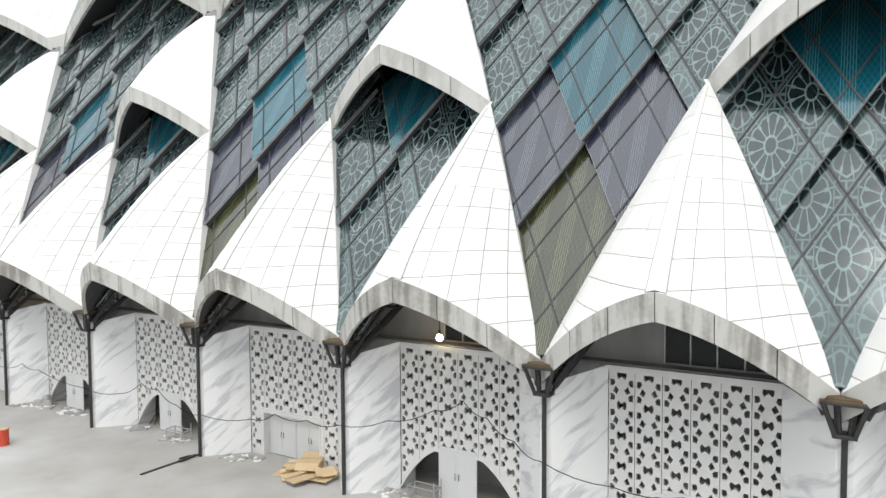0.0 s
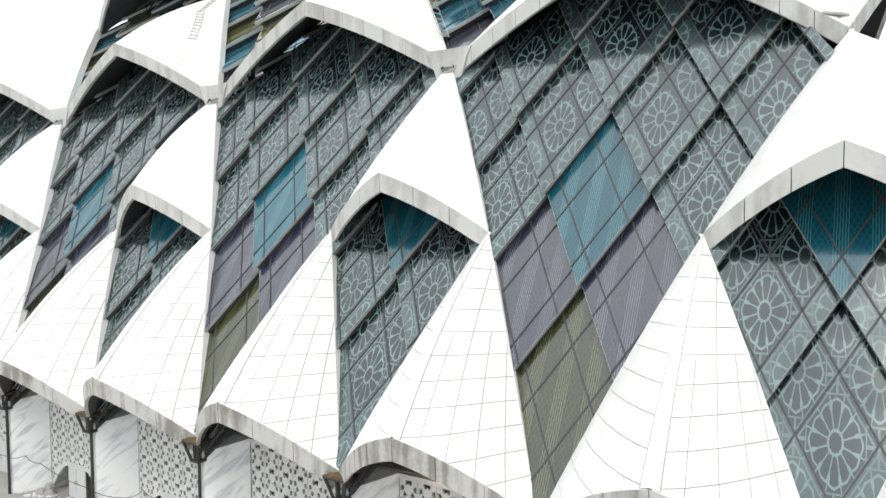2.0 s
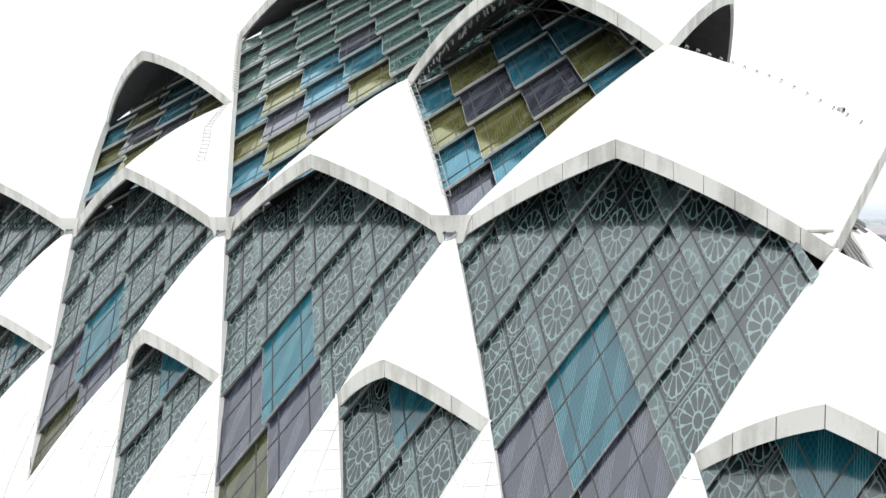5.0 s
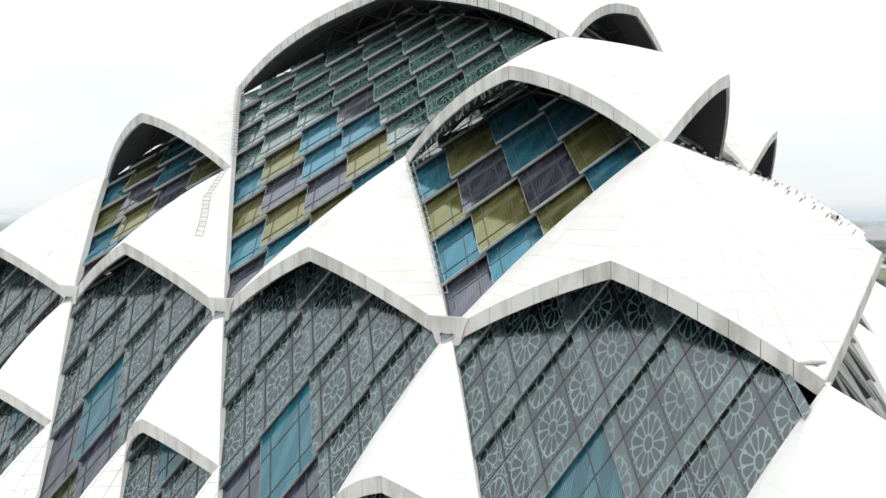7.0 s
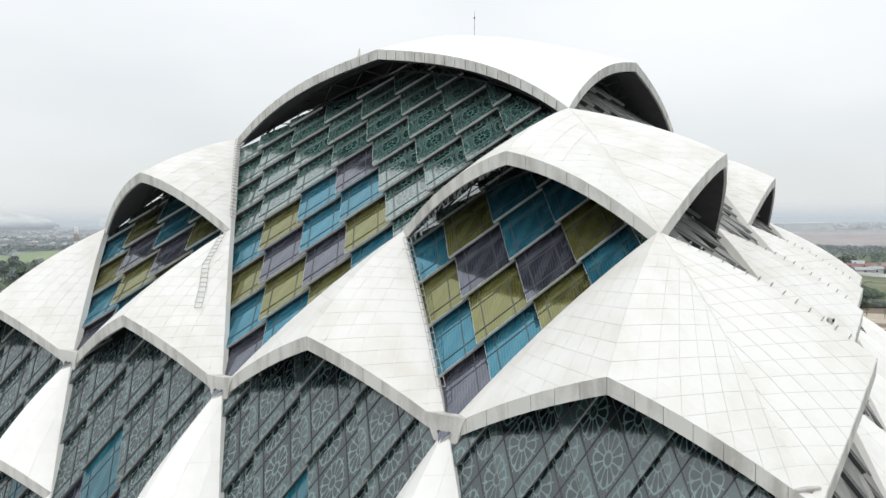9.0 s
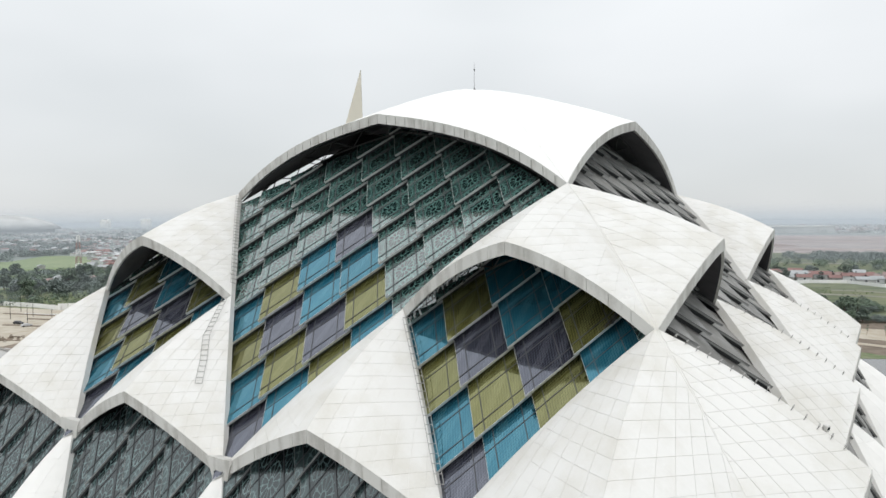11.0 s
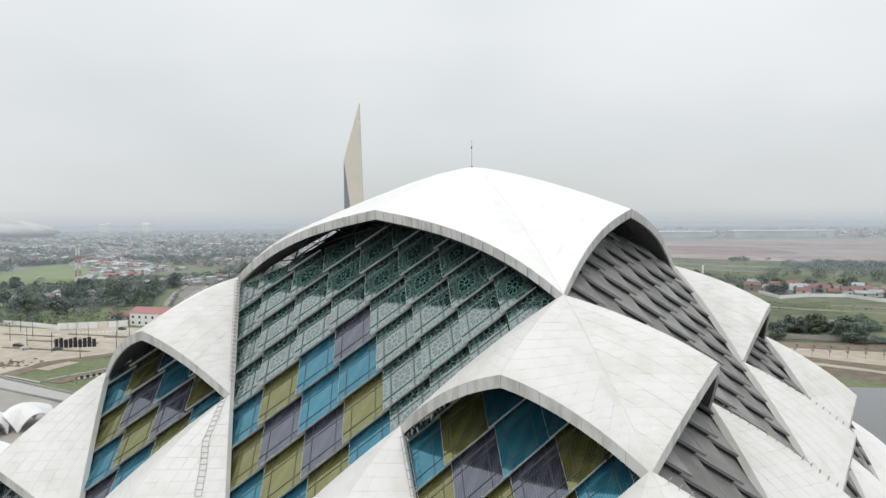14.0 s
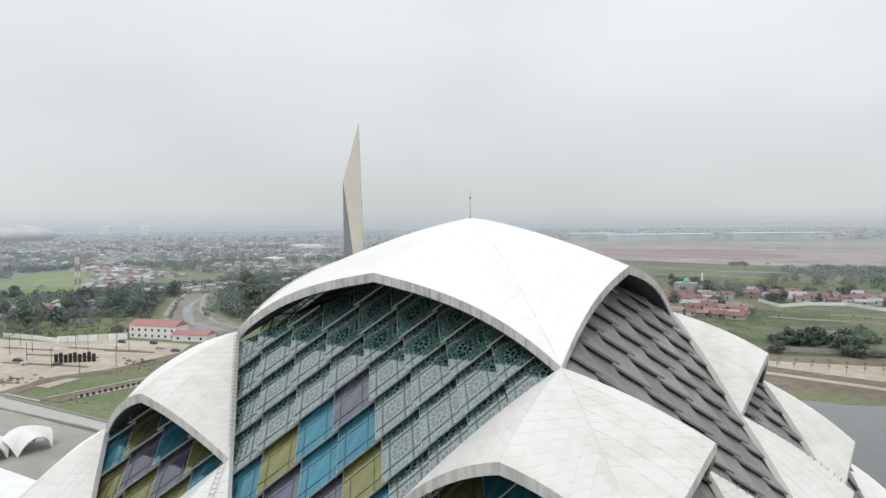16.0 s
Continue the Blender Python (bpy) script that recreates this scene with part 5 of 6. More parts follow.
tagged(link("plank", plank.mesh("plank"), M_STEEL), "dark wet plank lying on the concrete", "plank")
heaps = [(-7.6, -48.75, 0.8, 22), (-4.4, -48.8, 0.7, 10), (6.3, -48.9, 0.6, 14), (12.2, -48.9, 0.5, 8), (11.7, -49.3, 0.35, 12), (22.2, -49.0, 0.5, 16), (-9.0, -49.2, 0.5, 16), (2.8, -48.7, 0.4, 6), (26.4, -48.7, 0.5, 8)]
for mat, tall, label in ((M_RAW, 0.35, "broken grey concrete rubble along the doorways"), (M_WHITE, 0.22, "pale plaster offcuts scattered by the doorways")):
    rub = Build()
    for hx, hy, wide, count in heaps:
        for i in range(count):
            x, y, r = hx + rnd.gauss(0, wide), hy + rnd.gauss(0, 0.22), rnd.uniform(0.05, 0.26)
            rub.box(-r, -r * rnd.uniform(0.4, 0.9), 0, r, r * 0.6, r * tall * rnd.uniform(0.6, 2.2), pose(x, y, GROUND, rnd.uniform(-12, 12), rnd.uniform(-12, 12), rnd.uniform(0, 180)), r * 0.06)
    tagged(link("rubble", rub.mesh("rubble"), mat), label, "rubble", kind="stuff")
for i, (x, y, a, w) in enumerate(((-7.9, -48.9, 12, 0.8), (-7.2, -48.7, 30, 0.7), (-7.6, -48.5, 5, 0.6))):
    tagged(link("plaster_sack", Build().box(-w / 2, -0.25, 0, w / 2, 0.25, 0.3, pose(x, y, GROUND + 0.28 * (i == 2), 0, 4, a), 0.09).box(-w / 2 + 0.05, -0.2, 0.28, w / 2 - 0.05, 0.2, 0.4, pose(x, y, GROUND + 0.28 * (i == 2), 0, -5, a), 0.08).mesh("plaster_sack"), M_RAW), "grey dusty sack slumped by a doorway", "sack", "sacks")
poles = thing("pole_bundle", (2.9, -47.6, GROUND), "wooden poles leaning inside a doorway", "poles")
for i in range(5):
    link("pole", Build().tube((2.5 + 0.35 * i, -47.8 + 0.1 * i, GROUND), (2.9 + 0.3 * i, -46.8, GROUND + 1.5 - 0.1 * i), 0.04, 5).mesh("pole"), M_BARK, poles)
for x, y in ((5.9, -49.1), (22.6, -48.9)):
    fr = Build()
    for a, b in (((0, 0), (1.4, 0)), ((1.4, 0), (1.4, 0.6)), ((1.4, 0.6), (0, 0.6)), ((0, 0.6), (0, 0))):
        for z in (0.06, 0.62):
            fr.tube((x + a[0], y + a[1], GROUND + z), (x + b[0], y + b[1], GROUND + z), 0.028, 6)
        fr.tube((x + a[0], y + a[1], GROUND), (x + a[0], y + a[1], GROUND + (1.0 if a[0] else 0.65)), 0.028, 6)
    tagged(link("metal_frame", fr.mesh("metal_frame"), M_RUNG), "grey steel tube frame standing beside a door", "frame", "tube frames")
line = [(-22, 3.4), (-10, 3.0), (-7.5, 3.5), (-5.6, 3.3), (-0.5, 2.75), (3.0, 2.85), (5.2, 3.75), (6.6, 3.6), (8.2, 2.9), (10.2, 2.65), (14, 3.0), (15.6, 3.5), (17.7, 3.5), (19.6, 3.57), (22.4, 4.2), (24.8, 5.0), (26.2, 5.6), (27.3, 5.05), (28.5, 4.3), (29.6, 3.72), (32.4, 3.3), (34.9, 3.42), (44, 3.2)]
run = []
for (xa, za), (xb, zb) in zip(line, line[1:]):
    run += [Vector((xa + (xb - xa) * i / 4, -50.13, za + (zb - za) * i / 4 - 0.18 * i / 4 * (1 - i / 4) * 4)) for i in range(4)]
tagged(link("power_cable", mesh_of("power_cable", *sweep(run, 0.02)), M_STEEL), "black cable strung loosely along the posts", "cable")

# the whole entrance front stands on the raised forecourt
for ob in [o for o in bpy.data.objects if o not in before and o.parent is None]:
    ob.location += Vector((0.14, 0.0, 0.24))

# ---- ladders and step rungs on the shells ----


def ladder(k, n, u0, path, rails=True, step=0.55, wide=0.55, lift=0.18):
    """Rungs, with or without rails, over a shell along (t, w) points."""
    T, m = CORNERS.get((n, u0 / 3), TIERS[n]), face(k) @ Matrix.Translation((u0 * S, 0, 0))
    pts = [m @ (shell_at(T, t, w) + lift * shell_normal(T, t, w)) for t, w in path]
    nrm = [m.to_3x3() @ shell_normal(T, t, w) for t, w in path]
    root = thing("roof_ladder" if rails else "step_rungs", pts[0], "pale galvanised ladder fixed on the white shell" if rails else "row of small galvanised step rungs on the shell", "ladder", "ladders on the shells")
    sides = [[], []]
    last = None
    for i in range(len(pts) - 1):
        a, b = pts[i], pts[i + 1]
        cnt = max(1, round((b - a).length / step))
        ax = (b - a).normalized().cross(nrm[i]).normalized() * wide / 2
        for j in range(cnt):
            p = a.lerp(b, j / cnt)
            r = Build().tube(p - ax, p + ax, 0.03, 5)
            if not rails:
                r.tube(p - ax, p + ax, 0.045, 5).tube(p - ax, p - ax - nrm[i] * lift, 0.025, 5).tube(p + ax, p + ax - nrm[i] * lift, 0.025, 5)
            link("rung", r.mesh("rung"), M_RUNG, root)
            sides[0].append(p - ax)
            sides[1].append(p + ax)
    if rails:
        for line_ in sides:
            link("rail", mesh_of("rail", *sweep(line_, 0.022)), M_RUNG, root)


ladder(0, 2, -2.0, [(0.08, 0.0), (0.35, 0.0), (0.62, 0.0), (0.96, 0.0)], lift=0.4)
ladder(0, 3, -1.0, [(0.0, 0.05), (0.19, 0.25), (0.35, 0.325), (0.49, 0.49)])
ladder(0, 3, 1.0, [(0.08, 0.0), (0.3, 0.0), (0.6, 0.0), (0.9, 0.0)], step=0.7, lift=0.3)
ladder(1, 3, -3.0, [(0.0, 0.08), (0.0, 0.5), (0.0, 0.93)], rails=False, step=0.80, wide=0.55, lift=0.22)
ladder(1, 3, -1.0, [(0.0, 0.08), (0.0, 0.5), (0.0, 0.93)], rails=False, step=0.80, wide=0.55, lift=0.22)
ladder(1, 3, 1.0, [(0.0, 0.08), (0.0, 0.5), (0.0, 0.93)], rails=False, step=0.80, wide=0.55, lift=0.22)
at_box = pose(38.75, -39.0, 27.85, 0, 0, 45)
vent = thing("vent_box", at_box.translation, "small rust-stained grey vent box at the corner of a shell", "vent")
link("body", Build().box(-0.6, -0.38, -0.5, 0.6, 0.38, 0.42, at_box, 0.05).mesh("body"), M_RAW, vent)
link("lid", Build().box(-0.68, -0.45, 0.40, 0.68, 0.45, 0.52, at_box, 0.02).mesh("lid"), M_FASCIA, vent, "stained sheet metal lid")
for i in range(3):
    link("louvre", Build().box(-0.5, -0.42, -0.1 + 0.16 * i, 0.5, -0.38, -0.02 + 0.16 * i, at_box).mesh("louvre"), M_RUST, vent, "rusty louvre blade")

spot = face(1) @ Matrix.Translation((-3.0 * S, 0, 0))
T = CORNERS[(3, -1)]
at_light = Matrix.Translation(spot @ (shell_at(T, 0.03, 0.77) + 0.02 * shell_normal(T, 0.03, 0.77))) @ pose(0, 0, 0, 0, 0, 60)
light = thing("floodlight", at_light.translation, "small grey floodlight bolted on the shell's ridge", "floodlight")
link("bracket", Build().box(-0.22, -0.05, 0.0, -0.18, 0.05, 0.34, at_light).box(0.18, -0.05, 0.0, 0.22, 0.05, 0.34, at_light).box(-0.22, -0.08, 0.0, 0.22, 0.08, 0.04, at_light).mesh("bracket"), M_RUNG, light)
link("housing", Build().box(-0.17, -0.16, 0.12, 0.17, 0.14, 0.46, at_light @ pose(0, 0, 0, 12), 0.04).mesh("housing"), M_FASCIA, light)
link("lens", Build().box(-0.10, -0.175, 0.20, 0.10, -0.162, 0.38, at_light @ pose(0, 0, 0, 12)).mesh("lens"), M_WINDOW, light, "dark glass lens")

# ---- steel trusses under the arches ----
def truss_meshes(curve, deep, count):
    pts = [curve(i / count) for i in range(count + 1)]
    up = [p + Vector((0, 3.2, 0.75)) for p in pts]
    lo = [p + Vector((0, 4.2, 0.9 - deep)) for p in pts]
    web = [Build().tube(up[i], lo[i + 1], 0.055, 4) if i % 2 else Build().tube(lo[i], up[i + 1], 0.055, 4) for i in range(count)]
    return [mesh_of("chord", *sweep(up, 0.09)), mesh_of("chord", *sweep(lo, 0.09))], [w.mesh("web_bar") for w in web]


def hang_truss(meshes, m, label):
    root = thing("arch_truss", m @ meshes[0][0].vertices[0].co, label, "truss", "trusses under the arches")
    for me in meshes[0]:
        link("chord", me, M_STEEL, root, "", m)
    for me in meshes[1]:
        link("web_bar", me, M_STEEL, root, "", m)


for n in (2, 3):
    T = TIERS[n]
    made = truss_meshes(lambda x, T=T: shell_at(T, (2 * x - 1) * 0.97, 1) - Vector((0, 0, DEEP * S)), 1.1, 12)
    for k in (0, 1):
        for u0 in T["at"]:
            for sign in (1, -1):
                hang_truss(made, face(k) @ Matrix.Translation((u0 * sign * S, 0, 0)), "dark steel truss under the arch of a shell")
made = truss_meshes(lambda x: Vector(((4 * x - 2) * 0.97 * S, -2.0 * S, (crown_at((4 * x - 2) * 0.97, 2.0) - DEEP) * S)), 1.3, 18)
for k in (0, 1, 3):
    hang_truss(made, face(k), "dark steel truss under the arch of the crown")

# torn lining that hangs under two of the arches
rnd = random.Random(31)
for n, k, u0, t0, t1, count in ((2, 0, 2, -0.95, -0.15, 55), (3, 0, 1, -0.95, -0.6, 16)):
    T, m, rag = TIERS[n], face(k) @ Matrix.Translation((u0 * S, 0, 0)), Build()
    for i in range(count):
        t = t0 + (t1 - t0) * i / count
        p = shell_at(T, t, rnd.uniform(0.74, 0.88)) + Vector((rnd.gauss(0, 0.15), 0.16, -DEEP * S - rnd.uniform(0.0, 0.3)))
        w, h = rnd.uniform(0.025, 0.08), rnd.uniform(0.1, 0.55)
        q = m @ Matrix.Translation(p) @ pose(0, 0, 0, rnd.uniform(-15, 15), rnd.uniform(-22, 22), rnd.uniform(0, 90))
        rag.box(-w, -0.012, -h, w, 0.012, 0.05, q)
    tagged(link("torn_lining", rag.mesh("torn_lining"), M_RIM), "torn pale lining strips hanging under an arch", "lining", kind="stuff")

# ---- surroundings ----
def leaf_cloud(rnd, blobs, count, size):
    """Many small leaf clumps spread through uneven blobs (x, y, z, r)."""
    vs, fs = [], []
    total = sum(b[3] ** 2 for b in blobs)
    for x, y, z, r in blobs:
        for _ in range(max(4, int(count * r * r / total))):
            d = Vector((rnd.gauss(0, 1), rnd.gauss(0, 1), rnd.gauss(0, 1))).normalized() * r * rnd.uniform(0.55, 1.08) ** 0.7
            c = Vector((x, y, z)) + Vector((d.x, d.y, d.z * 0.8))
            a = Vector((rnd.gauss(0, 1), rnd.gauss(0, 1), abs(rnd.gauss(0, 1)) + 0.7)).normalized()
            b = a.orthogonal().normalized()
            e, s2 = a.cross(b), size * rnd.uniform(0.6, 1.3)
            o = len(vs)
            vs += [c - b * s2, c + e * s2 * 0.6 + a * s2 * 0.2, c + b * s2, c - e * s2 * 0.6 + a * s2 * 0.2]
            fs.append((o, o + 1, o + 2, o + 3))
    return vs, fs


def make_tree(seed, high, spread, leafs, label):
    r = random.Random(seed)
    root = thing("tree", (0, 0, 0), label, "tree", "trees of the plain")
    b = Build().tube((0, 0, 0), (0.1, 0, high * 0.3), high * 0.028, 7, high * 0.02).tube((0.1, 0, high * 0.3), (0.15, 0.1, high * 0.62), high * 0.02, 6, high * 0.009)
    blobs = []
    for i in range(7):
        w = i * 0.9 + r.uniform(-0.3, 0.3)
        q = (spread * r.uniform(0.35, 0.6) * math.cos(w), spread * r.uniform(0.35, 0.6) * math.sin(w), high * r.uniform(0.34, 0.78))
        b.tube((0.1, 0, high * r.uniform(0.28, 0.45)), q, high * 0.011, 5, high * 0.004)
        blobs.append((*q, spread * r.uniform(0.28, 0.48)))
    blobs.append((0, 0, high * 0.82, spread * 0.42))
    link("trunk", b.mesh("trunk"), M_BARK, root)
    link("crown", mesh_of("crown", *leaf_cloud(r, blobs, 1100, spread * 0.11)), leafs, root)
    return root


TREES = [make_tree(1, 11, 5.5, M_LEAF[0], "dark green broad-crowned tree"), make_tree(2, 14, 6, M_LEAF[1], "tall green tree with an uneven crown"),
         make_tree(3, 9, 6.5, M_LEAF[2], "low dark bushy tree"), make_tree(4, 7, 4.5, M_LEAF[1], "small green shrub tree")]
def near_canal(x, y):
    return any(abs((x - xa) * (yb - ya) - (y - ya) * (xb - xa)) / math.hypot(xb - xa, yb - ya) < 22 and min(xa, xb) - 14 < x < max(xa, xb) + 14
               for (xa, ya), (xb, yb) in (((-262, 195), (-324, 210)), ((-324, 210), (-365, 240)), ((-365, 240), (-440, 305))))


rnd = random.Random(11)
spots = [(-445, 165), (-416, 164), (-430, 190), (-466, 230), (-400, 206), (-386, 213), (-403, 242), (-446, 288), (-563, 228), (-387, 160), (-345, 285), (-395, 335), (-335, 300), (-278, 253), (-275, 236), (-480, 395), (-430, 380), (-310, 270), (-365, 310), (-260, 225)]
for x, y in spots:
    for _ in range(5):
        q = rnd.uniform(0.7, 1.25)
        px, py = x + rnd.gauss(0, 9), y + rnd.gauss(0, 9)
        if near_canal(px, py):
            continue
        copy_thing(rnd.choice(TREES), pose(px, py, -0.5, 0, 0, rnd.uniform(0, 360)) @ Matrix.Diagonal((q, q, q, 1)))
bush = [(8 + i * 2.6, 304 + 7 * math.sin(i * 1.9)) for i in range(13)] + [(7, 272), (9, 275), (38, 279), (41, 281), (36, 282)]
village = [(rnd.uniform(-75, 70), rnd.uniform(480, 560)) for _ in range(16)] + [(rnd.uniform(-75, -25), rnd.uniform(410, 440)) for _ in range(5)] + [(rnd.uniform(-120, -80), rnd.uniform(540, 620)) for _ in range(8)]
for spots_, lo_, hi_ in ((bush, 0.42, 0.75), (village, 0.5, 0.95)):
    for x, y in spots_:
        q = rnd.uniform(lo_, hi_)
        copy_thing(rnd.choice(TREES), pose(x + rnd.gauss(0, 1), y + rnd.gauss(0, 2), -0.5, 0, 0, rnd.uniform(0, 360)) @ Matrix.Diagonal((q * 1.15, q * 1.15, q, 1)))
for i, (x, y) in enumerate(((-432, 205), (-415, 186), (-470, 262), (-300, 300))):
    TREES[i].location = (x, y, -0.5)

woods = ([], []), ([], [])
rnd = random.Random(5)


def wood(x, y, r):
    """One clump of the woods, finer where it stands nearer, in one of two greens."""
    near = math.hypot(x, y) < 720
    blobs = [(x + rnd.gauss(0, r * 0.5), y + rnd.gauss(0, r * 0.5), r * rnd.uniform(0.3, 0.7), r * rnd.uniform(0.5, 0.8)) for _ in range(3)]
    v, f = leaf_cloud(rnd, blobs, 190 if near else 70, r * (0.115 if near else 0.19))
    vs, fs = woods[near and noise.noise(Vector((x * 0.025, y * 0.025, 9.0))) > 0.02]
    o = len(vs)
    vs.extend(v)
    fs.extend(tuple(i + o for i in q) for q in f)


def sector(near, far, left, right):
    """A place on the plain between two distances from the crown and two bearings (degrees to the left of +y)."""
    d, a = near * (far / near) ** rnd.random(), radians(rnd.uniform(left, right))
    return 42 - d * math.sin(a), -75 + d * math.cos(a)


for _ in range(2700):
    x, y = sector(620, 2600, 33, 67)
    inside = -880 < x < -515 and 200 < y < 490 and y > 0.62 * (-x) - 160
    if noise.noise(Vector((x * 0.006, y * 0.006, 2.0))) < 0.12 and not inside:
        wood(x, y, rnd.uniform(4, 8))
def thicket(count, corners, lo, hi):
    """Woods spread over a four-cornered plot."""
    A, B, C, D = [Vector(p) for p in corners]
    made = 0
    while made < count:
        p = A.lerp(B, (s := rnd.random())).lerp(D.lerp(C, s), rnd.random())
        made += 1
        if not near_canal(p.x, p.y) and math.hypot(p.x + 454, p.y - 200) > 24 and noise.noise(Vector((p.x * 0.02, p.y * 0.02, 5.0))) > -0.25:
            wood(p.x, p.y, rnd.uniform(lo, hi))


thicket(330, [(-438, 160), (-352, 215), (-520, 350), (-555, 225)], 3.5, 6.5)
thicket(260, [(-340, 248), (-250, 225), (-420, 520), (-590, 480)], 4, 7)
thicket(320, [(-860, 362), (-880, 496), (-1170, 640), (-1170, 515)], 4, 7)
thicket(200, [(-900, 690), (-1010, 845), (-820, 860), (-700, 640)], 4, 7)
thicket(150, [(-345, 255), (-300, 232), (-450, 380), (-500, 400)], 3.5, 6.0)
thicket(110, [(-360, 205), (-390, 215), (-490, 320), (-450, 300)], 3.0, 5.5)
thicket(60, [(-425, 135), (-380, 130), (-352, 190), (-438, 158)], 1.2, 2.2)
thicket(260, [(6, 296), (50, 322), (44, 362), (0, 312)], 1.3, 3.2)
thicket(60, [(34, 279), (90, 284), (90, 293), (34, 291)], 1.2, 2.6)
for i in range(70):
    s, side = rnd.random(), rnd.choice((-1, 1))
    x, y = (-324 - 110 * s, 210 + 96 * s)
    wood(x + side * rnd.uniform(9, 15) * 0.65, y + side * rnd.uniform(9, 15) * 0.75, rnd.uniform(0.7, 1.6))
thicket(50, [(-105, 860), (-58, 880), (-58, 905), (-105, 885)], 3, 5)
thicket(170, [(-34, 765), (60, 712), (80, 860), (0, 866)], 2.5, 5.5)
thicket(50, [(-70, 490), (-15, 505), (-20, 535), (-80, 525)], 2.5, 4.5)
thicket(60, [(-16, 485), (60, 520), (60, 560), (-10, 540)], 2.0, 4.0)
for _ in range(130):
    wood(*sector(560, 1000, 20, 48), rnd.uniform(4, 7))
for _ in range(60):
    p = sector(420, 520, 46, 66)
    if not near_canal(*p):
        wood(*p, rnd.uniform(3, 5))
for _ in range(70):
    wood(rnd.uniform(-40, 60), rnd.uniform(600, 850), rnd.uniform(3, 6))
for _ in range(25):
    wood(rnd.uniform(-100, -15), rnd.uniform(500, 600), rnd.uniform(3, 5))
for _ in range(150):
    wood(*sector(1900, 3200, -4, 36), rnd.uniform(5, 9))
for (vs, fs), mat, label in zip(woods, (M_LEAF[2], M_LEAF[1]), ("scattered grey-green woods across the plain", "scattered fresh green woods across the plain")):
    tagged(link("woodland", mesh_of("woodland", vs, fs), mat), label, "trees", kind="stuff")

tuft_v, tuft_f = [], []
for count, corners, size in ((450, [(-40, 300), (140, 296), (140, 470), (-60, 440)], 0.8), (500, [(-120, 560), (120, 540), (140, 840), (-200, 860)], 1.4), (700, [(-232, 62), (-150, 60), (-160, 112), (-226, 128)], 0.5), (500, [(-430, 125), (-330, 128), (-300, 200), (-440, 160)], 0.8)):
    A, B, C, D = [Vector(p) for p in corners]
    for _ in range(count):
        p = A.lerp(B, (s := rnd.random())).lerp(D.lerp(C, s), rnd.random())
        if noise.noise(Vector((p.x * 0.03, p.y * 0.03, 7.0))) < -0.05:
            continue
        v, f = leaf_cloud(rnd, [(p.x, p.y, -0.35, size * rnd.uniform(0.4, 1.0))], 7, size * 0.5)
        o = len(tuft_v)
        tuft_v.extend(v)
        tuft_f.extend(tuple(i + o for i in q) for q in f)
tagged(link("shrubs", mesh_of("shrubs", tuft_v, tuft_f), material("tuft_green", (0.125, 0.18, 0.075), 0.9, vary=0.5, size=0.3, coarse=0.05, bump=0)), "low green shrubs and grass tufts", "shrubs", kind="stuff")

town = {0: Build(), 1: Build(), 2: Build(), 3: Build(), 4: Build()}


def house_into(wall, roof, x, y, a, w, d, h, rise):
    m = pose(x, y, -0.6, 0, 0, a)
    wall.box(-w / 2, -d / 2, 0, w / 2, d / 2, h, m)
    vs = [(-w / 2 - 0.4, -d / 2 - 0.5, h), (w / 2 + 0.4, -d / 2 - 0.5, h), (w / 2 + 0.4, d / 2 + 0.5, h), (-w / 2 - 0.4, d / 2 + 0.5, h), (-w / 2 - 0.4, 0, h + rise), (w / 2 + 0.4, 0, h + rise)]
    roof.add([m @ Vector(v) for v in vs], [(0, 1, 5, 4), (2, 3, 4, 5), (1, 2, 5), (3, 0, 4), (3, 2, 1, 0)])


for _ in range(1600):
    x, y = sector(640, 2500, 33, 67)
    if noise.noise(Vector((x * 0.006, y * 0.006, 2.0))) < -0.05:
        continue
    if -900 < x < -500 and 190 < y < 490 and not rnd.random() < 0.05:
        continue
    house_into(town[rnd.choice((0, 0, 1))], town[rnd.choice((2, 3, 4, 4, 4))], x, y, rnd.uniform(0, 180), rnd.uniform(5, 9), rnd.uniform(4, 7), rnd.uniform(2.8, 5.5), rnd.uniform(1.0, 1.9))
for _ in range(3600):
    x, y = sector(1150, 3700, 33, 69)
    if noise.noise(Vector((x * 0.004, y * 0.004, 2.0))) < -0.12:
        continue
    house_into(town[rnd.choice((0, 1, 1))], town[rnd.choice((1, 1, 1, 2, 3, 4, 4))], x, y, rnd.uniform(0, 180), rnd.uniform(5, 11), rnd.uniform(4, 8), rnd.uniform(2.8, 5.0), rnd.uniform(0.5, 1.6))
for _ in range(120):
    u, v = rnd.random(), rnd.random()
    x, y = -620 - 260 * u + rnd.gauss(0, 12), 360 + 130 * u + 70 * (v - 0.3)
    house_into(town[rnd.choice((0, 1, 1))], town[rnd.choice((1, 1, 2, 3, 4, 4))], x, y, rnd.uniform(0, 180), rnd.uniform(5, 9), rnd.uniform(4, 7), rnd.uniform(2.8, 4.5), rnd.uniform(0.8, 1.8))
for _ in range(1500):
    x, y = sector(2050, 3700, -6, 36)
    house_into(town[rnd.choice((0, 1))], town[rnd.choice((1, 1, 1, 4, 4, 3))], x, y, rnd.uniform(0, 180), rnd.uniform(6, 14), rnd.uniform(5, 9), rnd.uniform(3, 7), rnd.uniform(0.8, 2.0))
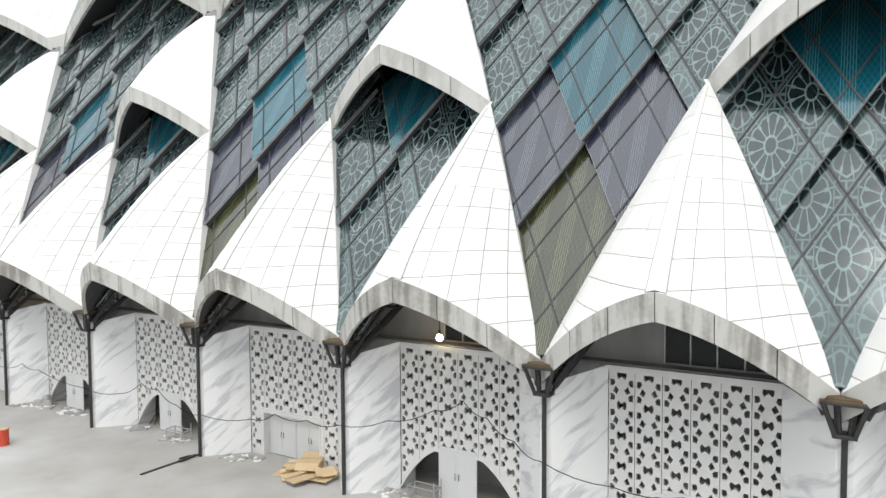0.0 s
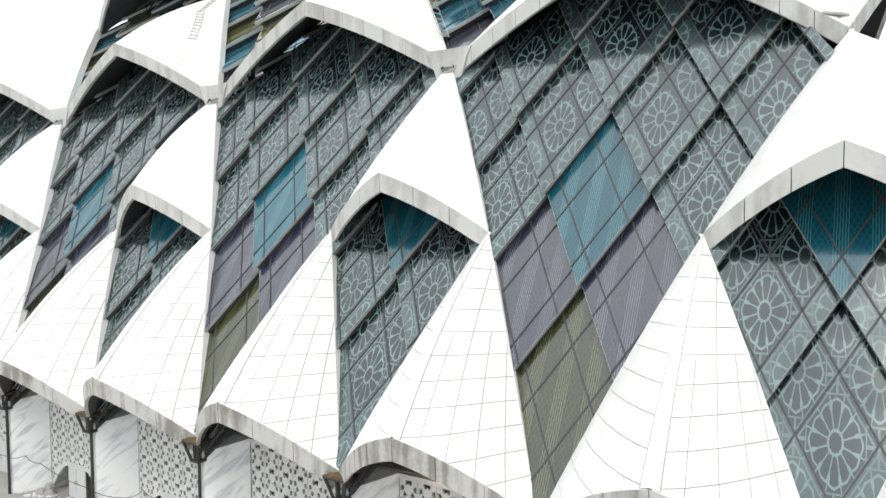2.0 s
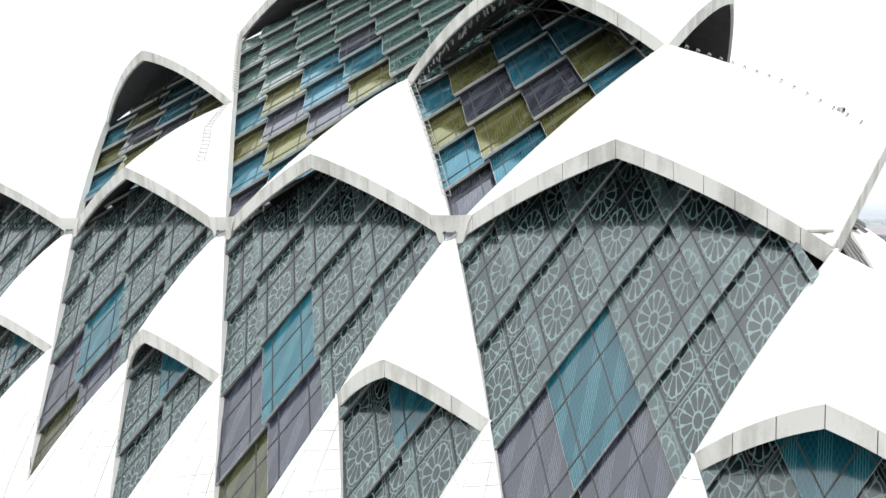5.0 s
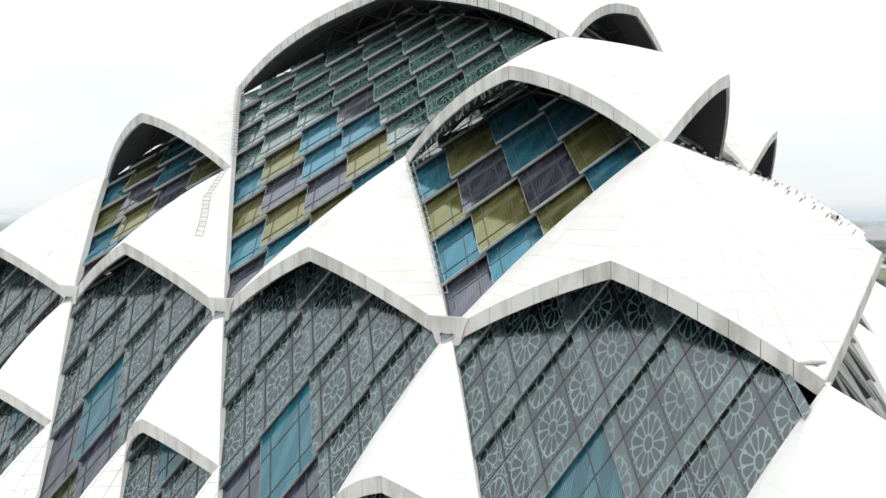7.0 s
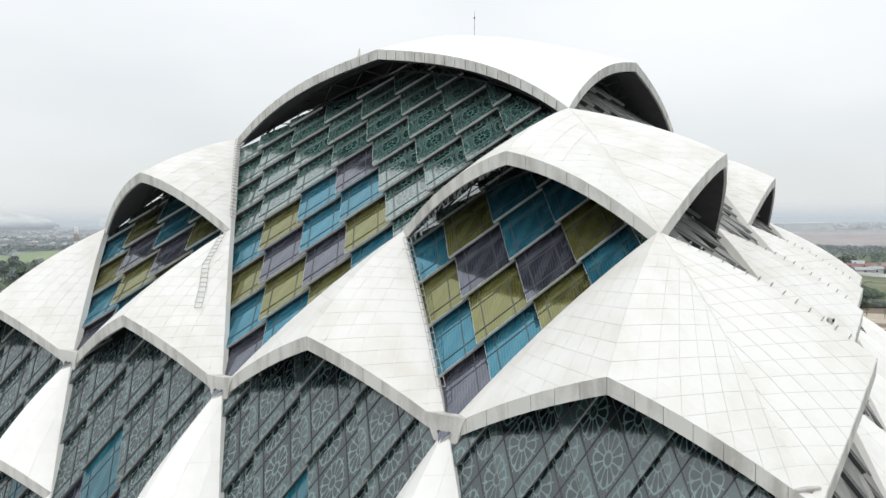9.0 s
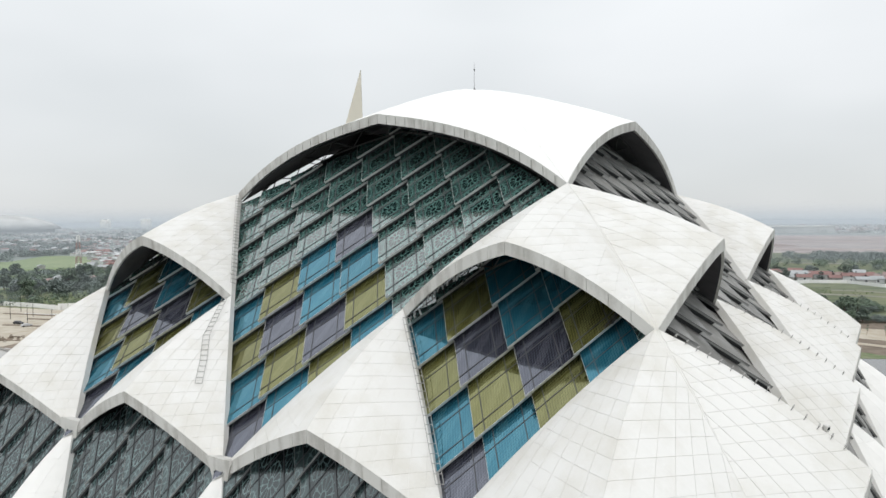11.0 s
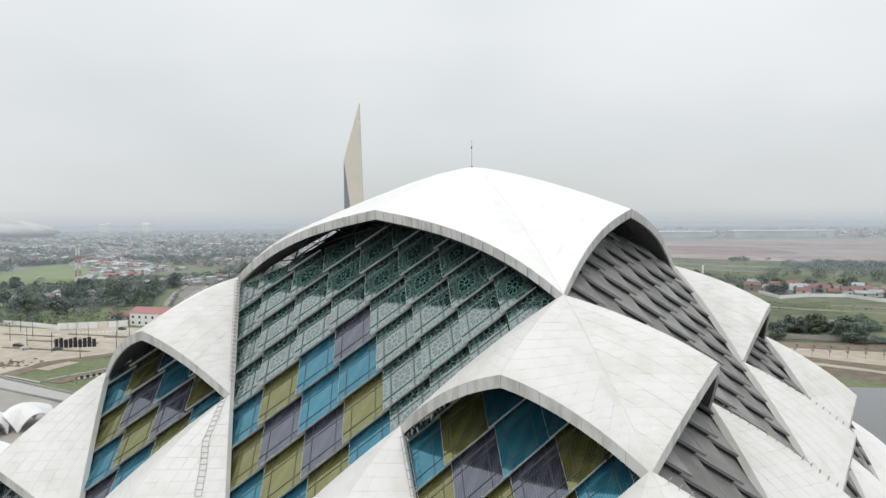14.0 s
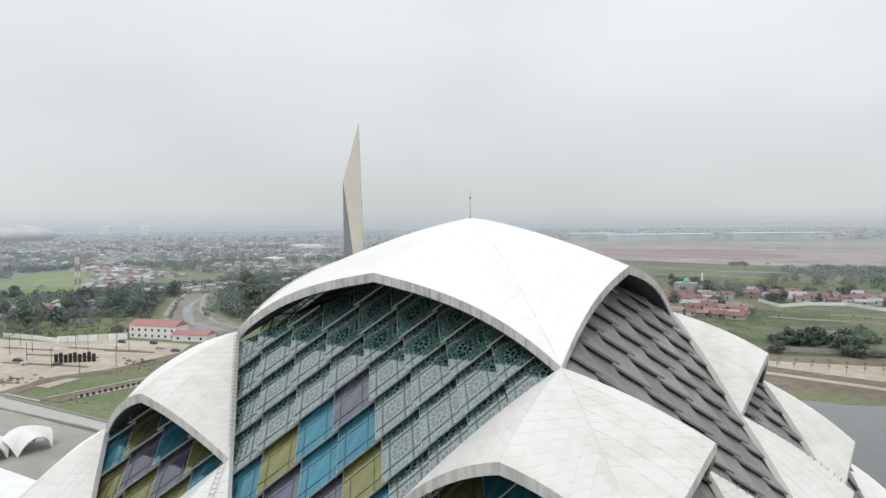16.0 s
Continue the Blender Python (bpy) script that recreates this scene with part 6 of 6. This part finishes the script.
for _ in range(420):
    x, y = sector(2050, 3300, -3, 34)
    house_into(town[rnd.choice((0, 1))], town[rnd.choice((2, 3, 4, 4))], x, y, rnd.uniform(0, 180), rnd.uniform(10, 26), rnd.uniform(8, 16), rnd.uniform(4, 8), rnd.uniform(1.2, 2.6))
for i, mat in enumerate((M_WALLS[0], M_WALLS[2], M_ROOFS[0], M_ROOFS[1], M_ROOFS[2])):
    tagged(link("far_town", town[i].mesh("far_town"), mat), "crowded low houses of a far town", "houses", kind="stuff")


def house(x, y, a, w, d, h, rise, wall, roof, label, windows=3):
    root = thing("house", (x, y, -0.6), label, "house", "houses near the pasture")
    wb, rb = Build(), Build()
    house_into(wb, rb, x, y, a, w, d, h, rise)
    link("wall", wb.mesh("wall"), wall, root)
    link("roof", rb.mesh("roof"), roof, root)
    m = pose(x, y, -0.6, 0, 0, a)
    for i in range(windows):
        px = -w / 2 + w * (i + 0.5) / windows
        for zz in ([1.0] if h < 4.5 else [1.0, 4.1]):
            link("window", Build().box(px - 0.6, -d / 2 - 0.05, zz, px + 0.6, -d / 2 + 0.05, zz + 1.3, m).mesh("window"), M_WINDOW, root)
    return root


rv = random.Random(21)
plots = [(-44, 402, 20, 24, 30), (14, 510, 48, 22, 40), (-72, 470, 26, 30, 22), (-590, 330, 26, 30, 16), (-640, 420, 22, 30, 16)]
taken = []
for cx, cy, sx, sy, count in plots:
    made = 0
    while made < count:
        x, y = cx + rv.uniform(-sx, sx), cy + rv.uniform(-sy, sy)
        if any(abs(x - p) < 6.5 and abs(y - q) < 6.0 for p, q in taken):
            taken.append((1e6, 1e6))
            if len(taken) > 4000:
                break
            continue
        taken.append((x, y))
        kind = rv.choice((0, 0, 0, 1, 1, 2))
        house(x, y, rv.uniform(-12, 25), rv.uniform(7, 12), rv.uniform(5.5, 8), rv.choice((2.6, 2.8, 3.2, 4.6)), rv.uniform(1.5, 2.4), M_WALLS[rv.randrange(3)], M_ROOFS[kind],
              ("low house with a weathered red tile roof", "plain house with a faded tiled roof", "small house with a grey sheet roof")[kind], 1)
        made += 1
for i in range(11):
    kind = rv.choice((0, 1, 2, 2))
    house(-454 + rv.gauss(0, 11), 200 + rv.gauss(0, 9), rv.uniform(0, 180), rv.uniform(6, 10), rv.uniform(5, 7), rv.choice((2.8, 3.2, 5.0)), rv.uniform(1.2, 2.0), M_WALLS[rv.randrange(3)], M_ROOFS[kind],
          ("low house with a weathered red tile roof", "plain house with a faded tiled roof", "small house with a grey sheet roof")[kind], 2)
office = house(-287, 163, 14, 30, 11, 7.2, 2.6, M_WHITE, M_PINK, "two-storey white office with a pink metal roof", 7)
house(-262, 166, 20, 20, 9, 3.6, 1.8, M_WHITE, M_PINK, "low annex with a pink metal roof", 3)
house(-322, 166, 10, 18, 8, 3.2, 1.6, M_WALLS[0], M_ROOFS[0], "low house with a weathered red tile roof", 3)
house(-481, 333, 20, 12, 8, 3.8, 1.0, M_WHITE, M_WHITE, "small white pump house beside the canal", 2)
bridge = thing("bridge", (-463, 325, -0.6), "low concrete bridge across the canal", "bridge")
bm_ = pose(-478, 317, -0.4, 0, 0, 27)
link("deck", Build().box(0, -3, 1.6, 32, 3, 2.3, bm_).mesh("deck"), M_CONC, bridge)
for y in (-2.9, 2.7):
    link("railing", Build().box(0, y, 2.3, 32, y + 0.2, 3.2, bm_).mesh("railing"), M_CONC, bridge)
for x in (1, 10.5, 20.5, 30):
    link("pier", Build().box(x - 0.6, -2.6, -0.3, x + 0.6, 2.6, 1.6, bm_).mesh("pier"), M_CONC, bridge)
small = thing("village_mosque", (-88, 540, -0.6), "small village mosque with a green dome and slim tower", "mosque")
bv, bf = ball(3.0, 14, 8)
M_GREEN = material("green_dome", (0.16, 0.42, 0.31), 0.5, vary=0.1)
link("wall", Build().box(-97, 533, -0.6, -80, 547, 6).mesh("wall"), M_WALLS[0], small)
link("dome", mesh_of("dome", [(a - 88, b + 540, max(c, -2) * 1.1 + 6.8) for a, b, c in bv], bf, True), M_GREEN, small, "pale green onion dome")
link("tower", Build().tube((-76, 545, -0.6), (-76, 545, 12.5), 0.9, 8, 0.7).tube((-76, 545, 12.5), (-76, 545, 15), 1.1, 8, 0.1).mesh("tower"), M_WHITE, small)
for pts, label in (([(-24, 480), (-7, 449), (9, 470), (32, 480), (52, 460), (110, 450)], "long pale boundary wall of the village"), ([(-6, 268), (14, 279), (49, 288), (130, 296)], "low stained concrete wall behind the building ground"), ([(-420, 112), (-366, 121), (-342, 125), (-318, 126)], "long grey boundary wall of the lot")):
    b = Build()
    for (xa, ya), (xb, yb) in zip(pts, pts[1:]):
        w = math.atan2(yb - ya, xb - xa)
        b.box(0, -0.15, 0, math.hypot(xb - xa, yb - ya), 0.15, 2.4, pose(xa, ya, -0.6, 0, 0, math.degrees(w)))
    tagged(link("boundary_wall", b.mesh("boundary_wall"), M_CONC if "stained" in label else M_WHITE), label, "wall", kind="structure")
for (xa, ya), (xb, yb), h in (((-539, 1715), (-294, 1842), 17), ((-251, 1884), (-24, 2005), 18), ((-701, 1865), (-580, 1930), 16)):
    w = math.atan2(yb - ya, xb - xa)
    hall = thing("factory_hall", (xa, ya, -0.6), "long pale factory hall on the far plain", "factory", "far halls")
    ln = math.hypot(xb - xa, yb - ya)
    m = pose(xa, ya, -0.6, 0, 0, math.degrees(w))
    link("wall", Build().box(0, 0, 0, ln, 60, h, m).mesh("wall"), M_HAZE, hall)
    link("roof", Build().box(-1, -1, h, ln + 1, 61, h + 1.2, m).mesh("roof"), M_WHITE, hall)
    for i in range(3):
        link("pilaster", Build().box(ln * (i + 0.5) / 3 - 1, -0.6, 0, ln * (i + 0.5) / 3 + 1, 0, h, m).mesh("pilaster"), M_CONC, hall)
for x, y, w, h in ((-3337, 2058, 70, 50), (-3045, 2090, 60, 52), (-715, 672, 30, 9), (-1020, 1076, 90, 10)):
    tagged(link("block", Build().box(x - w / 2, y - 10, -0.6, x + w / 2, y + 10, h * 0.8, None, 0.5).box(x - w / 3, y - 8, h * 0.8, x + w / 3, y + 8, h * 0.9).mesh("block"), M_WHITE), "pale block rising from the far town", "building", "far blocks")
# stadium far off
vs, fs = [], []
for j in range(7):
    for i in range(40):
        w = 2 * math.pi * i / 40
        r = (0.92, 0.92, 1.0, 0.89, 0.72, 0.5, 0.2)[j]
        vs.append((-2567 + 300 * r * math.cos(w), 1054 + 300 * r * math.sin(w), (0, 11, 15, 36, 52, 63, 68)[j]))
fs = [(j * 40 + i, j * 40 + (i + 1) % 40, j * 40 + 40 + (i + 1) % 40, j * 40 + 40 + i) for j in range(6) for i in range(40)]
tagged(link("stadium", mesh_of("stadium", vs, fs, True), M_HAZE), "large stadium roof with haze put into its pale colour", "stadium")
# radio mast
mast = thing("radio_mast", (-505, 246, -0.6), "red and white lattice radio mast", "mast")
M_MAST = [material("mast_red", (0.36, 0.24, 0.22), 0.6), M_WHITE]
for s2 in range(6):
    b = Build()
    z0, z1 = s2 * 5.8 - 0.6, (s2 + 1) * 5.8 - 0.6
    for i in range(4):
        a, a2 = i * math.pi / 2, (i + 1) * math.pi / 2
        r0, r1 = 3.2 - 0.3 * s2, 3.2 - 0.3 * (s2 + 1)
        P0, P1 = (-505 + r0 * math.cos(a), 246 + r0 * math.sin(a), z0), (-505 + r1 * math.cos(a), 246 + r1 * math.sin(a), z1)
        Q1 = (-505 + r1 * math.cos(a2), 246 + r1 * math.sin(a2), z1)
        Q0 = (-505 + r0 * math.cos(a2), 246 + r0 * math.sin(a2), z0)
        b.tube(P0, P1, 0.20, 5).tube(P0, Q1, 0.10, 4).tube(Q0, P1, 0.10, 4).tube(P1, Q1, 0.10, 4)
    link("section", b.mesh("section"), M_MAST[s2 % 2], mast)
# lamp poles and cars of the lot
for x, y in ((-283, 91), (-259, 89), (-258, 105), (-236, 88), (-237, 105), (-306, 95), (-305, 105), (-330, 112), (-275, 130), (-262, 128), (-290, 118)):
    pole = thing("lamp_pole", (x, y, -0.5), "slim grey lamp pole on the lot", "lamp pole", "lamp poles")
    link("pole", Build().tube((x, y, -0.5), (x, y, 8), 0.14, 6, 0.09).mesh("pole"), M_STEEL, pole)
    link("arm", Build().tube((x, y, 7.9), (x + 1.2, y - 0.5, 8.3), 0.06, 5).box(x + 1.0, y - 0.7, 8.22, x + 1.7, y - 0.35, 8.36).mesh("arm"), M_STEEL, pole)
M_PAINT = [material("car_paint", c, 0.3, vary=0.05) for c in ((0.05, 0.05, 0.055), (0.45, 0.45, 0.46), (0.10, 0.11, 0.13))]
for i, (x, y, a) in enumerate(((-287, 89, 20), (-276, 87, 80), (-262, 93, 70), (-289, 142, 10), (-256, 141, 15), (-243, 140, 20), (-271, 148, 5))):
    car = thing("car", (x, y, -0.45), "parked " + ("dark", "silver", "grey")[i % 3] + " car on the sandy lot", "car", "parked cars")
    m = pose(x, y, -0.45, 0, 0, a)
    prof = [(-2.2, 0.35), (2.2, 0.35), (2.25, 0.8), (1.2, 0.95), (0.6, 1.45), (-1.2, 1.5), (-1.9, 0.95), (-2.25, 0.85)]
    b = Build()
    b.add([m @ Vector((px, sy * (0.85 if pz < 1 else 0.7), pz)) for sy in (-1, 1) for px, pz in prof], [tuple(range(7, -1, -1)), tuple(range(8, 16))] + [(j, (j + 1) % 8, 8 + (j + 1) % 8, 8 + j) for j in range(8)])
    link("body", b.mesh("body"), M_PAINT[i % 3], car)
    for sx in (-1.35, 1.4):
        for sy in (-0.85, 0.85):
            link("wheel", Build().tube(m @ Vector((sx, sy - 0.1, 0.33)), m @ Vector((sx, sy + 0.1, 0.33)), 0.33, 10).mesh("wheel"), M_STEEL, car)
for i in range(9):
    x, y = -268 + i * 1.5, 96 + i * 1.3
    tagged(link("stacked_block", Build().box(x - 0.6, y - 0.6, -0.45, x + 0.6, y + 0.6, 3.6 + 0.5 * math.sin(i * 2.1), None, 0.06).mesh("stacked_block"), M_STEEL), "upright black crate on the lot", "crate", "row of crates")
kerb = Build()
for a, b, c, d2 in ((-300, 100, -262, 112), (-290, 84, -246, 98), (-300, 120, -258, 132), (-276, 124, -250, 133), (-330, 104, -300, 112)):
    w = math.atan2(d2 - b, c - a)
    kerb.box(0, -0.9, 0, math.hypot(c - a, d2 - b), 0.9, 0.25, pose(a, b, -0.45, 0, 0, math.degrees(w)))
tagged(link("kerb", kerb.mesh("kerb"), M_SOIL), "low planted kerbs between parking rows", "kerb", kind="structure")
marks = Build()
for (xa, ya), (xb, yb) in (((-302, 124), (-281, 137)), ((-278, 112), (-264, 121)), ((-318, 108), (-300, 115))):
    for i in range(13):
        marks.box(-0.45, -0.3, 0, 0.45, 0.3, 0.5, pose(xa + (xb - xa) * i / 12, ya + (yb - ya) * i / 12, -0.45, 0, 0, 30), 0.05)
tagged(link("lot_markers", marks.mesh("lot_markers"), M_WHITE), "rows of small white marker blocks on the lot", "marker blocks", kind="stuff")
deb = Build()
for i in range(90):
    c = rnd.choice(((-247, 68), (-236, 116), (-250, 64)))
    x, y, r = c[0] + rnd.gauss(0, 4), c[1] + rnd.gauss(0, 4), rnd.uniform(0.4, 1.2)
    deb.box(-r, -r * 0.4, 0, r, r * 0.4, r * 0.4, pose(x, y, -0.45, rnd.uniform(-15, 15), rnd.uniform(-15, 15), rnd.uniform(0, 180)))
tagged(link("site_debris", deb.mesh("site_debris"), M_SOIL), "heaps of timber and soil beside the lot", "debris", kind="stuff")
# hoarding beside the office
for i in range(7):
    x, y = -318 + i * 3.3, 127 + i * 3.6
    tagged(link("hoarding_board", Build().box(-2.3, -0.08, 0, 2.3, 0.08, 3.4, pose(x, y, -0.5, 0, 0, 47), 0.02).mesh("hoarding_board"), M_WHITE if i != 4 else M_CREAM), "white site hoarding board", "hoarding", "row of hoarding boards")
# canopy roofs west of the building
can = thing("ribbed_canopy", (-130, 12, 0), "long white ribbed canopy roof", "canopy")
link("roof", Build().box(-150, -30, 4.0, -80, 8, 4.25, pose(0, 0, 0, 0, 0, 0)).mesh("roof"), M_WHITE, can)
for i in range(26):
    y = -29 + i * 0.95
    link("rib", Build().box(-150, y, 4.25, -80, y + 0.35, 4.6).mesh("rib"), M_WHITE, can)
for x in (-148, -125, -100, -82):
    for y in (-28, 6):
        link("column", Build().tube((x, y, -0.4), (x, y, 4.0), 0.25, 8).mesh("column"), M_CONC, can)
for j, (cx, cy, r) in enumerate(((-156.5, 25.5, 6.6), (-158, 14.5, 6.6))):
    vs, fs = [], []
    for a in range(4):
        for i in range(9):
            for q in range(5):
                t = i / 8 * 2 - 1
                w = q / 4
                ang = math.pi / 2 * a + t * math.pi / 4
                z = 6.6 - 2.0 * w ** 1.6 - 4.6 * abs(t) ** 2.2 * w ** 2.5
                vs.append((cx + r * w * math.cos(ang) * (1.0), cy + r * w * math.sin(ang), max(z, 0.0) - 0.36))
        o = a * 45
        for i in range(8):
            for q in range(4):
                fs.append((o + i * 5 + q, o + i * 5 + q + 1, o + i * 5 + q + 6, o + i * 5 + q + 5))
    me = mesh_of("petal_pavilion", vs, fs)
    pav = link("petal_pavilion", me, M_WHITE)
    md = pav.modifiers.new("thick", "SOLIDIFY")
    md.thickness = 0.25
    tagged(pav, "small white pavilion of four arched petals", "pavilion", "petal pavilions")
# young trees on the sandy square
for i in range(14):
    x, y = 12 + i * 3.1 - 3 * (i % 2), 238 + 0.55 * i + 9 * (i % 2)
    st = thing("young_tree", (x, y, -0.4), "thin staked young tree on sand", "tree", "young trees")
    link("trunk", Build().tube((x, y, -0.4), (x, y, 2.2), 0.07, 5, 0.04).mesh("trunk"), M_BARK, st)
    link("crown", mesh_of("crown", *leaf_cloud(rnd, [(x, y, 2.1, 0.55), (x + 0.2, y, 1.7, 0.4)], 40, 0.2)), M_LEAF[1], st)
